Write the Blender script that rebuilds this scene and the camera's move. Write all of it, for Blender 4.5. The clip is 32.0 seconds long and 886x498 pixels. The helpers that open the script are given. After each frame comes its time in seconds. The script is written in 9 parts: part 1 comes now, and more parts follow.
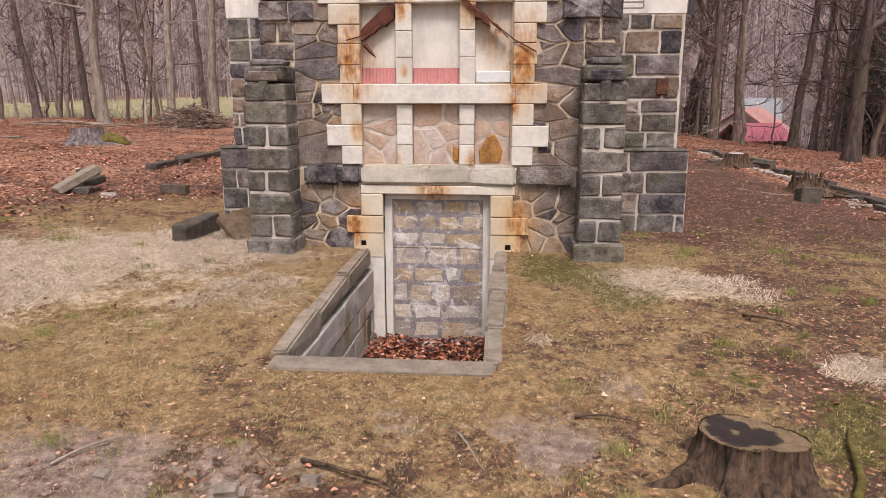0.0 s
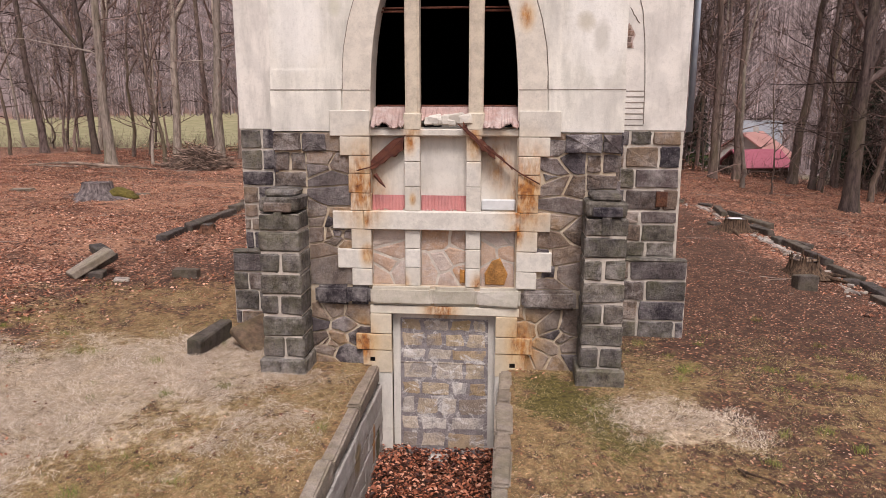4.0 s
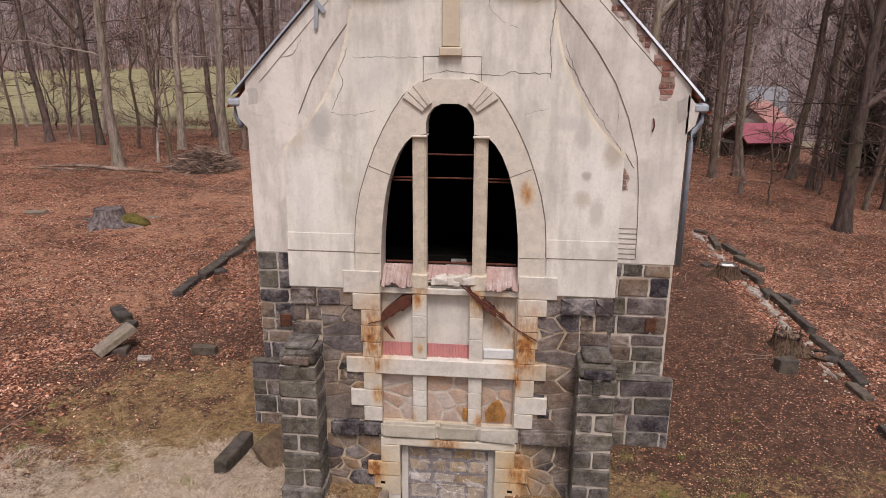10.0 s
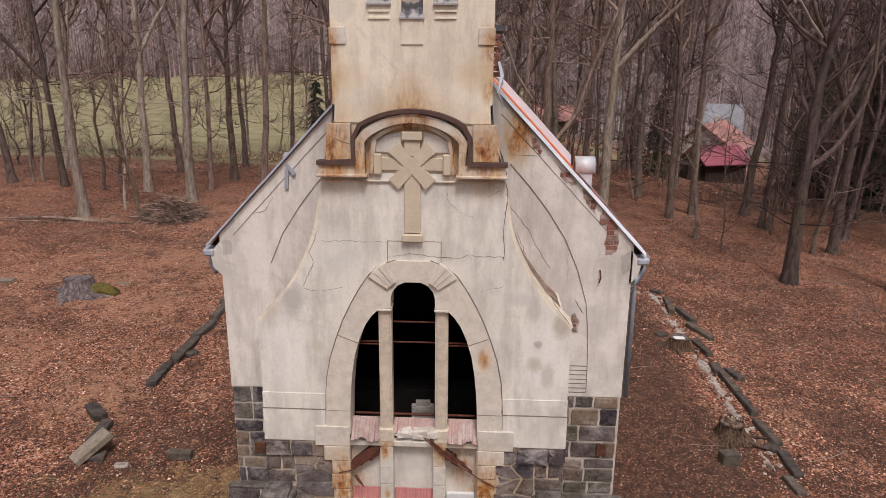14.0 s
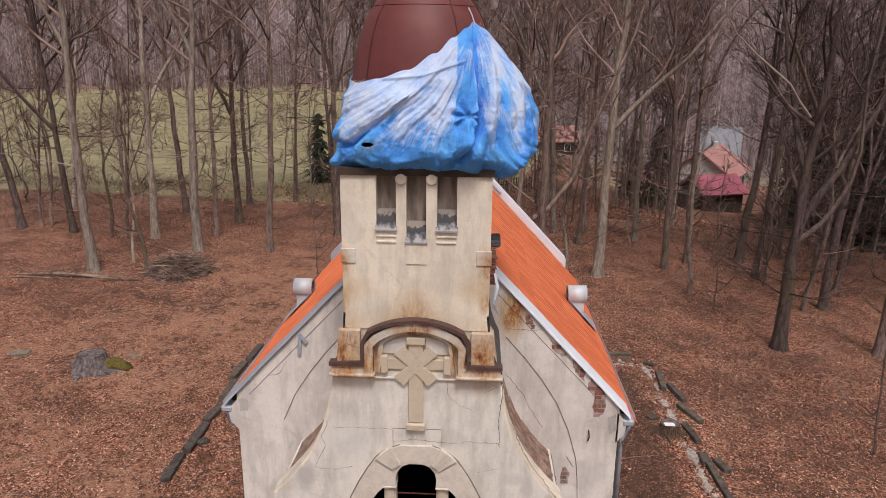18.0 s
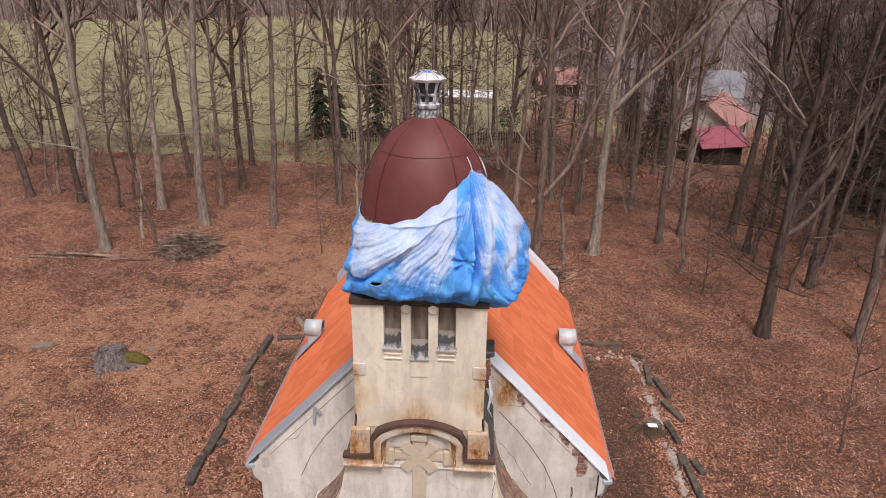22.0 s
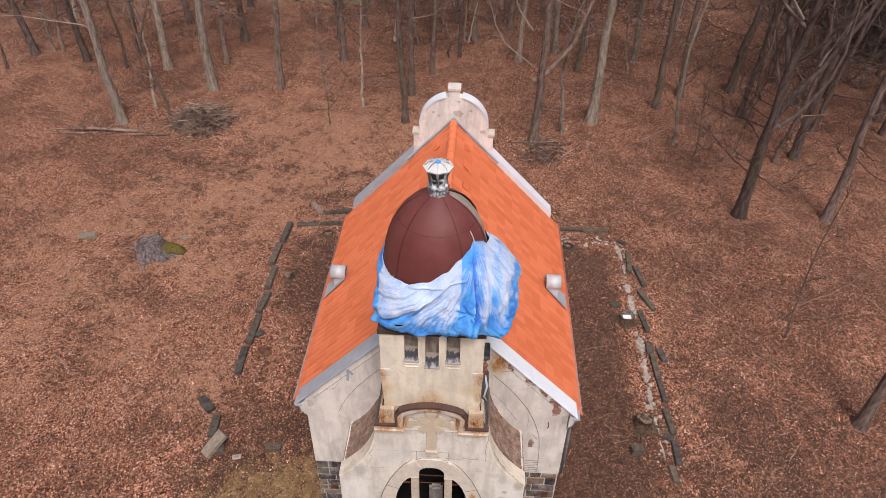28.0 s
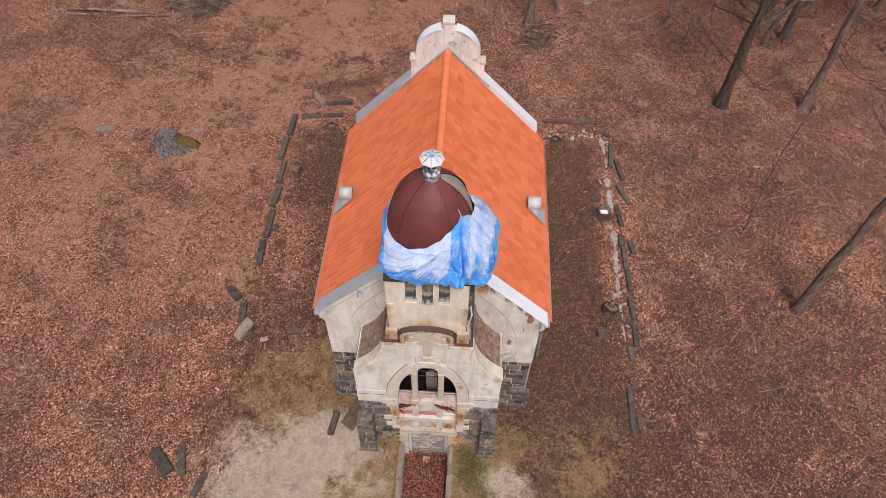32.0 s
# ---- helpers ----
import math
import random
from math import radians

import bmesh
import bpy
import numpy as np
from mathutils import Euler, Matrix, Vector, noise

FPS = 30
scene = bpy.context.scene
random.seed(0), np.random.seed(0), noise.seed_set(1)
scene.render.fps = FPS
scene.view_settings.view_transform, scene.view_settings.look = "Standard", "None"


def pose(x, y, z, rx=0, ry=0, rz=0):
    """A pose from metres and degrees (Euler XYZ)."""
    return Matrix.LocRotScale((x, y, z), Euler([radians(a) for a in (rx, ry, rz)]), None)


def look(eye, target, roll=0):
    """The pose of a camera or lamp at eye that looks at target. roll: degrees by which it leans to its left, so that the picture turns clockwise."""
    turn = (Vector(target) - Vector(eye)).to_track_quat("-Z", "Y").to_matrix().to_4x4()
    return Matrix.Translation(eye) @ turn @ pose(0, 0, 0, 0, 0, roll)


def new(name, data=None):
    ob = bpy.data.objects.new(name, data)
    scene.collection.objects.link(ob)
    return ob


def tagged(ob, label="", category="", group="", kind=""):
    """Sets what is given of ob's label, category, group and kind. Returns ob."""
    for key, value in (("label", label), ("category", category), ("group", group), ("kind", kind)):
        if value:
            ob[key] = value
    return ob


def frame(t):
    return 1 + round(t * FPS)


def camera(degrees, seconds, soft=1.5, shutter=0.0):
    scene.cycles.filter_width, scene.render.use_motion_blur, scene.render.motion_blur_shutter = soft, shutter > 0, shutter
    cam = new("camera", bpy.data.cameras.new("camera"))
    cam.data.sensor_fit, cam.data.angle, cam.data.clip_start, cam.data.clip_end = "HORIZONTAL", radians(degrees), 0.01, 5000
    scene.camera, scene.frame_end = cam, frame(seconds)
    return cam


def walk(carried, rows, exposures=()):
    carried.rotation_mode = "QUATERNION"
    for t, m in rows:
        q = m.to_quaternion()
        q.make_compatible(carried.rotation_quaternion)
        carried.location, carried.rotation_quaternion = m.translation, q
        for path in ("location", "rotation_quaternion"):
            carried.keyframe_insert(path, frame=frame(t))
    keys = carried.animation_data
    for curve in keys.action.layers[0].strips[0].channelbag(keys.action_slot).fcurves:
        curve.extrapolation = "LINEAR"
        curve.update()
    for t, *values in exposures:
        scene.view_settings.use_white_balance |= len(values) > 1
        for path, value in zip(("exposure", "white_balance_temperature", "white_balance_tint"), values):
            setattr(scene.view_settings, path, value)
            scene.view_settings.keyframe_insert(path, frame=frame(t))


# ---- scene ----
cam = camera(64.9, 32.0, soft=0.5)
METRES, EYE, TILT, LEAN, TURN = 21.0, 1.85, -12.3, 0.0, 5.4
ROWS = [
    (0.0, 0.0, 0.0, 0.0, 0.0, 0.0, -0.0),
    (0.5, 0.0003, -0.0009, 0.0081, -0.0, -0.01, -0.04),
    (1.0, -0.0004, -0.0027, 0.0159, 0.02, 0.13, -0.07),
    (1.5, -0.0014, -0.0037, 0.0237, 0.07, 0.82, -0.04),
    (2.0, -0.0011, -0.0055, 0.0316, 0.08, 1.34, -0.06),
    (2.5, -0.0016, -0.0074, 0.0395, 0.09, 1.5, -0.07),
    (3.0, -0.0019, -0.0097, 0.0474, 0.1, 1.48, -0.08),
    (3.5, -0.0027, -0.0119, 0.0558, 0.11, 1.47, -0.09),
    (5.5, -0.0041, -0.0256, 0.0905, 0.16, -2.92, -0.18),
    (6.0, -0.005, -0.0283, 0.0988, 0.18, -3.39, -0.19),
    (6.5, -0.0051, -0.0305, 0.1083, 0.18, -3.49, -0.21),
    (7.0, -0.0054, -0.0327, 0.1195, 0.21, -3.48, -0.21),
    (7.5, -0.0052, -0.0351, 0.1318, 0.21, -3.5, -0.23),
    (8.0, -0.0036, -0.0377, 0.1438, 0.22, -3.5, -0.25),
    (8.5, -0.003, -0.04, 0.1552, 0.21, -3.5, -0.34),
    (9.0, -0.0038, -0.0423, 0.1675, 0.21, -3.5, -0.37),
    (9.5, -0.0047, -0.0447, 0.1787, 0.2, -3.48, -0.39),
    (10.0, -0.0061, -0.0467, 0.1903, 0.21, -3.48, -0.38),
    (10.5, -0.0071, -0.05, 0.2021, -2.5, -3.51, 0.23),
    (11.0, -0.0074, -0.0542, 0.2144, -5.25, -3.54, 0.87),
    (11.5, -0.0074, -0.0585, 0.226, -5.73, -3.55, 1.05),
    (12.0, -0.0061, -0.0622, 0.2373, -3.43, -3.52, 0.56),
    (12.5, -0.0049, -0.0653, 0.2497, -2.46, -3.49, 0.24),
    (13.0, -0.0044, -0.0686, 0.2636, -2.43, -3.47, 0.18),
    (13.5, -0.0038, -0.0727, 0.2797, -2.43, -3.43, 0.17),
    (14.0, -0.0032, -0.0766, 0.296, -2.43, -3.42, 0.12),
    (14.5, -0.0031, -0.0811, 0.3125, -2.44, -3.38, 0.07),
    (16.5, -0.0041, -0.1013, 0.3758, -2.4, -3.25, -0.03),
    (17.0, -0.0047, -0.1047, 0.3916, -2.41, -3.25, -0.04),
    (17.5, -0.005, -0.1082, 0.4073, -2.41, -3.26, -0.05),
    (18.0, -0.005, -0.1113, 0.4236, -2.4, -3.27, -0.04),
    (18.5, -0.0047, -0.1155, 0.4402, -2.42, -3.36, -0.06),
    (19.0, -0.0047, -0.119, 0.4569, -2.41, -3.69, -0.09),
    (19.5, -0.0049, -0.1234, 0.4744, -2.41, -4.46, -0.12),
    (20.0, -0.0059, -0.1283, 0.4912, -2.41, -5.88, -0.17),
    (20.5, -0.007, -0.1326, 0.5086, -2.39, -7.43, -0.16),
    (21.0, -0.0071, -0.1379, 0.5262, -2.39, -8.65, -0.18),
    (21.5, -0.0072, -0.143, 0.5431, -2.37, -9.12, -0.2),
    (22.0, -0.0069, -0.1474, 0.5605, -2.36, -9.46, -0.21),
    (22.5, -0.0064, -0.1524, 0.5778, -2.36, -10.0, -0.23),
    (23.0, -0.0066, -0.157, 0.5944, -2.35, -10.12, -0.26),
    (23.5, -0.0068, -0.1607, 0.6122, -2.33, -10.27, -0.26),
    (24.0, -0.0079, -0.1648, 0.63, -2.32, -10.71, -0.29),
    (24.5, -0.0096, -0.1691, 0.6484, -2.34, -11.67, -0.32),
    (25.0, -0.0116, -0.1729, 0.6671, -2.35, -13.25, -0.36),
    (25.5, -0.0145, -0.1766, 0.6863, -2.35, -15.41, -0.37),
    (27.5, -0.0158, -0.1922, 0.766, -2.27, -24.44, -0.23),
    (28.0, -0.0151, -0.1971, 0.7867, -2.25, -26.67, -0.19),
    (28.5, -0.0133, -0.2023, 0.8077, -2.23, -28.89, -0.21),
    (29.0, -0.0129, -0.2084, 0.8294, -2.24, -31.11, -0.27),
    (29.5, -0.0134, -0.2135, 0.851, -2.25, -33.2, -0.27),
    (30.0, -0.0132, -0.2179, 0.8739, -2.24, -35.18, -0.26),
    (30.5, -0.0127, -0.2223, 0.8983, -2.25, -37.18, -0.31),
    (31.0, -0.012, -0.2274, 0.9214, -2.25, -39.19, -0.35),
    (31.5, -0.0118, -0.2315, 0.9449, -2.25, -40.57, -0.37),
    (32.0, -0.0115, -0.2354, 0.969, -2.25, -40.83, -0.39),
]
walk(cam, [(t, pose(0.895, -8.43, EYE, TILT, LEAN, TURN) @ pose(METRES * x, METRES * y, METRES * z, 90 + pitch, roll, yaw)) for t, x, y, z, yaw, pitch, roll in ROWS],
     [(t, e, 6500, 17) for t, e in ((0.0, 0.71), (3.0, 0.55), (6.0, 0.43), (9.0, 0.27), (13.0, 0.14), (17.0, 0.12), (20.0, 0.20), (23.0, 0.37), (25.0, 0.45), (28.0, 0.30), (32.0, 0.23))])

# ---- light ----
SUN_EL, SUN_AZ = 60.0, 168.0          # degrees; azimuth clockwise from +y
sun_dir = Vector((math.sin(radians(SUN_AZ)) * math.cos(radians(SUN_EL)), math.cos(radians(SUN_AZ)) * math.cos(radians(SUN_EL)), math.sin(radians(SUN_EL))))
world = bpy.data.worlds.new("overcast_sky")
scene.world = world
world.use_nodes = True
wn = world.node_tree
sky = wn.nodes.new("ShaderNodeTexSky")
sky.sky_type, sky.sun_disc = "NISHITA", False
sky.sun_elevation, sky.sun_rotation = radians(SUN_EL), radians(SUN_AZ)
sky.air_density, sky.dust_density, sky.ozone_density = 1.0, 4.0, 1.0
hsv = wn.nodes.new("ShaderNodeHueSaturation")
hsv.inputs["Saturation"].default_value = 0.25
wn.links.new(sky.outputs[0], hsv.inputs["Color"])
wn.links.new(hsv.outputs[0], wn.nodes["Background"].inputs["Color"])
wn.nodes["Background"].inputs["Strength"].default_value = 0.095
lamp = bpy.data.lights.new("sun", "SUN")
lamp.energy, lamp.angle, lamp.color = 2.1, radians(16), (1.0, 0.95, 0.89)
sun = new("sun", lamp)
sun.matrix_world = look(sun_dir * 60, (0, 0, 0))

# ---- materials ----


class Mat:
    """A small wrapper round a node material."""

    def __init__(self, name, rough=0.85, metal=0.0, spec=0.3):
        self.m = bpy.data.materials.new(name)
        self.m.use_nodes = True
        self.t = self.m.node_tree
        self.b = self.t.nodes["Principled BSDF"]
        self.b.inputs["Roughness"].default_value = rough
        self.b.inputs["Metallic"].default_value = metal
        self.b.inputs["Specular IOR Level"].default_value = spec
        self.pos = self.t.nodes.new("ShaderNodeNewGeometry").outputs["Position"]
        self.heights = []

    def put(self, socket, value):
        if isinstance(value, (int, float)):
            socket.default_value = value
        elif isinstance(value, tuple):
            socket.default_value = (*value, 1.0) if len(value) == 3 and len(socket.default_value) == 4 else value
        else:
            self.t.links.new(value, socket)

    def scaled(self, s, offset=(0, 0, 0)):
        n = self.t.nodes.new("ShaderNodeMapping")
        n.inputs["Scale"].default_value, n.inputs["Location"].default_value = s, offset
        self.put(n.inputs["Vector"], self.pos)
        return n.outputs[0]

    def noise(self, scale, detail=4.0, rough=0.6, vec=None, dist=0.0):
        n = self.t.nodes.new("ShaderNodeTexNoise")
        n.inputs["Scale"].default_value, n.inputs["Detail"].default_value = scale, detail
        n.inputs["Roughness"].default_value, n.inputs["Distortion"].default_value = rough, dist
        self.put(n.inputs["Vector"], vec or self.pos)
        return n.outputs["Fac"]

    def cells(self, scale, feature="F1", vec=None, out="Distance", jitter=1.0):
        n = self.t.nodes.new("ShaderNodeTexVoronoi")
        n.feature = feature
        n.inputs["Scale"].default_value, n.inputs["Randomness"].default_value = scale, jitter
        self.put(n.inputs["Vector"], vec or self.pos)
        return n.outputs[out]

    def ramp(self, fac, stops):
        n = self.t.nodes.new("ShaderNodeValToRGB")
        e = n.color_ramp.elements
        while len(e) < len(stops):
            e.new(0.5)
        for k, (p, c) in zip(e, stops):
            k.position, k.color = p, (*c, 1.0) if isinstance(c, tuple) else (c, c, c, 1.0)
        self.put(n.inputs["Fac"], fac)
        return n.outputs["Color"]

    def mix(self, fac, a, b, mode="MIX"):
        n = self.t.nodes.new("ShaderNodeMix")
        n.data_type, n.blend_type = "RGBA", mode
        self.put(n.inputs[0], fac), self.put(n.inputs[6], a), self.put(n.inputs[7], b)
        return n.outputs[2]

    def math(self, op, a, b=0.0, clamp=False):
        n = self.t.nodes.new("ShaderNodeMath")
        n.operation, n.use_clamp = op, clamp
        self.put(n.inputs[0], a), self.put(n.inputs[1], b)
        return n.outputs[0]

    def generated(self):
        """Height within the object's own box, 0 to 1."""
        n = self.t.nodes.new("ShaderNodeSeparateXYZ")
        self.put(n.inputs[0], self.t.nodes.new("ShaderNodeTexCoord").outputs["Generated"])
        return n.outputs[2]

    def rand(self):
        return self.t.nodes.new("ShaderNodeObjectInfo").outputs["Random"]

    def island(self):
        return self.t.nodes.new("ShaderNodeNewGeometry").outputs["Random Per Island"]

    def near(self, p, r, power=1.0, squash=(1, 1, 1)):
        """1 at the point p, 0 from r metres on."""
        n = self.t.nodes.new("ShaderNodeVectorMath")
        n.operation = "DISTANCE"
        m = self.scaled(squash)
        self.put(n.inputs[0], m)
        n.inputs[1].default_value = [a * b for a, b in zip(p, squash)]
        q = self.t.nodes.new("ShaderNodeMapRange")
        q.inputs[1].default_value, q.inputs[2].default_value, q.inputs[3].default_value, q.inputs[4].default_value = 0, r, 1, 0
        self.put(q.inputs[0], n.outputs["Value"])
        return q.outputs[0]

    def attr(self, name):
        n = self.t.nodes.new("ShaderNodeVertexColor")
        n.layer_name = name
        return n.outputs["Color"]

    def split(self, colour):
        n = self.t.nodes.new("ShaderNodeSeparateColor")
        self.put(n.inputs[0], colour)
        return n.outputs

    def done(self, colour, height=None, strength=0.5, distance=0.02, rough=None):
        self.put(self.b.inputs["Base Color"], colour)
        if rough is not None:
            self.put(self.b.inputs["Roughness"], rough)
        if height is not None:
            n = self.t.nodes.new("ShaderNodeBump")
            n.inputs["Strength"].default_value, n.inputs["Distance"].default_value = strength, distance
            self.put(n.inputs["Height"], height)
            self.put(self.b.inputs["Normal"], n.outputs[0])
        return self.m


def rust_marks(m, colour, spots, amount=1.0):
    """Rust-brown run marks round the iron that has bled into a surface."""
    total = None
    for p, r in spots:
        s = m.near(p, r, squash=(1.0, 0.25, 0.55))
        total = s if total is None else m.math("MAXIMUM", total, s)
    soft = m.ramp(m.noise(3.5, 5, 0.65, m.scaled((1, 1, 0.5))), [(0.30, 0.35), (0.65, 1.0)])
    halo = m.math("MULTIPLY", m.math("MULTIPLY", total, soft), 1.3 * amount, clamp=True)
    colour = m.mix(m.math("MULTIPLY", halo, 0.75), colour, (0.56, 0.36, 0.155))
    streak = m.noise(7, 6, 0.72, m.scaled((1.5, 1.5, 0.45)))
    core = m.math("MULTIPLY", m.math("SUBTRACT", total, 0.25, True), m.ramp(streak, [(0.40, 0.0), (0.64, 1.0)]))
    f = m.math("MULTIPLY", core, 2.2 * amount, clamp=True)
    tone = m.ramp(m.noise(14, 4), [(0.3, (0.13, 0.045, 0.022)), (0.55, (0.38, 0.155, 0.045)), (0.75, (0.56, 0.30, 0.10))])
    return m.mix(f, colour, tone)


RUST_SPOTS = [((-0.98, 0, 2.30), 0.46), ((1.04, 0, 2.28), 0.48), ((-0.36, 0, 2.99), 0.16), ((-0.93, 0, 1.45), 0.13), ((0.92, 0, 1.75), 0.16), ((-0.95, 0, 1.9), 0.12), ((0.93, 0, 2.05), 0.14), ((-1.0, 0, 0.30), 0.26), ((1.02, 0, 0.33), 0.32),
              ((-0.4, 0, 2.86), 0.13), ((0.4, 0, 2.85), 0.18), ((0.7, 0, 2.6), 0.3), ((0.0, 0, 0.76), 0.35), ((-0.5, 0, 1.05), 0.14), ((0.45, 0, 1.05), 0.14), ((-0.36, 0, 2.15), 0.06)]
TOWER_SPOTS = [((-0.96, 0, 7.08), 0.42), ((0.95, 0, 7.04), 0.40), ((-0.99, 0, 8.35), 0.20), ((1.0, 0, 8.3), 0.24), ((-0.98, 0, 7.8), 0.14), ((0.97, 0, 7.8), 0.14), ((0.0, 0, 7.40), 0.45), ((-0.60, 0, 7.0), 0.28), ((0.60, 0, 7.0), 0.28),
               ((0.98, 0, 4.3), 0.13), ((1.42, 1.6, 7.13), 0.32)]


def plaster(name, base, dark, spots=(), amount=1.0, ochre=(), stains=()):
    m = Mat(name, 0.9)
    c = m.ramp(m.noise(0.9, 6, 0.65), [(0.3, dark), (0.5, base), (0.72, tuple(min(1, v * 1.1) for v in base))])
    stain = m.noise(2.2, 6, 0.7, m.scaled((1.3, 1.3, 0.28)))
    c = m.mix(m.ramp(stain, [(0.45, 0.0), (0.72, 0.75)]), c, tuple(v * 0.62 for v in dark))
    patch = m.noise(1.7, 3, 0.5, m.scaled((1, 1, 1), (3.1, 0, 7.7)), 0.6)
    c = m.mix(m.ramp(patch, [(0.55, 0.0), (0.62, 0.26)]), c, (0.45, 0.42, 0.40))
    blot = m.noise(3.4, 7, 0.72, m.scaled((1, 1, 1), (8.3, 1, 2.2)), 0.4)
    c = m.mix(m.ramp(blot, [(0.55, 0.0), (0.70, 0.20)]), c, tuple(min(1, v * 1.22) for v in base))
    c = m.mix(m.ramp(blot, [(0.28, 0.30), (0.40, 0.0)]), c, tuple(v * 0.62 for v in dark))
    crack = m.cells(0.8, "DISTANCE_TO_EDGE")
    wob = m.noise(3.0, 5, 0.7)
    line = m.math("ADD", crack, m.math("MULTIPLY", m.math("SUBTRACT", wob, 0.5), 0.16))
    seam = m.ramp(line, [(0.004, 1.0), (0.008, 0.0)])
    seam = m.math("MULTIPLY", seam, m.ramp(m.noise(0.7, 2), [(0.52, 0.0), (0.58, 1.0)]))
    c = m.mix(m.math("MULTIPLY", seam, 0.12), c, (0.18, 0.14, 0.11))
    for p, q in ochre:
        f = m.math("MULTIPLY", m.near(p, q, squash=(0.7, 0.25, 1.3)), m.ramp(m.noise(2.5, 5, 0.6, m.scaled((1, 1, 0.6))), [(0.3, 0.2), (0.65, 1.2)]), clamp=True)
        c = m.mix(f, c, (0.50, 0.34, 0.17))
    for p, q, squash, tone, much in stains:
        edge = m.math("ADD", m.near(p, q, squash=squash), m.math("MULTIPLY", m.math("SUBTRACT", m.noise(4.5, 7, 0.7), 0.5), 1.1))
        c = m.mix(m.ramp(edge, [(0.28, 0.0), (0.42, much * 0.45), (0.70, much)]), c, tone)
    if spots:
        c = rust_marks(m, c, spots, amount)
    grain = m.noise(60, 4, 0.7)
    c = m.mix(m.ramp(m.noise(24, 6, 0.8), [(0.36, 0.20), (0.50, 0.0)]), c, tuple(v * 0.6 for v in dark))
    h = m.math("ADD", m.math("MULTIPLY", grain, 0.4), m.noise(4, 5))
    return m.done(c, h, 0.35, 0.02)


def stone(name, tones, pits=0.6, moss=0.0, wash=0.25, spots=(), dirt=0.75, runs=()):
    """Cut or broken stone; each piece takes its own tone."""
    m = Mat(name, 0.9)
    c = m.ramp(m.rand(), [(i / max(1, len(tones) - 1), t) for i, t in enumerate(tones)])
    n = m.noise(7, 8, 0.75)
    c = m.mix(m.ramp(n, [(0.40, dirt), (0.58, 0.0)]), c, m.mix(1.0, c, (0.30, 0.29, 0.32), "MULTIPLY"))
    pale = m.noise(3.4, 8, 0.76, m.scaled((1, 1, 1), (5, 2, 9)))
    own = m.ramp(m.math("FRACT", m.math("MULTIPLY", m.rand(), 7.3)), [(0.0, 0.35), (0.5, 0.7), (1.0, 1.0)])
    c = m.mix(m.math("MULTIPLY", m.ramp(pale, [(0.44, 0.0), (0.54, wash * 0.45), (0.66, wash)]), own), c, m.ramp(m.noise(16, 5, 0.7), [(0.3, (0.42, 0.365, 0.345)), (0.7, (0.74, 0.68, 0.645))]))
    speck = m.noise(38, 6, 0.8, m.scaled((1, 1, 1), (2, 7, 4)))
    c = m.mix(m.ramp(speck, [(0.54, 0.0), (0.74, min(0.5, wash * 0.45))]), c, (0.55, 0.49, 0.46))
    c = m.mix(m.ramp(speck, [(0.32, dirt * 0.8), (0.45, 0.0)]), c, (0.018, 0.015, 0.018))
    if moss:
        g = m.noise(2.6, 6, 0.75, m.scaled((1, 1, 1), (1, 8, 3)))
        c = m.mix(m.ramp(g, [(0.46, 0.0), (0.66, moss)]), c, (0.14, 0.135, 0.055))
    if spots:
        c = rust_marks(m, c, spots, 1.1)
    for p, q, squash, tone in runs:
        edge = m.math("ADD", m.near(p, q, squash=squash), m.math("MULTIPLY", m.math("SUBTRACT", m.noise(7, 7, 0.75), 0.5), 1.2))
        c = m.mix(m.ramp(edge, [(0.35, 0.0), (0.6, 0.9)]), c, tone)
    h = m.math("ADD", m.noise(11, 8, 0.75), m.math("MULTIPLY", m.noise(45, 5, 0.75), 0.5))
    return m.done(c, h, pits, 0.05)


WALL_STAINS = [((-1.75, 0, 4.25), 0.75, (1.3, 0.25, 0.8), (0.80, 0.775, 0.74), 0.55), ((1.80, 0, 4.30), 0.85, (1.5, 0.25, 0.75), (0.82, 0.79, 0.75), 0.6), ((-0.95, 0, 5.75), 0.6, (1.0, 0.25, 1.0), (0.66, 0.65, 0.60), 0.45), ((-1.58, 0, 5.10), 0.36, (1.5, 0.25, 0.85), (0.43, 0.41, 0.385), 0.75), ((1.66, 0, 4.22), 0.17, (1.0, 0.25, 0.9), (0.52, 0.47, 0.385), 0.85),
               ((1.84, 0, 4.03), 0.24, (1.5, 0.25, 0.7), (0.50, 0.465, 0.41), 0.7), ((1.70, 0, 4.52), 0.10, (1, 0.25, 1), (0.40, 0.36, 0.31), 0.8), ((2.0, 0, 4.78), 0.22, (1, 0.25, 0.8), (0.45, 0.385, 0.31), 0.8), ((1.62, 0, 5.0), 0.20, (1.4, 0.25, 0.7), (0.47, 0.44, 0.41), 0.6), ((-1.95, 0, 4.95), 0.26, (1, 0.25, 1), (0.55, 0.46, 0.36), 0.6), ((-1.28, 0, 4.42), 0.12, (1, 0.25, 0.7), (0.55, 0.52, 0.42), 0.7), ((1.45, 0, 5.15), 0.20, (0.7, 0.25, 1.3), (0.50, 0.48, 0.45), 0.5)]
PLASTER = plaster("pale_cream_plaster", (0.725, 0.685, 0.615), (0.57, 0.532, 0.472), TOWER_SPOTS, 0.9, (), WALL_STAINS)
PLASTER_WHITE = plaster("whitish_rear_plaster", (0.80, 0.765, 0.715), (0.66, 0.62, 0.57))
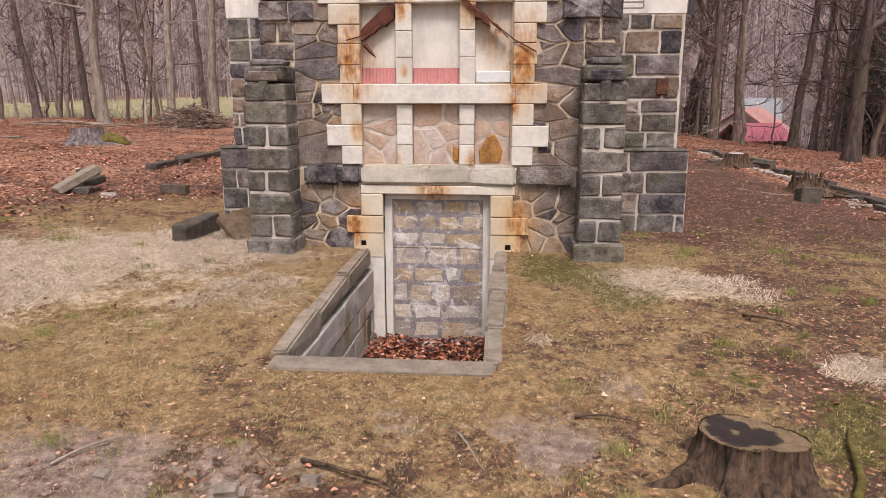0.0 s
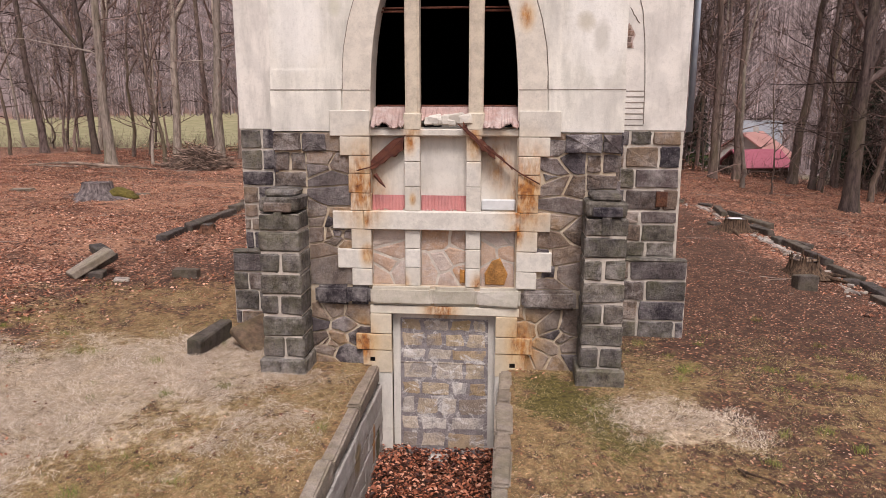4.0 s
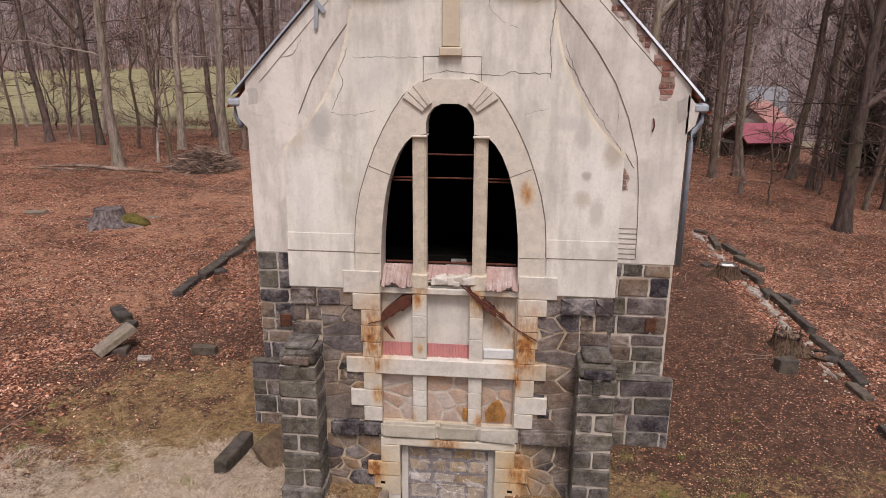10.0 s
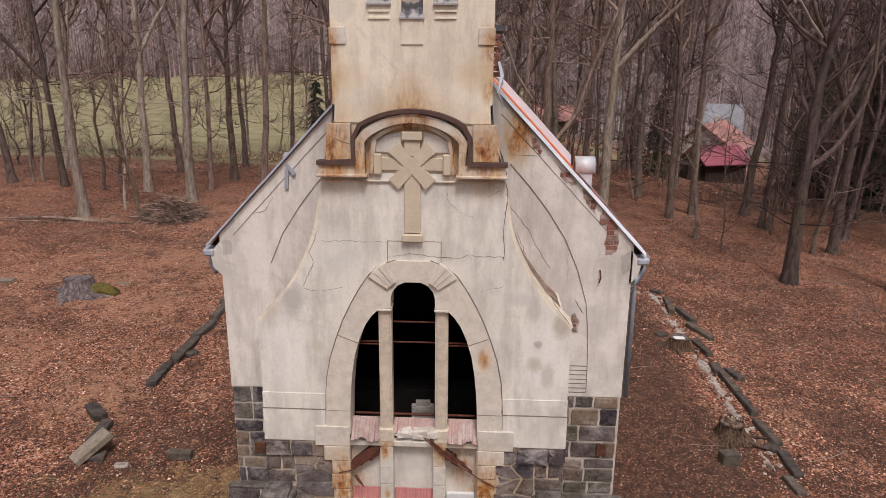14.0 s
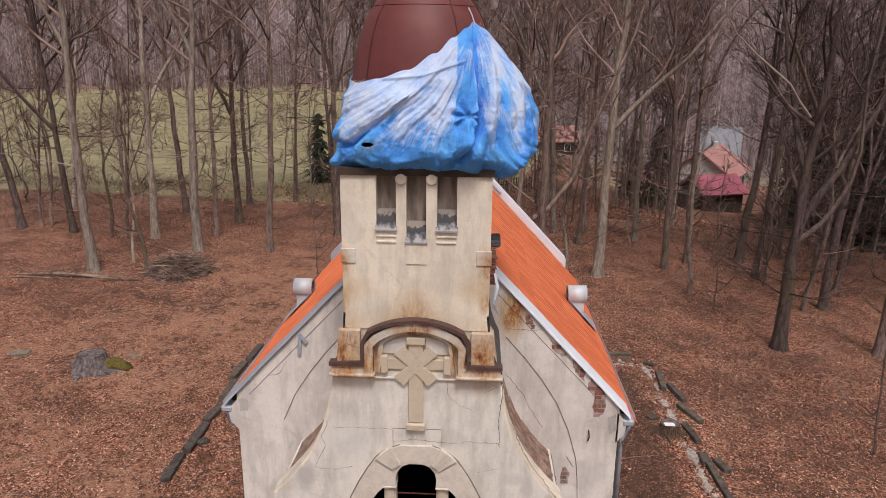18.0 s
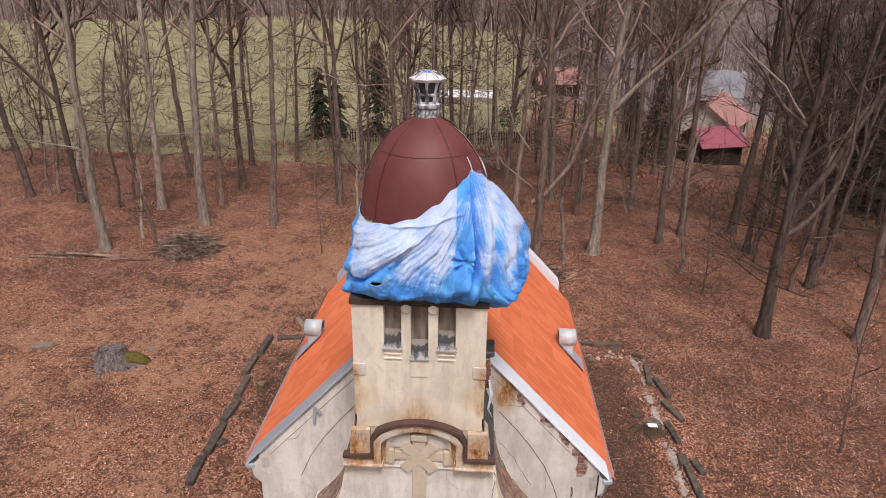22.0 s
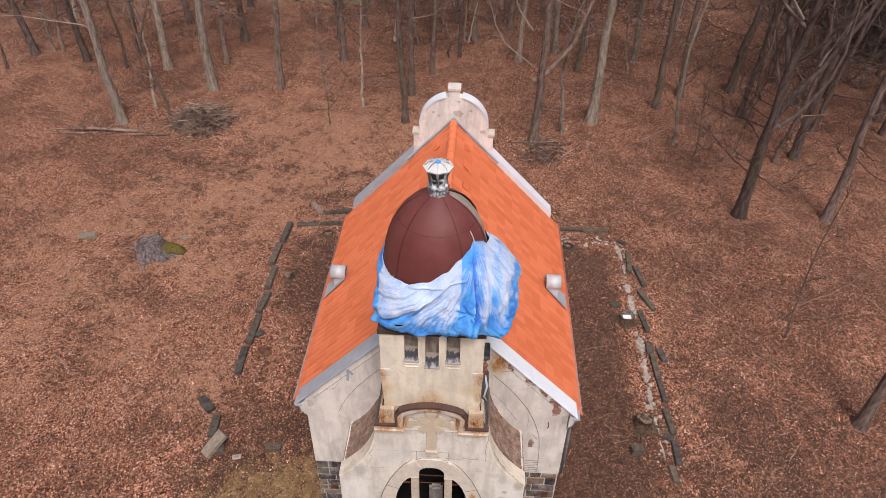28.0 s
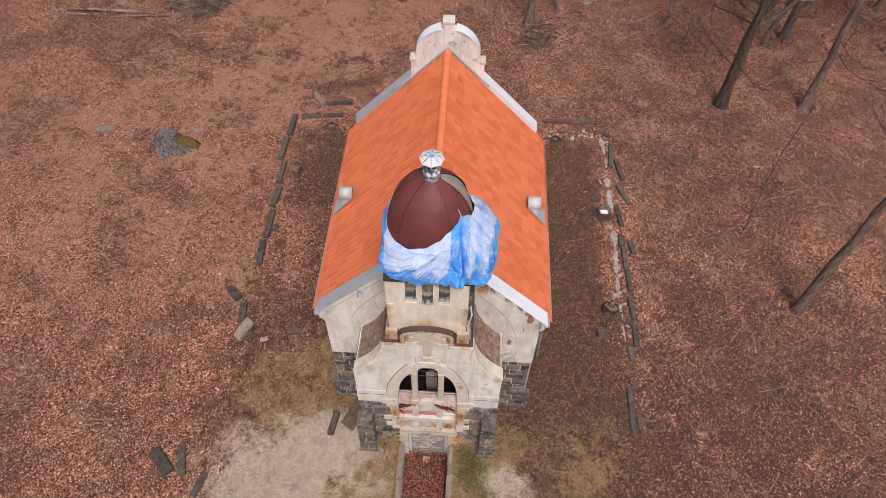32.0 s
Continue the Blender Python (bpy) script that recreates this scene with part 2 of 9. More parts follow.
PLASTER_NAVE = plaster("grey_cream_plaster", (0.72, 0.672, 0.615), (0.57, 0.525, 0.475), TOWER_SPOTS[-1:], 1.5)
PLASTER_TOWER = plaster("ochre_cream_plaster", (0.77, 0.69, 0.56), (0.64, 0.56, 0.45), TOWER_SPOTS, 0.9, [((0, 0, 7.42), 0.62), ((-0.98, 0, 8.0), 0.35), ((0.98, 0, 8.0), 0.35)])
PANEL = plaster("weathered_panel_plaster", (0.64, 0.60, 0.54), (0.54, 0.49, 0.43), RUST_SPOTS, 0.8)
DRESSED = stone("dressed_cream_stone", [(0.60, 0.55, 0.48), (0.66, 0.615, 0.55), (0.57, 0.515, 0.44), (0.68, 0.64, 0.58)], 0.2, 0.0, 0.14, RUST_SPOTS + TOWER_SPOTS, 0.28)
JAMB = stone("ochre_stained_jamb", [(0.60, 0.52, 0.40), (0.54, 0.42, 0.28), (0.64, 0.58, 0.48), (0.56, 0.46, 0.33)], 0.15, 0.0, 0.10, RUST_SPOTS[7:9] + RUST_SPOTS[12:13], 0.2)
FRAME = stone("window_surround_stone", [(0.66, 0.595, 0.51), (0.68, 0.615, 0.53)], 0.15, 0.0, 0.10, TOWER_SPOTS, 0.25)
MULLION = stone("ochre_mullion_stone", [(0.60, 0.51, 0.40), (0.63, 0.545, 0.43)], 0.2, 0.0, 0.12, (), 0.35)
OCHRE = stone("ochre_relief_stone", [(0.56, 0.47, 0.35), (0.60, 0.51, 0.39)], 0.2, 0.0, 0.08, (), 0.15)
DARKSTONE = stone("dark_basalt", [(0.036, 0.030, 0.039), (0.085, 0.069, 0.076), (0.17, 0.130, 0.106), (0.045, 0.037, 0.048), (0.24, 0.165, 0.110), (0.062, 0.051, 0.063), (0.28, 0.200, 0.140), (0.115, 0.094, 0.100), (0.036, 0.029, 0.040)], 0.8, 0.0, 0.70, (), 0.85)
BUTTRESS = stone("mossy_dark_stone", [(0.105, 0.091, 0.082), (0.155, 0.134, 0.108), (0.190, 0.162, 0.126), (0.120, 0.104, 0.096), (0.165, 0.136, 0.110)], 0.85, 0.34, 0.58, (), 0.95)
RUBBLE = stone("mixed_rubble_stone", [(0.30, 0.185, 0.11), (0.095, 0.078, 0.086), (0.35, 0.245, 0.165), (0.19, 0.150, 0.126), (0.36, 0.225, 0.115), (0.085, 0.072, 0.080), (0.24, 0.165, 0.115), (0.30, 0.235, 0.19)], 0.6, 0.0, 0.52, RUST_SPOTS[7:9], 0.60)
INFILL = stone("warm_panel_stone", [(0.52, 0.35, 0.24), (0.56, 0.46, 0.39), (0.42, 0.29, 0.23), (0.60, 0.49, 0.42), (0.50, 0.29, 0.16), (0.50, 0.42, 0.385)], 0.6, 0.0, 0.90, (), 0.25)
OCHRE_ROCK = stone("ochre_rock", [(0.46, 0.21, 0.05), (0.50, 0.24, 0.065)], 0.7, 0.0, 0.05)
BROWN_ROCK = stone("red_brown_rock", [(0.16, 0.065, 0.035), (0.20, 0.085, 0.045)], 0.7, 0.0, 0.05)
COURSE = stone("mossy_string_stone", [(0.54, 0.48, 0.39), (0.62, 0.57, 0.50), (0.46, 0.41, 0.33)], 0.45, 0.34, 0.6, (), 0.15)
SLAB = stone("weathered_grave_slab", [(0.120, 0.095, 0.078), (0.082, 0.066, 0.062), (0.15, 0.118, 0.092), (0.066, 0.054, 0.052)], 0.75, 0.22, 0.12)
BROWN_SLAB = stone("brown_mossy_slab", [(0.15, 0.095, 0.06), (0.17, 0.11, 0.07)], 0.6, 0.3, 0.05)
KERB = stone("worn_kerb_stone", [(0.30, 0.235, 0.18), (0.25, 0.20, 0.155), (0.34, 0.275, 0.215)], 0.7, 0.28, 0.22, (), 0.5)
FIELDSTONE = stone("pale_field_stone", [(0.26, 0.20, 0.155), (0.33, 0.265, 0.21), (0.22, 0.17, 0.13)], 0.7, 0.0, 0.2, (), 0.6)
LIME = stone("white_lime_rubble", [(0.56, 0.49, 0.42), (0.42, 0.35, 0.29), (0.62, 0.56, 0.50), (0.30, 0.24, 0.19)], 0.8, 0.0, 0.3)
TRENCH = stone("damp_trench_stone", [(0.40, 0.355, 0.315), (0.50, 0.46, 0.43), (0.33, 0.285, 0.235), (0.45, 0.405, 0.375), (0.54, 0.495, 0.455)], 0.8, 0.30, 0.9, (), 0.22,
               [((-0.79, -0.62, -0.80), 0.28, (1, 2.2, 0.65), (0.36, 0.165, 0.05)), ((-0.79, -0.35, -0.95), 0.34, (1, 1.4, 0.9), (0.085, 0.080, 0.035)), ((-0.79, -1.5, -0.55), 0.30, (1, 1.2, 0.8), (0.26, 0.19, 0.10))])
BRICK = stone("weathered_brick", [(0.34, 0.195, 0.135), (0.40, 0.25, 0.175), (0.28, 0.175, 0.13), (0.46, 0.32, 0.24), (0.36, 0.17, 0.105)], 0.6, 0.15, 0.35)
RED_BRICK = stone("broken_red_brick", [(0.34, 0.12, 0.075), (0.40, 0.17, 0.11), (0.30, 0.11, 0.08)], 0.6, 0.0, 0.35)
PINK_TILE = stone("faded_pink_sill_tile", [(0.42, 0.26, 0.225), (0.46, 0.31, 0.275), (0.38, 0.25, 0.22), (0.48, 0.36, 0.32)], 0.4, 0.0, 0.7, (), 0.3)
RED_TILE = stone("red_ribbed_tile", [(0.50, 0.20, 0.19), (0.54, 0.225, 0.21), (0.48, 0.185, 0.175)], 0.3, 0.0, 0.12, (), 0.2)


def smeared(name, tones, lilac=0.85, lime=0.9):
    """Rubble or mortar half covered by smears of pale lime and dark grey mortar."""
    m = Mat(name, 0.95)
    c = m.ramp(m.rand(), [(i / max(1, len(tones) - 1), t) for i, t in enumerate(tones)])
    c = m.mix(m.ramp(m.noise(9, 7, 0.75), [(0.36, 0.6), (0.56, 0.0)]), c, m.mix(1.0, c, (0.45, 0.42, 0.42), "MULTIPLY"))
    a = m.noise(3.6, 7, 0.72, m.scaled((1, 1, 1.5), (3, 0, 5)), 0.7)
    c = m.mix(m.ramp(a, [(0.52, 0.0), (0.60, lilac)]), c, m.ramp(m.noise(14, 6, 0.75), [(0.3, (0.15, 0.13, 0.135)), (0.7, (0.36, 0.325, 0.32))]))
    b = m.noise(4.6, 7, 0.74, m.scaled((1, 1, 1.4), (8, 0, 1)), 0.7)
    c = m.mix(m.ramp(b, [(0.53, 0.0), (0.62, lime)]), c, m.ramp(m.noise(20, 5, 0.7), [(0.3, (0.60, 0.56, 0.53)), (0.7, (0.82, 0.78, 0.75))]))
    return m.done(c, m.math("ADD", m.noise(9, 8, 0.75), m.math("MULTIPLY", m.noise(40, 5, 0.75), 0.5)), 0.7, 0.04)


BLOCKING = smeared("limewashed_rubble", [(0.40, 0.27, 0.14), (0.66, 0.60, 0.54), (0.30, 0.24, 0.20), (0.48, 0.35, 0.20), (0.72, 0.67, 0.62), (0.36, 0.25, 0.14), (0.54, 0.44, 0.33)], 0.62, 0.85)
BLOCKBED = smeared("smeared_lime_mortar", [(0.27, 0.238, 0.24), (0.32, 0.285, 0.285)], 0.7, 0.75)


def plain(name, a, b, scale=6.0, rough=0.85, metal=0.0, bump=0.3, stretch=(1, 1, 1), spec=0.3, per="none"):
    m = Mat(name, rough, metal, spec)
    v = m.scaled(stretch)
    c = m.mix(m.ramp(m.noise(scale, 6, 0.65, v), [(0.32, 0.0), (0.68, 1.0)]), a, b)
    c = m.mix(m.ramp(m.noise(scale * 0.17, 3, 0.5), [(0.35, 0.0), (0.7, 0.35)]), c, tuple(u * 0.6 for u in a))
    if per != "none":
        r = m.rand() if per == "object" else m.island()
        c = m.mix(0.75, c, m.mix(1.0, c, m.ramp(r, [(0.0, 0.12), (0.55, 0.75), (1.0, 2.2)]), "MULTIPLY"))
    return m.done(c, m.noise(scale * 4, 5, 0.7, v), bump, 0.02)


m = Mat("jagged_soot_sill", 0.6)
SILL = m.done(m.ramp(m.math("ADD", m.generated(), m.math("MULTIPLY", m.math("SUBTRACT", m.noise(6, 4, 0.6, m.scaled((2.0, 2.0, 0.3))), 0.5), 0.9)), [(0.16, (0.34, 0.325, 0.32)), (0.30, (0.10, 0.098, 0.105)), (0.42, (0.030, 0.030, 0.036)), (0.72, (0.045, 0.042, 0.044)), (0.82, (0.24, 0.205, 0.175))]), m.noise(20, 4), 0.3, 0.02)
CAPWHITE = plain("chalky_white_cap", (0.55, 0.55, 0.55), (0.70, 0.70, 0.70), 8, 0.7)
MORTAR = plain("pale_mortar", (0.40, 0.345, 0.295), (0.68, 0.61, 0.53), 5, 0.95, bump=0.6)
MORTAR_WARM = plain("stained_mortar", (0.42, 0.315, 0.21), (0.64, 0.55, 0.44), 5, 0.95, bump=0.6)
PITBED = plain("dark_pit_mortar", (0.14, 0.125, 0.105), (0.42, 0.385, 0.35), 5, 0.95, bump=0.6)
LEAD = plain("dark_lead", (0.035, 0.037, 0.042), (0.13, 0.13, 0.135), 7, 0.55, 0.3)
TIN = plain("brown_painted_tin", (0.075, 0.042, 0.038), (0.13, 0.075, 0.06), 8, 0.6)
RUST = plain("flaking_rust", (0.065, 0.022, 0.020), (0.20, 0.072, 0.040), 11, 0.9, bump=0.9)
ZINC = plain("dull_zinc_sheet", (0.34, 0.37, 0.42), (0.44, 0.47, 0.52), 3, 0.5, 0.1, 0.1)
WHITE_ZINC = plain("bright_zinc_sheet", (0.70, 0.75, 0.82), (0.80, 0.84, 0.89), 3, 0.5, 0.0, 0.1)
GALV = plain("galvanised_vent_metal", (0.50, 0.53, 0.56), (0.68, 0.70, 0.72), 5, 0.58, 0.2, 0.1)
PIPE = plain("grey_pipe_metal", (0.28, 0.31, 0.36), (0.40, 0.43, 0.48), 6, 0.5, 0.5, 0.1)
WOOD = plain("grey_weathered_boards", (0.26, 0.22, 0.18), (0.46, 0.40, 0.34), 6, 0.9, stretch=(6, 6, 0.5))
DARKWOOD = plain("dark_timber", (0.035, 0.025, 0.02), (0.08, 0.055, 0.04), 6, 0.9)
# near-black tone carries the shade of unlit insides and holes
BLACKNESS = plain("unlit_interior_black", (0.014, 0.012, 0.011), (0.03, 0.026, 0.024), 2, 0.95)
PAPER = plain("white_paper", (0.75, 0.75, 0.74), (0.80, 0.80, 0.79), 3, 0.8)
MEADOWHOUSE = plain("pale_house_render", (0.46, 0.43, 0.40), (0.55, 0.52, 0.49), 1.5, 0.9)
PINKROOF = plain("faded_pink_red_roof", (0.32, 0.080, 0.115), (0.40, 0.125, 0.16), 2, 0.7, stretch=(1, 1, 4))
SALMON = plain("salmon_roof", (0.36, 0.17, 0.15), (0.42, 0.23, 0.20), 2, 0.8)
GREYROOF = plain("grey_shingle_roof", (0.20, 0.205, 0.22), (0.30, 0.30, 0.32), 4, 0.8)

GROOVE = plain("dirty_joint_shadow", (0.15, 0.120, 0.098), (0.30, 0.25, 0.21), 8, 0.95)
BARE_RENDER = plaster("bare_grey_render", (0.54, 0.50, 0.46), (0.44, 0.40, 0.365))
BRICK_BED = plain("crumbling_brick_mortar", (0.34, 0.22, 0.19), (0.52, 0.42, 0.38), 9, 0.95, bump=0.8)
DOME_SEAM = plain("dark_sheet_seam", (0.075, 0.024, 0.021), (0.10, 0.032, 0.028), 5, 0.6)

# roof tile: orange, with faint sooty bloom
m = Mat("orange_clay_tile", 0.78, 0.0, 0.15)
c = m.ramp(m.rand(), [(0.0, (0.61, 0.155, 0.064)), (0.5, (0.69, 0.185, 0.080)), (1.0, (0.75, 0.215, 0.098))])
c = m.mix(m.ramp(m.noise(1.3, 5, 0.6), [(0.4, 0.0), (0.72, 0.15)]), c, (0.58, 0.155, 0.075))
ROOFTILE = m.done(c, m.noise(30, 4), 0.15, 0.01)
m = Mat("orange_clay_tile_field", 0.78, 0.0, 0.15)
c = m.ramp(m.island(), [(0.0, (0.61, 0.155, 0.064)), (0.5, (0.69, 0.185, 0.080)), (1.0, (0.75, 0.215, 0.098))])
c = m.mix(m.ramp(m.noise(1.3, 5, 0.6), [(0.4, 0.0), (0.72, 0.15)]), c, (0.58, 0.155, 0.075))
ROOFTILE_FIELD = m.done(c, m.noise(30, 4), 0.15, 0.01)

# dome: red-brown painted sheet, satin
m = Mat("red_brown_painted_sheet", 0.58, 0.0, 0.4)
c = m.ramp(m.noise(2.2, 5, 0.6), [(0.3, (0.112, 0.026, 0.024)), (0.7, (0.158, 0.042, 0.037))])
c = m.mix(m.ramp(m.noise(1.1, 6, 0.7, m.scaled((2, 2, 0.5))), [(0.5, 0.0), (0.75, 0.30)]), c, (0.20, 0.085, 0.08))
DOME = m.done(c, m.noise(6, 4), 0.08, 0.02)

# tarpaulin: blue weave, chalked white where worn; fold shade painted in as deeper blue
m = Mat("worn_blue_tarpaulin", 0.5, 0.0, 0.35)
blue = m.ramp(m.noise(2.0, 5, 0.6), [(0.32, (0.035, 0.20, 0.72)), (0.5, (0.075, 0.36, 0.92)), (0.68, (0.14, 0.50, 0.97))])
worn = m.attr("wear_shade")
fold_at = m.t.nodes.new("ShaderNodeCombineXYZ")
m.put(fold_at.inputs[0], m.math("MULTIPLY", m.split(worn)[1], 26.0)), m.put(fold_at.inputs[1], m.math("MULTIPLY", m.split(worn)[2], 1.6))
thread = m.noise(3.2, 7, 0.8, fold_at.outputs[0])
thread2 = m.noise(1.0, 4, 0.65, fold_at.outputs[0])
wf = m.math("ADD", m.split(worn)[0], m.math("ADD", m.math("MULTIPLY", m.math("SUBTRACT", m.noise(2.6, 7, 0.75), 0.5), 0.55), m.math("ADD", m.math("MULTIPLY", m.math("SUBTRACT", thread, 0.5), 0.55), m.math("MULTIPLY", m.math("SUBTRACT", thread2, 0.5), 0.5))))
c = m.mix(m.ramp(wf, [(0.38, 0.0), (0.62, 0.95)]), blue, m.ramp(m.noise(4, 6, 0.7), [(0.3, (0.46, 0.63, 0.96)), (0.5, (0.62, 0.745, 0.97)), (0.7, (0.78, 0.84, 0.97))]))
weave = m.noise(26, 5, 0.75, m.scaled((1.0, 1.0, 5.0)))
c = m.mix(m.ramp(weave, [(0.5, 0.0), (0.75, 0.40)]), c, (0.24, 0.48, 0.86))
grime = m.noise(9, 5, 0.8, m.scaled((1, 1, 1), (4, 4, 1)))
c = m.mix(m.ramp(grime, [(0.72, 0.0), (0.78, 0.6)]), c, (0.16, 0.16, 0.19))
crease = m.math("ADD", m.noise(5.0, 6, 0.75, m.scaled((1.0, 1.0, 0.55)), 1.2), m.math("MULTIPLY", m.math("ABSOLUTE", m.math("SUBTRACT", m.noise(9.0, 3, 0.6, None, 0.8), 0.5)), 0.8))
quilt = m.math("ABSOLUTE", m.math("SUBTRACT", m.noise(17.0, 4, 0.65, m.scaled((1.0, 1.0, 0.8), (3, 1, 2)), 1.5), 0.5))
pleat = m.math("ABSOLUTE", m.math("SUBTRACT", m.noise(2.2, 3, 0.6, fold_at.outputs[0], 0.6), 0.5))
TARP = m.done(c, m.math("ADD", m.math("ADD", crease, m.math("ADD", m.math("MULTIPLY", quilt, 0.9), m.math("MULTIPLY", pleat, 1.1))), m.math("ADD", m.math("MULTIPLY", weave, 0.15), m.math("MULTIPLY", thread, 0.4))), 0.70, 0.04)

# bark: two kinds
def bark(name, a, b, moss):
    m = Mat(name, 0.92)
    v = m.scaled((1, 1, 0.22))
    c = m.mix(m.ramp(m.noise(9, 6, 0.7, v), [(0.3, 0.0), (0.7, 1.0)]), a, b)
    c = m.mix(0.6, c, m.mix(1.0, c, m.ramp(m.rand(), [(0.0, 0.45), (0.7, 1.1), (1.0, 2.1)]), "MULTIPLY"))
    c = m.mix(m.ramp(m.noise(0.8, 4, 0.6, m.scaled((1.5, 1.5, 0.3))), [(0.48, 0.0), (0.7, moss)]), c, (0.15, 0.135, 0.060))
    return m.done(c, m.noise(16, 6, 0.7, v), 0.8, 0.03)


BARK = bark("grey_brown_bark", (0.036, 0.023, 0.020), (0.29, 0.205, 0.172), 0.45)
BARK_PALE = bark("pale_beech_bark", (0.10, 0.078, 0.064), (0.47, 0.385, 0.32), 0.35)
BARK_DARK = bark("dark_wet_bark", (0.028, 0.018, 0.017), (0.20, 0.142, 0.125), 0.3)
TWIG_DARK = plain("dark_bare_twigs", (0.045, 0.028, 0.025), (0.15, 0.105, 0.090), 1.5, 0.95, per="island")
TWIG = plain("bare_twigs", (0.095, 0.058, 0.048), (0.29, 0.200, 0.168), 1.5, 0.95, per="island")
BRUSHWOOD = plain("cut_brown_branches", (0.13, 0.084, 0.064), (0.36, 0.255, 0.20), 1.5, 0.95, per="island")
TWIG_PALE = plain("pale_dead_twigs", (0.24, 0.185, 0.155), (0.42, 0.35, 0.30), 3, 0.95)
LOGBARK = plain("grey_brown_log", (0.055, 0.036, 0.028), (0.42, 0.31, 0.24), 3, 0.9, bump=0.8)
STUMPBARK = plain("wet_stump_bark", (0.016, 0.009, 0.006), (0.20, 0.125, 0.080), 26, 0.85, bump=1.0, stretch=(1, 1, 0.16))
m = Mat("sawn_weathered_wood", 0.7)
c = m.mix(m.ramp(m.noise(22, 6, 0.75), [(0.3, 0.0), (0.7, 1.0)]), (0.13, 0.085, 0.055), (0.27, 0.185, 0.125))
c = m.mix(m.ramp(m.noise(4.2, 4, 0.6, m.scaled((1, 1, 0.2), (1.7, 0.4, 0))), [(0.46, 0.0), (0.53, 0.92)]), c, (0.022, 0.014, 0.017))
STUMPTOP = m.done(c, m.noise(40, 5, 0.7), 0.5, 0.02)
m = Mat("wet_sawn_wood", 0.6)
c = m.mix(m.ramp(m.noise(26, 6, 0.75), [(0.3, 0.0), (0.7, 1.0)]), (0.10, 0.064, 0.036), (0.26, 0.175, 0.105))
c = m.mix(m.ramp(m.noise(6, 6, 0.7), [(0.45, 0.0), (0.65, 0.5)]), c, (0.10, 0.085, 0.035))
wet = None
for p, q in (((2.16, -4.51, 0.0), 0.10), ((2.18, -4.72, 0.0), 0.10), ((2.13, -4.62, 0.0), 0.09), ((2.33, -4.66, 0.0), 0.13), ((2.26, -4.55, 0.0), 0.07)):
    d = m.near(p, q * 1.5, squash=(1, 1, 0.2))
    wet = d if wet is None else m.math("MAXIMUM", wet, d)
wet = m.math("ADD", wet, m.math("MULTIPLY", m.math("SUBTRACT", m.noise(14, 6, 0.7), 0.5), 0.7))
c = m.mix(m.ramp(wet, [(0.36, 0.0), (0.46, 0.93)]), c, (0.016, 0.010, 0.012))
WETTOP = m.done(c, m.noise(40, 5, 0.7), 0.5, 0.02)
STUMPGREY = plain("grey_weathered_stump", (0.030, 0.021, 0.022), (0.30, 0.245, 0.235), 9, 0.85, bump=0.9, stretch=(1, 1, 0.3))
ROTWOOD = plain("rotten_red_wood", (0.045, 0.022, 0.014), (0.26, 0.125, 0.075), 16, 0.9, bump=1.0, stretch=(1, 1, 0.3))
MOSS = plain("yellow_green_moss", (0.07, 0.055, 0.014), (0.19, 0.15, 0.038), 14, 0.98, bump=1.0)
# distance haze is mixed into these lifted purple-grey tones
FARWOOD = plain("far_hazed_wood", (0.20, 0.150, 0.145), (0.39, 0.310, 0.300), 0.12, 0.98, per="island")
NEEDLES = plain("dark_spruce_needles", (0.012, 0.022, 0.012), (0.035, 0.050, 0.028), 3, 0.9)
BUSHGREEN = plain("evergreen_shrub", (0.05, 0.065, 0.02), (0.10, 0.12, 0.04), 4, 0.9, per="island")

# the darkest tones also paint in the shaded gaps between leaves
LEAF_TONES = [(0.0, (0.020, 0.008, 0.006)), (0.34, (0.125, 0.041, 0.025)), (0.60, (0.36, 0.140, 0.077)), (0.82, (0.57, 0.270, 0.166)), (1.0, (0.82, 0.55, 0.42))]
m = Mat("dead_beech_leaf", 0.75)
c = m.mix(0.12, m.ramp(m.island(), LEAF_TONES), m.ramp(m.noise(3, 3), LEAF_TONES))
c = m.mix(1.0, c, m.ramp(m.noise(1.7, 7, 0.75), [(0.34, 0.50), (0.50, 0.95), (0.66, 1.45)]), "MULTIPLY")
LEAF = m.done(c, None)
m = Mat("dark_dead_leaf", 0.6)
LEAF_DARK = m.done(m.mix(1.0, m.ramp(m.island(), LEAF_TONES), (0.74, 0.60, 0.55), "MULTIPLY"))
m = Mat("straw_blades", 0.85)
STRAW = m.done(m.ramp(m.island(), [(0.0, (0.13, 0.085, 0.05)), (0.25, (0.36, 0.265, 0.18)), (0.6, (0.60, 0.475, 0.37)), (1.0, (0.80, 0.69, 0.585))]))
m = Mat("thin_yellow_turf", 0.85)
TURF = m.done(m.ramp(m.island(), [(0.0, (0.06, 0.055, 0.012)), (0.22, (0.20, 0.18, 0.045)), (0.45, (0.33, 0.245, 0.10)), (0.75, (0.50, 0.38, 0.205)), (1.0, (0.68, 0.55, 0.36))]))
m = Mat("spring_grass_blades", 0.8)
GRASS = m.done(m.ramp(m.island(), [(0.0, (0.085, 0.11, 0.020)), (0.6, (0.16, 0.18, 0.035)), (1.0, (0.30, 0.25, 0.08))]))

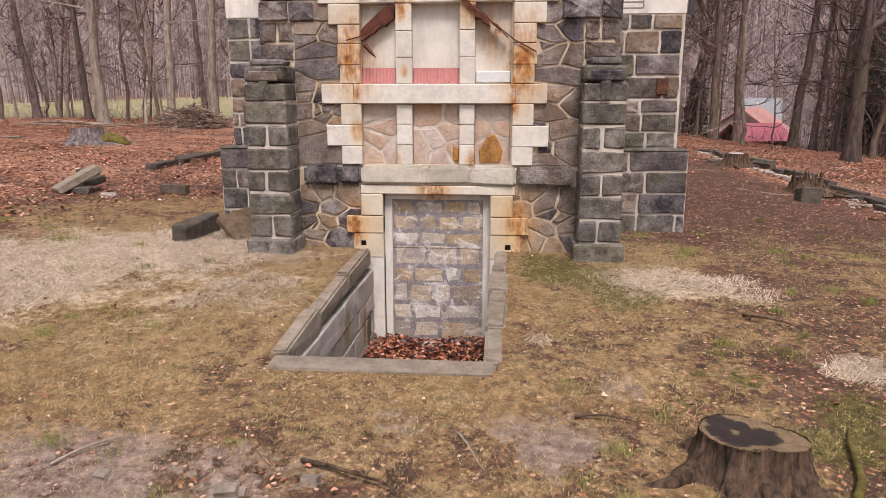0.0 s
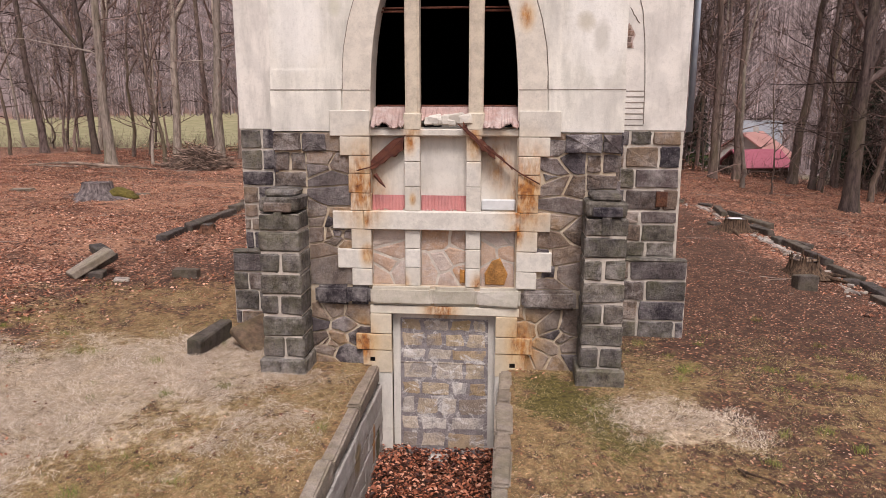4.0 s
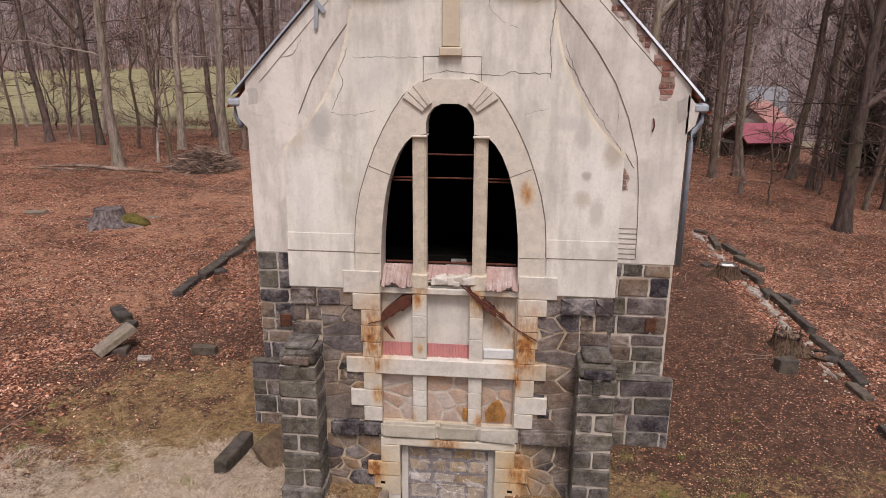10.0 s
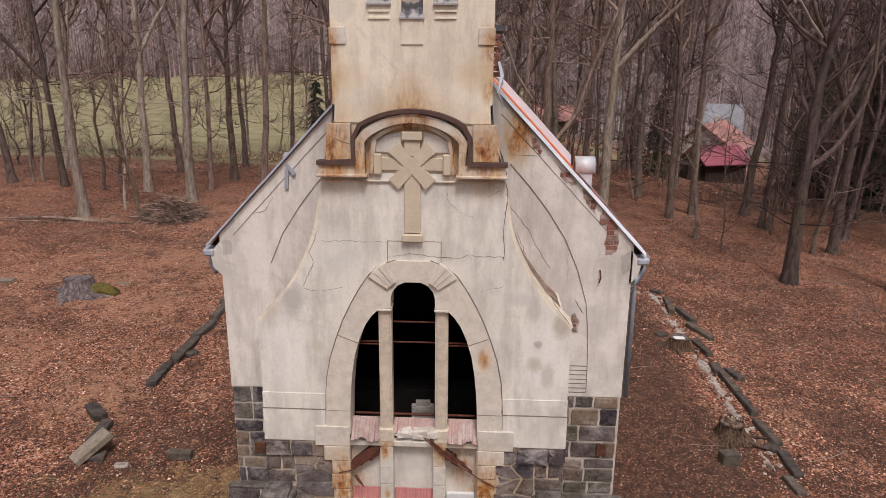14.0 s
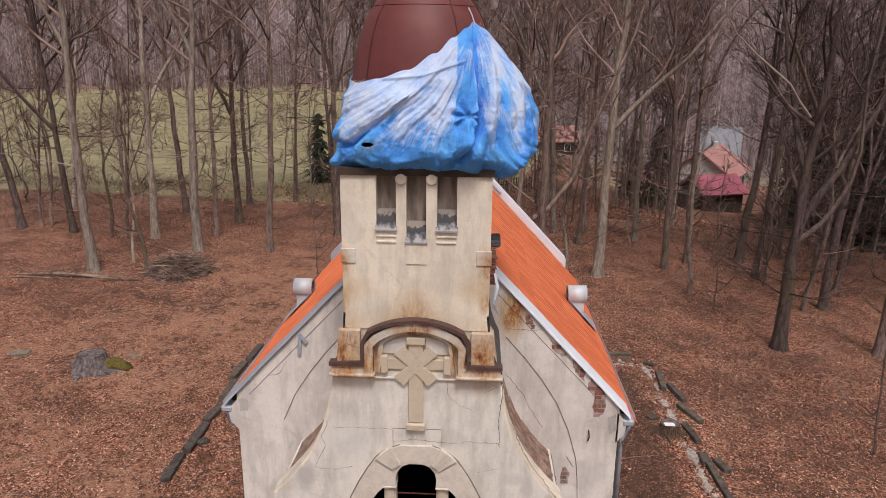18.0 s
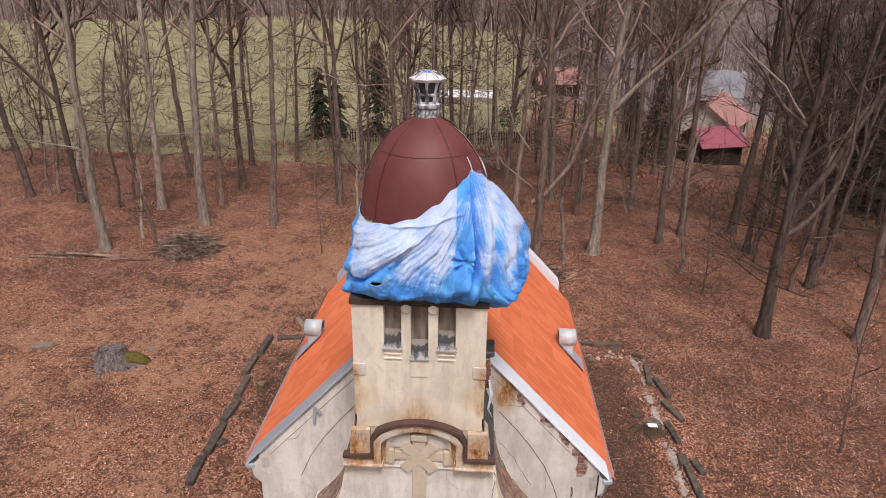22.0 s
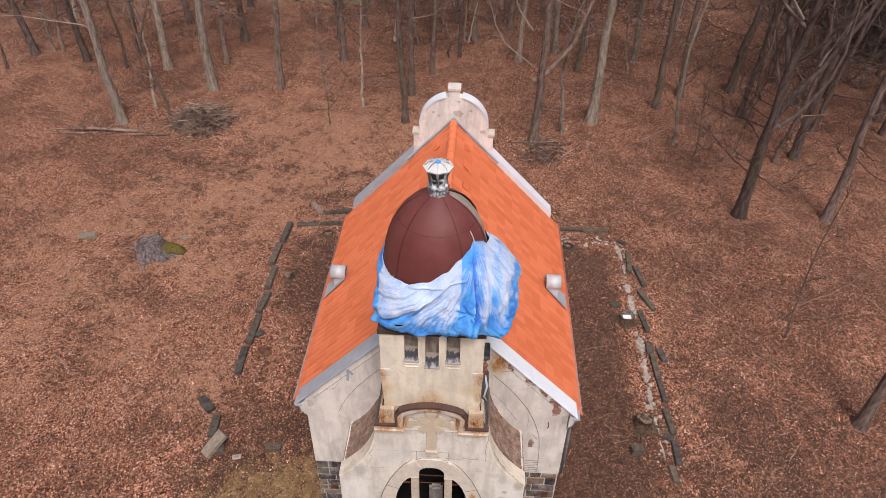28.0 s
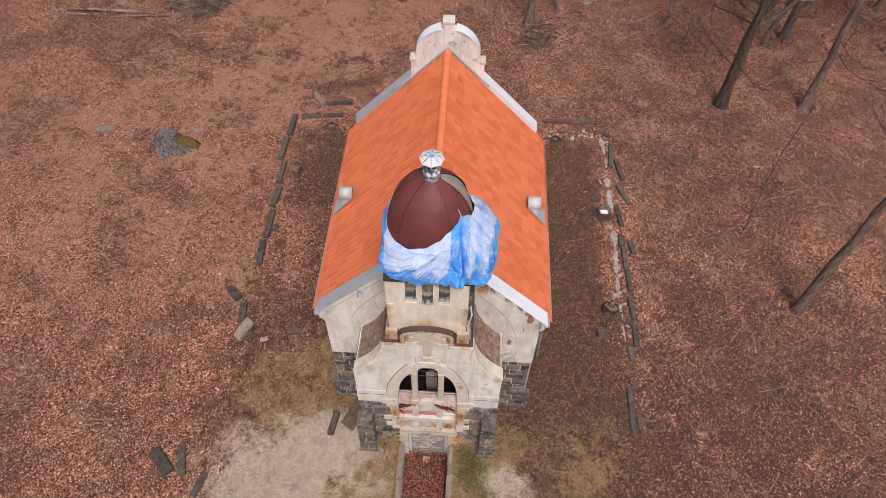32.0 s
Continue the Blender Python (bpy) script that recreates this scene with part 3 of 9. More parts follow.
# ground: leaf litter, straw, thin grass, bare soil and meadow, laid by the cover weights
m = Mat("woodland_ground", 0.95)
w = m.split(m.attr("cover"))
w2 = m.split(m.attr("cover_far"))
warp = m.noise(0.55, 6, 0.68)
warp2 = m.noise(2.6, 6, 0.72, m.scaled((1, 1, 1), (9, 4, 0)))
warp3 = m.noise(11, 5, 0.75, m.scaled((1, 1, 1), (2, 5, 0)))
jig = m.math("ADD", m.math("MULTIPLY", m.math("SUBTRACT", warp, 0.5), 1.3), m.math("ADD", m.math("MULTIPLY", m.math("SUBTRACT", warp2, 0.5), 1.4), m.math("MULTIPLY", m.math("SUBTRACT", warp3, 0.5), 1.3)))
leafcol = m.ramp(m.split(m.cells(27, vec=m.scaled((1, 1, 0.3)), out="Color"))[0], LEAF_TONES)
leafcol2 = m.ramp(m.split(m.cells(17, vec=m.scaled((1, 1, 0.3), (3, 7, 0)), out="Color"))[1], LEAF_TONES)
leaves = m.mix(m.ramp(m.noise(6, 3), [(0.45, 0.0), (0.55, 1.0)]), leafcol, leafcol2)
leaves = m.mix(m.ramp(m.noise(0.33, 6, 0.7), [(0.42, 0.0), (0.58, 0.88)]), leaves, m.mix(0.30, (0.060, 0.030, 0.018), leafcol))
leaves = m.mix(m.ramp(m.noise(0.8, 7, 0.75, m.scaled((1, 1, 1), (4, 9, 0))), [(0.52, 0.0), (0.66, 0.62)]), leaves, m.mix(0.45, (0.33, 0.215, 0.13), leafcol2))
leaves = m.mix(0.85, leaves, m.mix(1.0, leaves, m.ramp(m.noise(4.5, 9, 0.82, m.scaled((1, 1, 1), (7, 3, 0))), [(0.30, 0.22), (0.48, 0.70), (0.62, 1.10), (0.78, 1.9)]), "MULTIPLY"))
pale_leaf = m.split(m.cells(11, vec=m.scaled((1, 1, 0.3), (5, 5, 0)), out="Color"))
nearer = m.cells(11, vec=m.scaled((1, 1, 0.3), (5, 5, 0)))
leaves = m.mix(m.math("MULTIPLY", m.ramp(pale_leaf[0], [(0.90, 0.0), (0.91, 0.8)]), m.ramp(nearer, [(0.30, 1.0), (0.36, 0.0)])), leaves, (0.62, 0.42, 0.33))
soil = m.ramp(m.noise(5, 8, 0.75), [(0.25, (0.022, 0.011, 0.008)), (0.5, (0.066, 0.034, 0.022)), (0.75, (0.155, 0.086, 0.056))])
fleck = m.split(m.cells(44, vec=m.scaled((1, 1, 0.3), (1, 2, 0)), out="Color"))
soil = m.mix(m.ramp(fleck[2], [(0.86, 0.0), (0.90, 0.8)]), soil, m.ramp(fleck[0], LEAF_TONES))
strawc = m.ramp(m.noise(55, 7, 0.85, m.scaled((1.0, 0.5, 1)), 0.8), [(0.25, (0.11, 0.070, 0.042)), (0.45, (0.34, 0.250, 0.168)), (0.68, (0.64, 0.51, 0.40))])
strawc = m.mix(0.8, strawc, m.mix(1.0, strawc, m.ramp(m.noise(5, 8, 0.8, m.scaled((1, 0.6, 1), (2, 2, 0))), [(0.32, 0.45), (0.5, 0.95), (0.68, 1.35)]), "MULTIPLY"))
thin = m.ramp(m.math("ADD", m.math("MULTIPLY", m.noise(75, 7, 0.85), 0.6), m.math("MULTIPLY", m.noise(3.0, 7, 0.78, m.scaled((1, 1, 1), (6, 1, 0))), 0.4)), [(0.30, (0.045, 0.023, 0.010)), (0.42, (0.125, 0.070, 0.029)), (0.50, (0.205, 0.130, 0.058)), (0.58, (0.32, 0.222, 0.112)), (0.70, (0.48, 0.345, 0.205))])
c = m.mix(m.ramp(m.math("ADD", w[0], jig), [(0.40, 0.0), (0.60, 1.0)]), soil, leaves)
c = m.mix(m.ramp(m.math("ADD", w[2], jig), [(0.44, 0.0), (0.62, 0.8)]), c, thin)
c = m.mix(m.math("MULTIPLY", m.ramp(fleck[1], [(0.90, 0.0), (0.92, 0.85)]), m.math("ADD", w[0], 0.25, True)), c, m.ramp(fleck[0], LEAF_TONES))
c = m.mix(m.ramp(m.math("ADD", w[1], jig), [(0.44, 0.0), (0.62, 1.0)]), c, strawc)
moss = m.ramp(m.noise(18, 6, 0.75), [(0.3, (0.022, 0.017, 0.004)), (0.5, (0.062, 0.052, 0.010)), (0.72, (0.15, 0.125, 0.03))])
c = m.mix(m.ramp(m.math("ADD", w2[1], m.math("MULTIPLY", jig, 1.1)), [(0.46, 0.0), (0.62, 0.9)]), c, moss)
dust = m.ramp(m.noise(8, 8, 0.8), [(0.3, (0.11, 0.072, 0.059)), (0.5, (0.21, 0.150, 0.126)), (0.72, (0.34, 0.262, 0.226))])
c = m.mix(m.ramp(m.math("ADD", m.split(m.attr("cover_dust"))[0], jig), [(0.42, 0.0), (0.62, 0.85)]), c, dust)
tan_litter = m.ramp(m.noise(14, 8, 0.85), [(0.3, (0.11, 0.048, 0.029)), (0.5, (0.33, 0.165, 0.099)), (0.72, (0.62, 0.385, 0.270))])
c = m.mix(m.ramp(m.math("ADD", m.split(m.attr("cover_dust"))[1], jig), [(0.42, 0.0), (0.62, 0.85)]), c, tan_litter)
clump = m.ramp(m.noise(12, 5, 0.8, m.scaled((1, 1, 0.3), (3, 8, 0))), [(0.30, 0.40), (0.46, 0.82), (0.56, 1.15), (0.72, 1.9)])
c = m.mix(0.85, c, m.mix(1.0, c, clump, "MULTIPLY"))
meadow = m.ramp(m.noise(0.35, 7, 0.7), [(0.3, (0.165, 0.148, 0.075)), (0.5, (0.250, 0.222, 0.120)), (0.72, (0.36, 0.300, 0.185))])
c = m.mix(m.ramp(m.math("ADD", w2[0], m.math("MULTIPLY", jig, 0.5)), [(0.4, 0.0), (0.6, 1.0)]), c, meadow)
# hillside tones lifted too, with the haze in the colour
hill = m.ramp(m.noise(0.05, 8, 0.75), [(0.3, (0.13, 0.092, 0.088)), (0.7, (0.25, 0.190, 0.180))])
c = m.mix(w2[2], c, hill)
lump = m.math("ADD", m.math("MULTIPLY", m.cells(27, vec=m.scaled((1, 1, 0.3))), 0.6), m.noise(9, 7, 0.75))
GROUND = m.done(c, lump, 0.55, 0.03)

# ---- mesh helpers ----
rng = random.Random(7)


def mesh_of(name, bm, material):
    me = bpy.data.meshes.new(name)
    bmesh.ops.recalc_face_normals(bm, faces=bm.faces)
    bm.to_mesh(me)
    bm.free()
    me.materials.append(material)
    return me


def part(name, bm, material, parent=None, label="", smooth=False):
    """One mesh object out of a bmesh, under a thing or a part."""
    me = mesh_of(name, bm, material)
    if smooth:
        me.shade_smooth()
    ob = new(name, me)
    ob.parent = parent
    return tagged(ob, label)


def raw(name, verts, faces, material, parent=None, smooth=False):
    me = bpy.data.meshes.new(name)
    me.from_pydata(verts, [], faces)
    me.materials.append(material)
    if smooth:
        me.shade_smooth()
    ob = new(name, me)
    ob.parent = parent
    return ob


def thing(name, label, category, at=(0, 0, 0), group="", kind="", turn=0.0):
    ob = new(name)
    ob.empty_display_size = 0.2
    ob.matrix_basis = pose(*at, 0, 0, turn)
    return tagged(ob, label, category, group, kind)


def thicken(bm, thickness):
    """Gives a sheet its thickness, on the side away from its normals."""
    bmesh.ops.recalc_face_normals(bm, faces=bm.faces)
    bm.normal_update()
    old, rim = list(bm.faces), [e for e in bm.edges if len(e.link_faces) == 1]
    twin = {v: bm.verts.new(v.co - v.normal * thickness) for v in list(bm.verts)}
    for e in rim:
        a, b = e.verts
        bm.faces.new((a, b, twin[b], twin[a]))
    for f in old:
        bm.faces.new([twin[v] for v in reversed(f.verts)])


def block(x0, x1, y0, y1, z0, z1, bevel=0.012, jitter=0.0, seg=1, seed=None):
    """A block with bevelled, slightly uneven edges."""
    bm = bmesh.new()
    bmesh.ops.create_cube(bm, size=1.0)
    r = random.Random(seed if seed is not None else rng.random())
    for v in bm.verts:
        v.co = Vector((x0 + (v.co.x + 0.5) * (x1 - x0), y0 + (v.co.y + 0.5) * (y1 - y0), z0 + (v.co.z + 0.5) * (z1 - z0)))
        if jitter:
            v.co += Vector((r.uniform(-1, 1), r.uniform(-1, 1), r.uniform(-1, 1))) * jitter
    if bevel:
        bmesh.ops.bevel(bm, geom=list(bm.edges), offset=bevel, segments=seg, affect="EDGES")
        if jitter:
            for v in bm.verts:
                v.co += Vector((r.uniform(-1, 1), r.uniform(-1, 1), r.uniform(-1, 1))) * jitter * 0.35
    return bm


def slab(outer, holes, y0, y1, axis="y", bm=None):
    """An upright slab from an outline in x and z, with holes right through it, between y0 and y1."""
    bm = bm or bmesh.new()
    edges = []
    for loop in [outer, *holes]:
        vs = [bm.verts.new((x, y0, z)) for x, z in loop]
        edges += [bm.edges.new((vs[i], vs[(i + 1) % len(vs)])) for i in range(len(vs))]
    faces = [f for f in bmesh.ops.triangle_fill(bm, edges=edges, use_beauty=True)["geom"] if isinstance(f, bmesh.types.BMFace)]
    up = bmesh.ops.extrude_face_region(bm, geom=faces)["geom"]
    bmesh.ops.translate(bm, vec=(0, y1 - y0, 0), verts=[v for v in up if isinstance(v, bmesh.types.BMVert)])
    return bm


def strip(points, width, y0, y1, closed=False):
    """A band of constant width that follows a line in x and z (to its left), between y0 and y1."""
    out = []
    n = len(points)
    for i, (x, z) in enumerate(points):
        a, b = points[max(i - 1, 0)], points[min(i + 1, n - 1)]
        dx, dz = b[0] - a[0], b[1] - a[1]
        d = math.hypot(dx, dz) or 1
        k = width
        if 0 < i < n - 1:
            p = points[i - 1]
            ux, uz = (x - p[0]), (z - p[1])
            du = math.hypot(ux, uz) or 1
            k = width / max(0.5, (ux * dx + uz * dz) / (du * d))
        out.append((x - dz / d * k, z + dx / d * k))
    return slab(points + out[::-1], [], y0, y1)


def tube(points, radii, sides=6, bm=None, caps=True):
    bm = bm or bmesh.new()
    rings = []
    up = Vector((0.31, 0.17, 0.93))
    for i, p in enumerate(points):
        p = Vector(p)
        d = (Vector(points[min(i + 1, len(points) - 1)]) - Vector(points[max(i - 1, 0)])).normalized()
        a = d.cross(up if abs(d.dot(up)) < 0.95 else Vector((1, 0, 0))).normalized()
        b = d.cross(a)
        r = radii[i] if isinstance(radii, (list, tuple)) else radii
        rings.append([bm.verts.new(p + (a * math.cos(2 * math.pi * k / sides) + b * math.sin(2 * math.pi * k / sides)) * r) for k in range(sides)])
    for q, s in zip(rings, rings[1:]):
        for k in range(sides):
            bm.faces.new((q[k], q[(k + 1) % sides], s[(k + 1) % sides], s[k]))
    if caps:
        bm.faces.new(rings[0][::-1]), bm.faces.new(rings[-1])
    return bm


def lathe(profile, sides, centre=(0, 0), bm=None, turn=0.0, cap=True):
    """A solid turned round an upright axis; profile: radius and height, from the bottom up."""
    bm = bm or bmesh.new()
    rings = [[bm.verts.new((centre[0] + r * math.cos(turn + 2 * math.pi * k / sides), centre[1] + r * math.sin(turn + 2 * math.pi * k / sides), z)) for k in range(sides)] for r, z in profile]
    for q, s in zip(rings, rings[1:]):
        for k in range(sides):
            bm.faces.new((q[k], q[(k + 1) % sides], s[(k + 1) % sides], s[k]))
    if cap:
        bm.faces.new(rings[0][::-1]), bm.faces.new(rings[-1])
    return bm


def clip(poly, px, pz, nx, nz):
    """The part of a convex outline that lies on the side of the line to which (nx, nz) does not point."""
    out = []
    for i, a in enumerate(poly):
        b = poly[(i + 1) % len(poly)]
        da, db = (a[0] - px) * nx + (a[1] - pz) * nz, (b[0] - px) * nx + (b[1] - pz) * nz
        if da <= 0:
            out.append(a)
        if da * db < 0:
            t = da / (da - db)
            out.append((a[0] + (b[0] - a[0]) * t, a[1] + (b[1] - a[1]) * t))
    return out


def rubble(x0, x1, z0, z1, count, gap, seed, relax=2):
    """Outlines of irregular stones that fill an oblong, with joints between them."""
    r = random.Random(seed)
    seeds = [(r.uniform(x0, x1), r.uniform(z0, z1)) for _ in range(count)]
    box = [(x0, z0), (x1, z0), (x1, z1), (x0, z1)]
    for step in range(relax + 1):
        cells = []
        for i, (sx, sz) in enumerate(seeds):
            poly = box
            for j, (ox, oz) in enumerate(seeds):
                if i != j and poly:
                    dx, dz = ox - sx, oz - sz
                    d = math.hypot(dx, dz)
                    g = gap / 2 if step == relax else 0
                    poly = clip(poly, (sx + ox) / 2 - dx / d * g, (sz + oz) / 2 - dz / d * g, dx / d, dz / d)
            cells.append(poly)
        if step < relax:
            seeds = [(0.5 * s[0] + 0.5 * sum(p[0] for p in c) / len(c), 0.5 * s[1] + 0.5 * sum(p[1] for p in c) / len(c)) if c else s for s, c in zip(seeds, cells)]
    return [c for c in cells if len(c) >= 3 and (max(p[0] for p in c) - min(p[0] for p in c)) > 0.05 and (max(p[1] for p in c) - min(p[1] for p in c)) > 0.04]


def courses(x0, x1, z0, z1, rows, length, gap, seed):
    """Outlines of blocks in uneven courses."""
    r = random.Random(seed)
    cuts = [z0]
    for i in range(rows):
        cuts.append(cuts[-1] + r.uniform(0.75, 1.3))
    k = (z1 - z0) / (cuts[-1] - z0)
    cuts = [z0 + (c - z0) * k for c in cuts]
    out = []
    for a, b in zip(cuts, cuts[1:]):
        x = x0 - r.uniform(0, length * 0.7)
        while x < x1 - 0.06:
            e = x + length * r.uniform(0.55, 1.35)
            if x1 - e < 0.1:
                e = x1
            l, h = max(x, x0), min(e, x1)
            if h - l > 0.06:
                g = gap / 2
                cc = min(0.02, (h - l) * 0.15)
                j = [r.uniform(0.2, 1.0) * cc for _ in range(8)]
                out.append([(l + g + j[0], a + g), (h - g - j[1], a + g), (h - g, a + g + j[2]), (h - g, b - g - j[3]), (h - g - j[4], b - g), (l + g + j[5], b - g), (l + g, b - g - j[6]), (l + g, a + g + j[7])])
            x = e
    return out


def piece(name, poly, face, depth, material, parent, seed=0, bulge=0.004, facing="y", inset=0.014):
    """One stone proud of the mortar at 'face'; facing y looks to -y, facing +x or -x to the side."""
    r = random.Random(seed)
    cx, cz = sum(p[0] for p in poly) / len(poly), sum(p[1] for p in poly) / len(poly)
    n = len(poly)
    vs, fs = [], []
    for k, (d, s) in enumerate(((0.01, 0.0), (-depth * 0.55, 0.0), (-depth, inset))):
        for p in poly:
            dx, dz = p[0] - cx, p[1] - cz
            l = math.hypot(dx, dz) or 1
            q = max(0.3, 1 - s / l)
            w = r.uniform(-0.3, 0.3) * depth if k == 2 else 0.0
            vs.append((dx * q, d + w, dz * q))
    vs.append((r.uniform(-0.02, 0.02), -depth - bulge * r.uniform(0.3, 1.2), r.uniform(-0.02, 0.02)))
    for k in range(2):
        for i in range(n):
            fs.append((k * n + i, k * n + (i + 1) % n, (k + 1) * n + (i + 1) % n, (k + 1) * n + i))
    fs += [(2 * n + i, 2 * n + (i + 1) % n, 3 * n) for i in range(n)]
    if facing == "y":
        at = (cx, face, cz)
    else:
        s = 1 if facing == "+x" else -1
        vs = [(-s * v[1], s * v[0], v[2]) for v in vs]
        at = (face, cx * 1.0, cz)
        if s < 0:
            at = (face, cx, cz)
    ob = raw(name, vs, fs, material, parent)
    ob.location = at
    return ob


# ---- ground ----


def softplus(v, k=1.5):
    return k * np.log1p(np.exp(np.clip(np.asarray(v, float) / k, -30, 30)))


def smooth(v, a, b):
    t = np.clip((np.asarray(v, float) - a) / (b - a), 0, 1)
    return t * t * (3 - 2 * t)


def ground_z(x, y):
    x, y = np.asarray(x, float), np.asarray(y, float)
    z = -0.11 * softplus(x - 7.5) + 0.07 * softplus(x - 30, 6) + 0.03 * softplus(-x - 4) - 0.03 * softplus(-x - 25, 5)
    z = z - 0.07 * softplus(-y - 1.5, 0.7) + 0.17 * smooth(y, 0.5, 9) - 0.05 * softplus(y - 32, 4) + (0.05 + 0.018 * smooth(-x, 0, 20)) * softplus(y - 75, 8) + 0.30 * softplus(y - 190, 14)
    z = z + 0.12 * softplus(np.abs(x) - 190, 20) - 1.1 * smooth(x, 8, 22) * smooth(y, 38, 60)
    bump = 0.035 * np.sin(x * 0.9 + 1.3 * np.sin(y * 0.5)) * np.sin(y * 0.8 + 0.7) + 0.02 * np.sin(2.3 * x + y) * np.sin(1.9 * y - 0.6 * x)
    far = smooth(np.hypot(x, y), 4, 9)
    return z + bump * far


def gz(x, y):
    return float(ground_z(x, y))


def lines(lo, hi, fine_lo, fine_hi, fine, grow):
    v = list(np.arange(fine_lo, fine_hi + 1e-6, fine))
    s = fine
    while v[-1] < hi:
        s *= grow
        v.append(v[-1] + s)
    s = fine
    while v[0] > lo:
        s *= grow
        v.insert(0, v[0] - s)
    return v


TX0, TX1, TY0 = -0.90, 0.84, -3.54        # the trench cut out of the ground
gx = sorted(set([round(v, 4) for v in lines(-620, 620, -12, 12, 0.2, 1.07) if not (TX0 - 0.09 < v < TX0 + 0.09 or TX1 - 0.09 < v < TX1 + 0.09)] + [TX0, TX1]))
gy = sorted(set([round(v, 4) for v in lines(-160, 640, -9, 20, 0.2, 1.05) if not (TY0 - 0.09 < v < TY0 + 0.09 or -0.02 < v < 0.16)] + [TY0, 0.08]))
X, Y = np.meshgrid(gx, gy)
Z = ground_z(X, Y)
nx = len(gx)
verts = np.stack([X.ravel(), Y.ravel(), Z.ravel()], 1).tolist()
faces = [(j * nx + i, j * nx + i + 1, (j + 1) * nx + i + 1, (j + 1) * nx + i) for j in range(len(gy) - 1) for i in range(nx - 1)
         if not (TX0 < (gx[i] + gx[i + 1]) / 2 < TX1 and TY0 < (gy[j] + gy[j + 1]) / 2 < 0.08)]
ground = raw("ground", verts, faces, GROUND, smooth=True)
tagged(ground, "leaf-strewn woodland clearing with straw and bare soil", "ground", kind="structure")


def blob(x, y, cx, cy, rx, ry):
    return np.exp(-(((x - cx) / rx) ** 2 + ((y - cy) / ry) ** 2))


def vnoise(x, y, scale, seed):
    """Smooth value noise from 0 to 1 on a plane, for whole arrays."""
    rs = np.random.RandomState(seed)
    grid = rs.uniform(0, 1, (257, 257))
    u, v = np.asarray(x, float) * scale + 61.3, np.asarray(y, float) * scale + 37.9
    i, j = np.floor(u).astype(int), np.floor(v).astype(int)
    fu, fv = u - i, v - j
    fu, fv = fu * fu * (3 - 2 * fu), fv * fv * (3 - 2 * fv)
    i0, j0, i1, j1 = i % 256, j % 256, (i + 1) % 256, (j + 1) % 256
    return (grid[i0, j0] * (1 - fu) + grid[i1, j0] * fu) * (1 - fv) + (grid[i0, j1] * (1 - fu) + grid[i1, j1] * fu) * fv


def clearing(x, y):
    """Open, nearly leafless ground before the chapel."""
    front = 1 - smooth(y, -0.5, 6.5)
    return front * (1 - smooth(np.where(x > 0, x - 5.0, -x - 3.8), 0, 5.0))


def plot_soil(x, y):
    """Bare trodden soil of the plot on both sides of the chapel."""
    right = smooth(x, 2.0, 2.4) * (1 - smooth(x, 5.9, 7.0)) * smooth(y, 0.2, 1.5)
    left = 0.65 * smooth(-x, 2.2, 2.6) * (1 - smooth(-x, 4.4, 6.8)) * smooth(y, 2.5, 6.0)
    rear = smooth(y, 9.6, 10.0) * (1 - smooth(np.abs(x), 6.0, 7.2))
    return np.clip(np.maximum(np.maximum(right, left), rear) * (1 - smooth(y, 13.5, 15.8)), 0, 1)


def leaf_share(x, y):
    w = 0.80 - 0.75 * clearing(x, y) - 0.62 * plot_soil(x, y)
    w = w - 0.12 * blob(x, y, -9, 20, 7, 4) - 0.34 * blob(x, y, 11.5, 2.0, 5.0, 6) - 0.2 * blob(x, y, -11, 13, 3, 2) - 0.25 * blob(x, y, -6.5, 3.0, 2.0, 2.5)
    track = np.exp(-((y - 17.2 - 0.035 * (x + 9) ** 2) / 0.45) ** 2) + np.exp(-((y - 19.3 - 0.03 * (x + 9) ** 2) / 0.5) ** 2)
    w = w - 0.36 * track * smooth(x, -19, -14) * (1 - smooth(x, -4, -1)) - 0.30 * np.exp(-((y - 17.6 + 0.05 * (x - 8)) / 0.9) ** 2) * smooth(x, 5, 7) * (1 - smooth(x, 13, 17))
    w = w - 0.16 * smooth(x, 7.4, 9.0) * (1 - smooth(y, 13, 20))
    return np.clip(w + 0.5 * blob(x, y, 4.5, -5, 1.5, 1.5) + 0.5 * blob(x, y, 1.95, -3.92, 0.22, 0.14) + 0.55 * blob(x, y, -0.36, -4.96, 0.20, 0.16) + 0.3 * blob(x, y, -2.4, -4.5, 0.7, 0.4), 0, 1)


def straw_share(x, y):
    return np.clip(0.82 * blob(x, y, -5.0, -1.7, 2.5, 1.9) + 0.72 * blob(x, y, -3.1, -0.2, 1.2, 0.9) + 0.72 * blob(x, y, 2.75, -1.35, 0.85, 0.65) + 0.8 * blob(x, y, 3.5, -3.3, 0.38, 0.24) + 0.22 * blob(x, y, -1.7, -2.0, 1.2, 1.4) + 0.6 * blob(x, y, 1.12, -2.86, 0.20, 0.18), 0, 1)


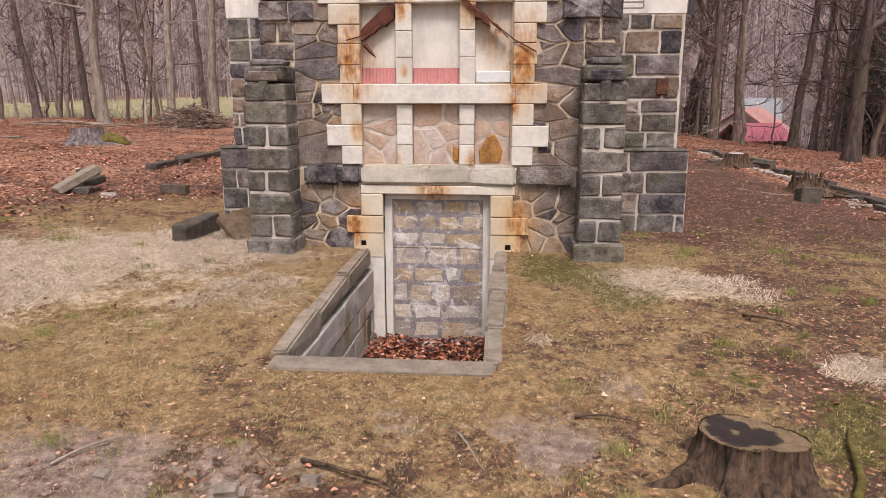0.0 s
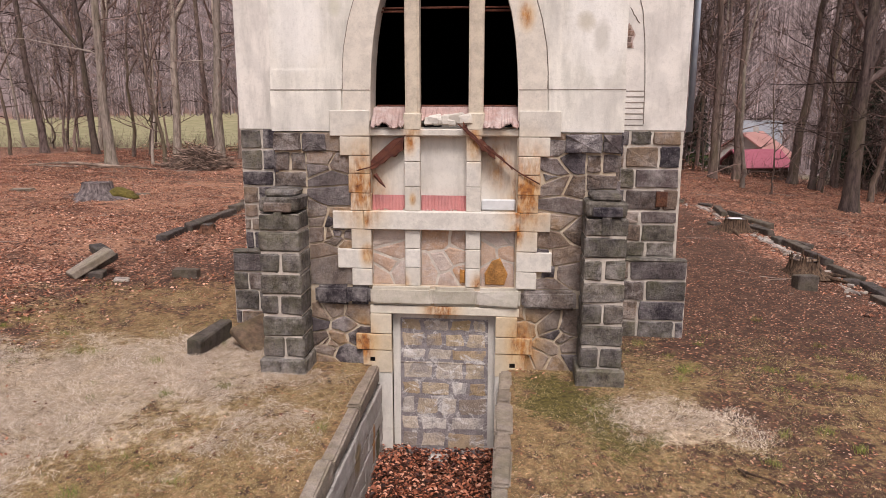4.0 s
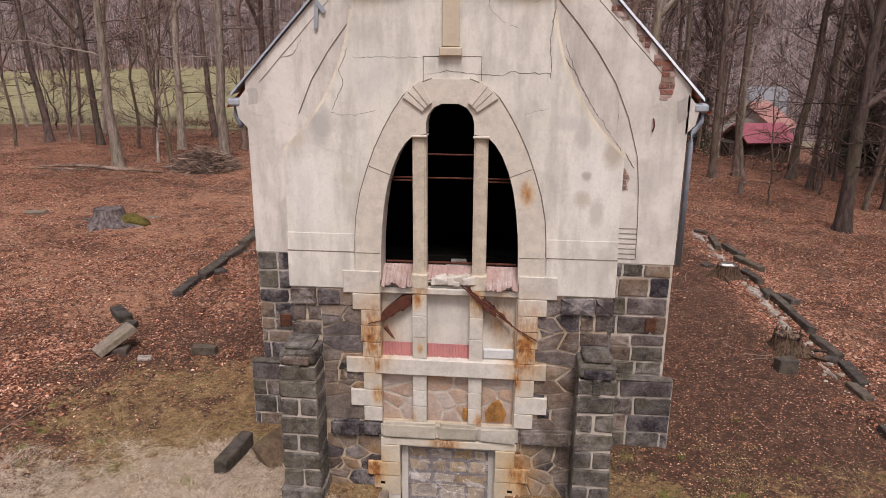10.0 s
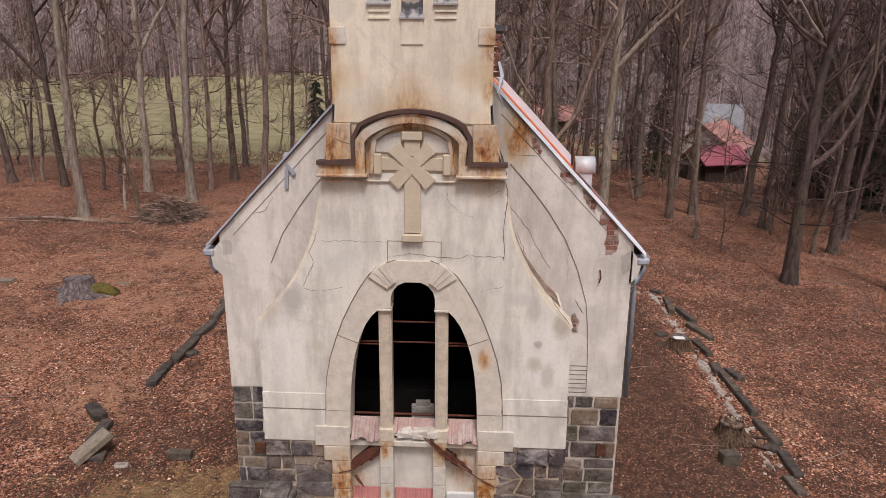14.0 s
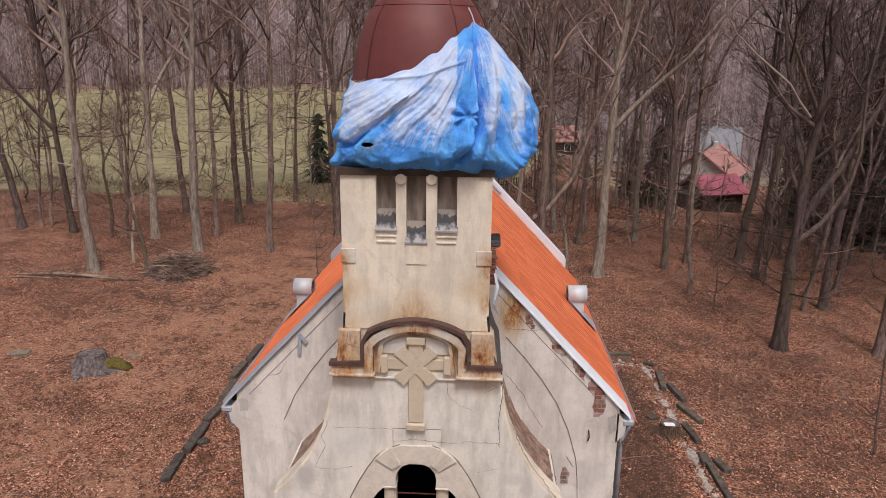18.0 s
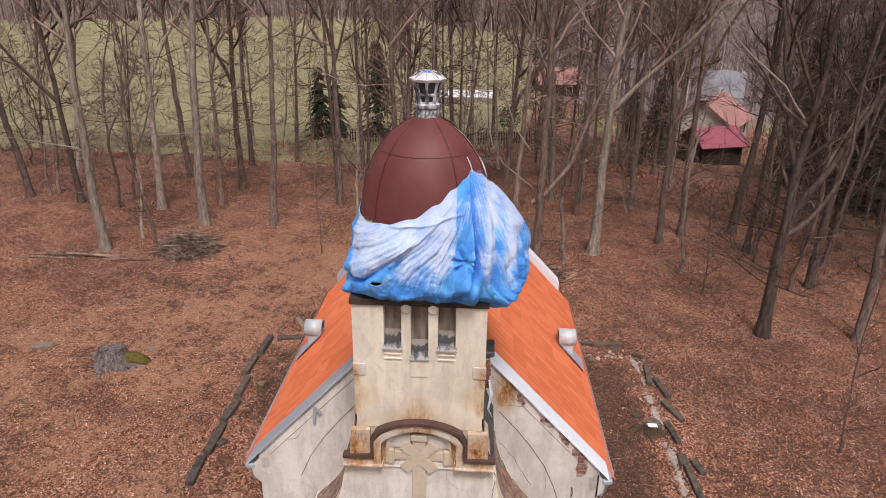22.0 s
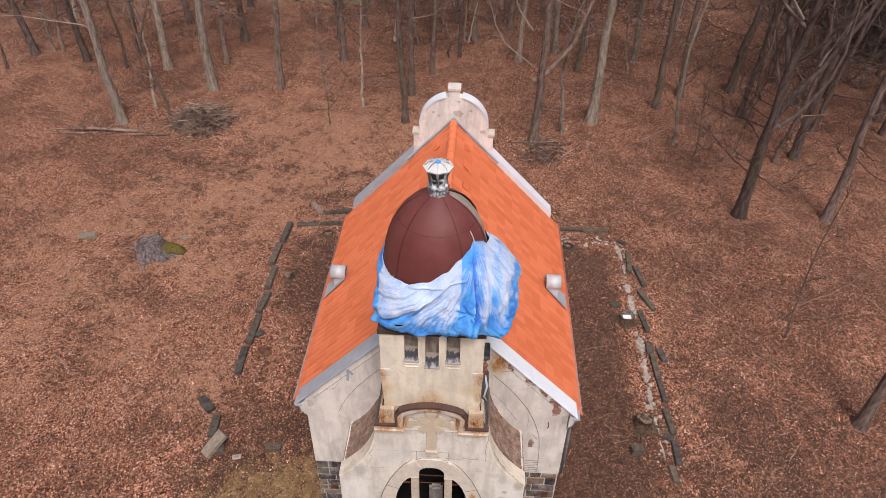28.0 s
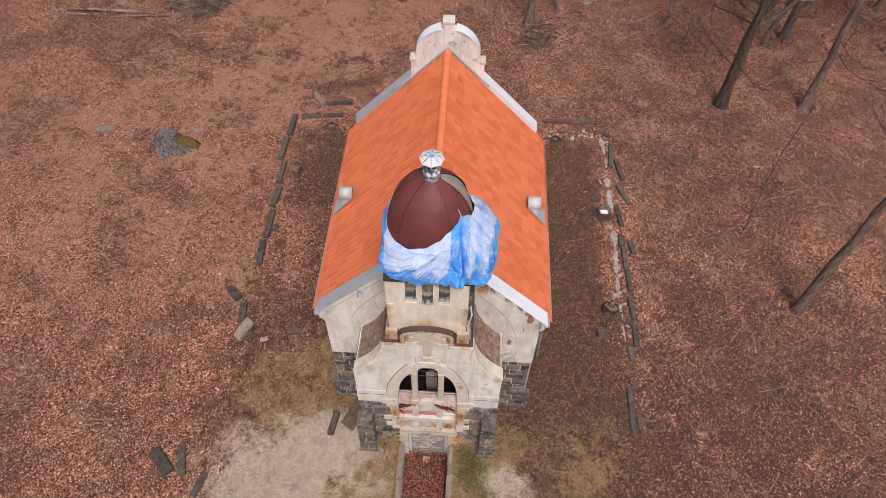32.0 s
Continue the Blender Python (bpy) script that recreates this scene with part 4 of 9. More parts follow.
xf, yf = X.ravel(), Y.ravel()
leaf_w, straw_w = leaf_share(xf, yf), straw_share(xf, yf)
thin_w = np.clip(0.72 * clearing(xf, yf) * (1 - 0.50 * smooth(xf, 0.4, 4.4)) * (1 - 0.75 * plot_soil(xf, yf)) * (1 - 0.22 * smooth(-yf, 4.2, 5.0)) + 0.27 * blob(xf, yf, -6.0, 2.6, 2.8, 2.4) + 0.20 * blob(xf, yf, 5.2, 0.6, 1.6, 2.2), 0, 1)
cover = np.stack([leaf_w, straw_w, thin_w, np.ones_like(xf)], 1)
edge = 52 + 3.0 * np.sin(xf * 0.11) - 6 * smooth(-xf, 5, 9) - 8 * smooth(-xf, 15, 60) + 38 * smooth(xf, 2, 12) - 45 * smooth(xf, 38, 48)
mead_w = smooth(yf - edge, -2, 4) * (1 - smooth(yf, 165, 185)) * (1 - smooth(xf - 0.04 * yf, 3, 9) * (1 - smooth(xf, 36, 42)))
mead_w = np.clip(mead_w + 0.9 * blob(xf, yf, 15, 76, 4, 7), 0, 1)
moss_w = np.clip(1.0 * blob(xf, yf, 1.45, -0.95, 0.50, 0.55) + 0.62 * blob(xf, yf, 2.0, -1.7, 0.5, 0.7) + 0.95 * blob(xf, yf, 3.22, -3.88, 0.30, 0.26) + 0.95 * blob(xf, yf, 2.86, -4.34, 0.26, 0.20) + 0.55 * blob(xf, yf, 3.2, -4.7, 0.5, 0.4) + 0.4 * blob(xf, yf, 2.5, -3.5, 0.5, 0.3) + 0.5 * blob(xf, yf, 1.3, -0.35, 0.4, 0.25), 0, 1)
hill_w = smooth(yf, 168, 195) + smooth(np.abs(xf), 200, 260) + smooth(yf, 84, 100) * smooth(xf - 0.04 * yf, 4, 10)
far_cover = np.stack([mead_w, moss_w, np.clip(hill_w, 0, 1), np.ones_like(xf)], 1)
dust_w = np.clip(0.58 * blob(xf, yf, -6.5, 22, 6.5, 5.5) + 0.20 * blob(xf, yf, 6.0, 19, 4, 6) + 0.30 * smooth(yf, 20, 27) * (1 - smooth(yf, 46, 52)) + 0.46 * smooth(-xf, 3.5, 9) * smooth(yf, 0, 6) * (1 - smooth(yf, 16, 22)) + 0.25 * blob(xf, yf, 9.5, 6.0, 2.0, 5.0) + 0.66 * blob(xf, yf, -1.35, -4.95, 1.2, 0.5) + 0.4 * blob(xf, yf, -1.5, -5.6, 2.6, 0.6) + 0.52 * blob(xf, yf, 1.3, -4.5, 0.45, 0.5) + 0.6 * blob(xf, yf, 1.65, -3.65, 0.3, 0.3) + 0.15 * blob(xf, yf, -3.6, -4.2, 1.5, 0.6) + 0.4 * blob(xf, yf, 0.3, -4.4, 1.0, 0.4), 0, 1)
back = smooth(yf, -2.0, 1.0)
dust_cover = np.stack([dust_w * (1 - back), dust_w * back, dust_w * 0, np.ones_like(xf)], 1)
for name, data in (("cover", cover), ("cover_far", far_cover), ("cover_dust", dust_cover)):
    layer = ground.data.color_attributes.new(name, "FLOAT_COLOR", "POINT")
    layer.data.foreach_set("color", data.ravel())

# ---- chapel ----
chapel = thing("chapel", "derelict plastered burial chapel with dark stone base and orange tiled roof", "chapel", (0.02, 0, 0))


def both(f):
    return f(-1), f(1)


# curved shoulder of the porch front: x and z from the eaves corner up to the tower foot
SHOULDER = [(2.11, 4.74), (1.90, 4.95), (1.72, 5.16), (1.56, 5.38), (1.43, 5.62), (1.32, 5.88), (1.24, 6.15), (1.19, 6.45), (1.165, 6.80)]
RAKE = 1.052
RIDGE = 8.90


def arch(half, spring, top, n=12):
    """Points of a flat arch from +half to -half."""
    rise = top - spring
    rad = (half * half + rise * rise) / (2 * rise)
    a = math.asin(min(1, half / rad))
    return [(rad * math.sin(a - 2 * a * k / n), top - rad + rad * math.cos(a - 2 * a * k / n)) for k in range(n + 1)]


WIN_SIDE = [(0.885, 3.10), (0.880, 3.45), (0.865, 3.75), (0.835, 4.05), (0.790, 4.32), (0.725, 4.55), (0.640, 4.75), (0.555, 4.88), (0.47, 4.965)]
HEAD = [(0.295, 5.00), (0.295, 5.13), (0.27, 5.23), (0.20, 5.32), (0.10, 5.365)]
window_hole = WIN_SIDE + HEAD + [(-x, z) for x, z in (WIN_SIDE + HEAD)[::-1]]
SUR_SIDE = [(1.215, 3.10), (1.215, 3.65), (1.19, 3.95), (1.13, 4.25), (1.045, 4.52), (0.94, 4.80), (0.82, 5.05), (0.70, 5.26), (0.58, 5.44), (0.42, 5.58), (0.22, 5.655)]
surround = SUR_SIDE + [(-x, z) for x, z in SUR_SIDE[::-1]]

wall_outline = [(2.11, 2.97)] + SHOULDER + [(-x, z) for x, z in SHOULDER[::-1]] + [(-2.11, 2.97), (-1.39, 2.97), (-1.39, 3.08), (1.39, 3.08), (1.39, 2.97)]
wall_hole = [(x * 1.0 + (0.06 if x > 0 else -0.06), z - (0.015 if z < 3.2 else 0.0)) for x, z in window_hole]
wall_hole = [(max(-1.0, min(1.0, x)), max(3.085, z)) for x, z in wall_hole]
part("front_wall", slab(wall_outline, [wall_hole], 0.0, 0.36), PLASTER, chapel, "pale cracked plaster front with swept shoulders")
part("plaster_skirt", slab([(-2.12, 2.97), (-1.24, 2.97), (-1.24, 3.46), (-2.12, 3.46)], [], -0.022, 0.02), PLASTER, chapel)
for s in (-1, 1):
    part("plaster_band", slab([(s * 1.235, 3.463), (s * 2.115, 3.463), (s * 2.115, 3.70), (s * 1.225, 3.70)], [], -0.010, 0.02), PLASTER, chapel)
    # dark strip painted in for the shadow line over the skirt
    part("skirt_groove", block(*sorted((s * 1.23, s * 2.12)), -0.024, -0.008, 3.455, 3.467, 0), GROOVE, chapel)
part("plaster_skirt", slab([(1.24, 2.97), (2.12, 2.97), (2.12, 3.46), (1.24, 3.46)], [], -0.022, 0.02), PLASTER, chapel)

# mortar core behind the stone facing
core = slab([(-2.10, -1.5), (2.10, -1.5), (2.10, 2.96), (-2.10, 2.96)], [[(-0.66, -1.4), (0.66, -1.4), (0.66, 0.70), (-0.66, 0.70)], [(-0.90, 1.05), (0.88, 1.05), (0.88, 2.92), (-0.90, 2.92)]], 0.0, 0.36)
lower_wall = part("lower_wall", core, MORTAR_WARM, chapel, "dark rubble stone base with pale joints")
for s in (-1, 1):
    part("porch_side_wall", block(min(s * 2.10, s * 1.78), max(s * 2.10, s * 1.78), 0.36, 1.60, -0.4, 4.70, 0), PLASTER_NAVE, chapel)

# nave: front gable with thickness, long walls, rear gable
rake = lambda x: RIDGE - RAKE * abs(x)
gable = [(-3.17, 2.95), (3.20, 2.95), (3.20, rake(3.20) - 0.03), (0, RIDGE - 0.03), (-3.17, rake(3.17) - 0.03)]
part("nave_gable", slab(gable, [[(-1.6, 2.97), (1.6, 2.97), (1.6, 4.2), (0.9, 5.3), (-0.9, 5.3), (-1.6, 4.2)]], 1.60, 1.95), PLASTER_NAVE, chapel, "grey-cream plastered gable wall with fallen patches")
nave_base = part("nave_base", slab([(-3.16, -0.5), (3.19, -0.5), (3.19, 2.95), (-3.16, 2.95)], [], 1.61, 1.95), MORTAR, chapel, "coursed dark stone base")
for s in (-1, 1):
    x0, x1 = sorted((s * 3.18, s * 2.80))
    part("nave_wall", block(x0, x1, 1.95, 9.35, -0.5, 5.35, 0), PLASTER_NAVE, chapel)
# black floors and added unseen sheets; the inside's shade is in their colour
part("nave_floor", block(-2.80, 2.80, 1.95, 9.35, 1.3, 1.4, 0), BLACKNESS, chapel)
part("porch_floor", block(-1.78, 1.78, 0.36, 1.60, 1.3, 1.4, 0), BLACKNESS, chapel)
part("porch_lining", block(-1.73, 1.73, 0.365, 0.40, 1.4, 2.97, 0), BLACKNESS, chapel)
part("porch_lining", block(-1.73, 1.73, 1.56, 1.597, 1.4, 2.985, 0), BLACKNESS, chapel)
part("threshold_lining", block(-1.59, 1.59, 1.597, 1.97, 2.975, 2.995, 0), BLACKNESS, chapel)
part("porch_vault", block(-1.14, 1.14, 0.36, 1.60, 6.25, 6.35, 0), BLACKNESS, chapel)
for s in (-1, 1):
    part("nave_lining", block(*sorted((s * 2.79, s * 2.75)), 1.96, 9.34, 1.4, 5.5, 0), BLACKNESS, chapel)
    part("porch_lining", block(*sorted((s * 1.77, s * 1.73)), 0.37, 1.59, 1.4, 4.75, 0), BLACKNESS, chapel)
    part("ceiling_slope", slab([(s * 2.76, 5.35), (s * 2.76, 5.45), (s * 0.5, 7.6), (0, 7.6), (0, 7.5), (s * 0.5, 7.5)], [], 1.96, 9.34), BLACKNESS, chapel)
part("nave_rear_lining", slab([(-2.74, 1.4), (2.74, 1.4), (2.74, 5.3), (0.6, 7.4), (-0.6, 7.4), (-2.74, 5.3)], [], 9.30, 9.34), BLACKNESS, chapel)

SH = [(1.19, 7.86), (1.19, 8.42), (1.12, 8.48), (1.05, 8.50)]
arc_r = [(1.0 * math.cos(math.radians(a)), 8.66 + 1.0 * math.sin(math.radians(a))) for a in range(0, 76, 8)]
right = [(3.20, 2.5), (3.20, 5.55), (1.20, rake(1.20) + 0.20)] + SH[1:] + arc_r
rear_out = right + [(0.16, 9.64), (0.16, 9.86), (-0.16, 9.86), (-0.16, 9.64)] + [(-x, z) for x, z in right[::-1]]
rear_gable = part("rear_gable", slab(rear_out, [], 9.36, 9.66), PLASTER_WHITE, chapel, "rounded whitish plaster rear gable with finial block")
for cx, cz, r0 in ((0.13, RIDGE + 0.24, 0.14), (-0.60, RIDGE + 0.26, 0.05), (-0.44, RIDGE + 0.16, 0.04), (0.14, RIDGE + 0.62, 0.05), (0.50, RIDGE + 0.34, 0.05), (0.86, RIDGE - 0.34, 0.08)):
    pts = [(cx + r0 * (1 + 0.3 * math.sin(5 * k + cx * 9)) * math.cos(k * 0.5236), cz + 0.75 * r0 * (1 + 0.3 * math.cos(3.7 * k)) * math.sin(k * 0.5236)) for k in range(12)]
    part("bare_patch", slab(pts, [], 9.354, 9.37), BARE_RENDER, rear_gable, "fallen plaster patch")
for s in (-1, 1):
    part("roof_flashing", tube([(0, 9.34, RIDGE + 0.10), (s * 0.7, 9.34, rake(0.7) + 0.10), (s * 1.4, 9.34, rake(1.4) + 0.10)], 0.035, 8), ZINC, rear_gable, "grey sheet flashing along the roof")
arc_line = [(1.0 * math.cos(math.radians(a)), 8.66 + 1.0 * math.sin(math.radians(a))) for a in range(4, 80, 6)]
for s in (-1, 1):
    pts = [(s * x, z) for x, z in (arc_line if s > 0 else arc_line[::-1])]
    part("gable_coping", strip(pts[::-1] if s > 0 else pts[::-1], 0.04, 9.33, 9.70), WHITE_ZINC, chapel, "bright sheet coping on the round gable")
part("finial_block", block(-0.19, 0.19, 9.33, 9.70, 9.84, 9.96, 0.02), DRESSED, chapel)
for s in (-1, 1):
    a, b = sorted((s * 1.02, s * 1.23))
    part("gable_shoulder", block(a, b, 9.33, 9.69, 8.40, 8.51, 0.02), DRESSED, chapel)

# tower: lower stage, shaft with three slits, back and sides
part("tower_back", slab([(-0.98, 6.2), (0.98, 6.2), (0.98, 9.62), (-0.98, 9.62)], [], 1.72, 1.98), PLASTER_TOWER, chapel)
for s in (-1, 1):
    a, b = sorted((s * 0.98, s * 0.74))
    part("tower_side", block(a, b, 0.36, 1.72, 5.9, 9.62, 0), PLASTER_TOWER, chapel)
part("tower_foot", slab([(-1.15, 6.78), (1.15, 6.78), (1.10, 7.05), (1.07, 7.30), (0.98, 7.43), (-0.98, 7.43), (-1.07, 7.30), (-1.10, 7.05)], [], 0.02, 0.36), PLASTER_TOWER, chapel)
slits = [(-0.52, -0.26, 8.84), (-0.125, 0.135, 8.68), (0.275, 0.535, 8.84)]
holes = [[(a, z), (b, z), (b, 9.54), (a, 9.54)] for a, b, z in slits]
part("tower_front", slab([(-0.985, 7.43), (0.985, 7.43), (0.985, 9.60), (-0.985, 9.60)], holes, 0.0, 0.24), PLASTER_TOWER, chapel, "ochre-tinged plaster tower face")
part("tower_lining", slab([(-0.74, 7.0), (0.74, 7.0), (0.74, 9.60), (-0.74, 9.60)], [], 0.24, 0.36), PANEL, chapel)
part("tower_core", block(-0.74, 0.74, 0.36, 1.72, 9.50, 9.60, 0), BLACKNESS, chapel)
# stained slit back; the recess's shade is put into its darker tones
louvre = plain("stained_shaded_louvre_back", (0.11, 0.088, 0.074), (0.36, 0.30, 0.245), 3, 0.9, stretch=(3, 3, 0.5))
for i, (a, b, z) in enumerate(slits):
    slit = part("tower_slit", block(a - 0.004, b + 0.004, 0.15, 0.235, z, 9.54, 0), louvre, chapel, "blind slit with stain streaks, shade in its colour")
    bm = bmesh.new()
    q = [bm.verts.new(p) for p in ((a - 0.02, -0.035, z - 0.01), (b + 0.02, -0.035, z - 0.01), (b - 0.004, 0.148, z + 0.24), (a + 0.004, 0.148, z + 0.24), (a - 0.02, -0.035, z - 0.03), (b + 0.02, -0.035, z - 0.03), (b - 0.004, 0.148, z + 0.02), (a + 0.004, 0.148, z + 0.02))]
    for f in ((0, 1, 2, 3), (7, 6, 5, 4), (4, 5, 1, 0), (5, 6, 2, 1), (6, 7, 3, 2), (7, 4, 0, 3)):
        bm.faces.new([q[k] for k in f])
    part("slit_sill", bm, SILL, slit, "dark lead-covered sloping sill")
    if i != 1:
        for k in range(2):
            part("sill_moulding", block(a, b, -0.018, 0.005, z - 0.11 - 0.08 * k, z - 0.085 - 0.08 * k, 0.004), PLASTER_TOWER, slit)
part("slit_apron", block(-0.13, 0.14, -0.015, 0.005, 8.36, 8.66, 0.004), PLASTER_TOWER, chapel)
for x in (-0.19, 0.205):
    bm = lathe([(0.075, 0), (0.075, 0.03), (0.06, 0.045)], 20)
    bmesh.ops.rotate(bm, cent=(0, 0, 0), matrix=Matrix.Rotation(radians(90), 3, "X"), verts=bm.verts)
    bmesh.ops.translate(bm, vec=(x, 0.0, 9.50), verts=bm.verts)
    part("round_boss", bm, PLASTER_TOWER, chapel)
for s in (-1, 1):
    a, b = sorted((s * 1.0, s * 0.80))
    part("corner_block", block(a, b, -0.02, 0.02, 8.36, 8.56, 0.006), DRESSED, chapel, "small rust-streaked corner stone")
part("tower_cornice", slab([(-1.01, 9.545), (1.01, 9.545), (1.01, 9.64), (-1.01, 9.64)], [], -0.035, 2.0), DARKWOOD, chapel, "dark timber cornice under the tarpaulin")

# hooded pediment at the tower foot
hood_arch = [(x, z) for x, z in arch(0.585, 7.22, 7.44, 14)]
hood_line = [(1.17, 6.80), (0.585, 6.80), (0.585, 7.20)] + hood_arch[1:-1] + [(-0.585, 7.20), (-0.585, 6.80), (-1.17, 6.80)]
part("hood_moulding", strip(hood_line, -0.11, -0.11, 0.02), DRESSED, chapel, "cream stone hood moulding with rust runs")
inner_line = [(x * 0.86, z - 0.02 if z > 7.1 else z) for x, z in hood_line[2:-2]]
part("inner_moulding", strip([(0.50, 6.80)] + [(x, z - 0.03) for x, z in inner_line[1:-1]] + [(-0.50, 6.80)], -0.05, -0.05, 0.01), DRESSED, chapel)
tin_line = [(1.19, 6.915), (0.70, 6.915), (0.70, 7.24)] + [(x * 1.2, z + 0.12) for x, z in hood_arch[1:-1]] + [(-0.70, 7.24), (-0.70, 6.915), (-1.19, 6.915)]
part("hood_flashing", strip(tin_line, -0.05, -0.14, 0.0), TIN, chapel, "brown rusted tin strip over the hood")
part("cornice_lip", block(-1.20, -0.56, -0.15, 0.02, 6.765, 6.80, 0.008), DRESSED, chapel)
part("cornice_lip", block(0.56, 1.20, -0.15, 0.02, 6.765, 6.80, 0.008), DRESSED, chapel)
part("cornice_lip", block(-1.17, 1.17, -0.03, 0.02, 6.69, 6.715, 0.006), DRESSED, chapel)
for s in (-1, 1):
    a, b = sorted((s * 1.08, s * 0.76))
    part("pedestal", slab([(a, 6.97), (b, 6.97), (b - (0.03 if s > 0 else 0), 7.42), (a + (0.03 if s < 0 else 0), 7.42)], [], -0.09, 0.02), DRESSED, chapel, "rust-stained cracked pedestal")
    bm = bmesh.new()
    curve = [(1.19, 6.80), (1.12, 6.95), (1.05, 7.15), (1.01, 7.40), (0.99, 7.65)]
    for (xa, za), (xb, zb) in zip(curve, curve[1:]):
        f = [bm.verts.new(p) for p in ((s * xa, 0.0, za), (s * xa, 1.6, za), (s * xb, 1.6, zb), (s * xb, 0.0, zb))]
        bm.faces.new(f)
    bmesh.ops.remove_doubles(bm, verts=bm.verts, dist=0.001)
    thicken(bm, 0.03)
    part("swept_flashing", bm, LEAD, chapel, "dark swept sheet against the tower side")

# relief cross over the window
for name, bm in (("cross_shaft", block(-0.105, 0.105, -0.034, 0.01, 6.03, 6.80, 0.008)), ("cross_head", block(-0.10, 0.10, -0.030, 0.01, 7.02, 7.22, 0.008)), ("cross_arm", block(-0.40, 0.40, -0.026, 0.01, 6.84, 7.00, 0.008)), ("cross_foot", block(-0.135, 0.135, -0.075, 0.01, 5.92, 6.02, 0.012)),
                 ("arm_end", block(-0.485, -0.385, -0.06, 0.01, 6.79, 7.05, 0.012)), ("arm_end", block(0.385, 0.485, -0.06, 0.01, 6.79, 7.05, 0.012)), ("head_block", block(-0.13, 0.13, -0.06, 0.01, 7.22, 7.33, 0.012))):
    part(name, bm, OCHRE, chapel)
part("cross_disc", slab([(0.22 * math.cos(k * math.pi / 14), 6.90 + 0.22 * math.sin(k * math.pi / 14)) for k in range(28)], [], -0.012, 0.01), PLASTER_TOWER, chapel)
for i, a in enumerate((45, 135, 225, 315)):
    ray = [(0.0, -0.066), (0.33, -0.088), (0.33, 0.088), (0.0, 0.066)]
    c, d = math.cos(radians(a)), math.sin(radians(a))
    part("cross_ray", slab([(u * c - w * d, 6.90 + u * d + w * c) for u, w in ray], [], -0.044 - 0.002 * i, 0.01), OCHRE, chapel)
for s in (-1, 1):
    part("niche_panel", slab([(s * 0.14, 7.07), (s * 0.46, 7.07), (s * 0.45, 7.20), (s * 0.32, 7.28), (s * 0.14, 7.32)], [], -0.006, 0.01), PANEL, chapel)

# pointed window: surround, mullions, bars, broken sill
window = part("window_surround", slab(surround + window_hole[::-1], [], -0.035, 0.30), FRAME, chapel, "parabolic stone window surround, glass gone")
for s in (-1, 1):
    m1 = part("mullion", block(*sorted((s * 0.295, s * 0.47)), 0.0, 0.20, 3.06, 4.97, 0.025, seg=2), MULLION, window, "worn stone mullion")
    part("impost", block(*sorted((s * 0.285, s * 0.48)), -0.045, 0.22, 4.955, 4.985, 0.006), FRAME, window)
    for k in range(3):
        bm = block(-0.055, 0.055, -0.085 + 0.01 * k, 0.02, 0.0, 0.30, 0.006)
        for v in bm.verts:
            v.co.x *= 0.55 + v.co.z * 1.6
        ang = s * (34 + 8.5 * k)
        bmesh.ops.rotate(bm, cent=(0, 0, 0), matrix=Matrix.Rotation(radians(ang), 3, "Y"), verts=bm.verts)
        bmesh.ops.translate(bm, vec=(s * (0.24 + 0.035 * k), 0, 5.36 - 0.035 * k), verts=bm.verts)
        part("fan_voussoir", bm, FRAME, window)
    part("surround_joint", tube([(s * 0.73, -0.036, 4.48), (s * 1.01, -0.036, 4.59)], 0.005, 4), GROOVE, window)
    part("surround_outline", tube([(s * x, -0.004, z) for x, z in [(1.226, 3.47)] + [(a + 0.008, b + 0.004) for a, b in SUR_SIDE[1:]]], 0.008, 4), GROOVE, window)
    part("surround_joint", tube([(s * 0.89, -0.037, 3.46), (s * 1.21, -0.037, 3.46)], 0.004, 4), GROOVE, window)
for z, x0, x1 in ((4.42, -0.80, 0.80), (4.72, -0.295, 0.295), (4.38, -0.80, -0.47), (4.38, 0.47, 0.80)):
    part("saddle_bar", tube([(x0, 0.20, z), (x1, 0.20, z)], 0.012, 6), RUST, window, "rusty iron saddle bar")

def ribbed(x0, x1, ztop, drop, y0, lean, seed, rib=0.041):
    """A row of ribbed clay tile with a broken lower edge; lean is how far the foot comes forward."""
    r = random.Random(seed)
    n = max(6, int((x1 - x0) / rib) * 6)
    bm = bmesh.new()
    rows = []
    bite = 0.0
    for k in range(n + 1):
        x = x0 + (x1 - x0) * k / n
        bite = min(0.30, max(0.0, bite + r.gauss(0, 0.055) - 0.08 * bite))
        d = drop * (1 - bite)
        bulge = 0.011 * abs(math.sin(math.pi * (x - x0) / rib)) ** 0.6
        rows.append([bm.verts.new((x, y0 - bulge - lean * t, ztop - d * t)) for t in (0.0, 0.5, 1.0)])
    for p, q in zip(rows, rows[1:]):
        bm.faces.new((p[0], p[1], q[1], q[0])), bm.faces.new((p[1], p[2], q[2], q[1]))
    thicken(bm, 0.016)
    return bm


# panel field under the window
recess = part("panel_back", slab([(-0.92, 1.03), (0.90, 1.03), (0.90, 2.93), (-0.92, 2.93)], [], 0.10, 0.20), PANEL, chapel, "recessed pale plaster panels")
for x0, x1, z0, z1 in ((-0.48, -0.29, 2.003, 2.912), (0.275, 0.455, 2.0, 2.92), (-0.48, -0.29, 1.05, 1.77), (0.275, 0.455, 1.05, 1.77)):
    n = 3
    for k in range(n):
        a, b = z0 + (z1 - z0) * k / n, z0 + (z1 - z0) * (k + 1) / n
        part("panel_strip", block(x0, x1, -0.02, 0.12, a + 0.003, b - 0.003, 0.006), DRESSED, recess)
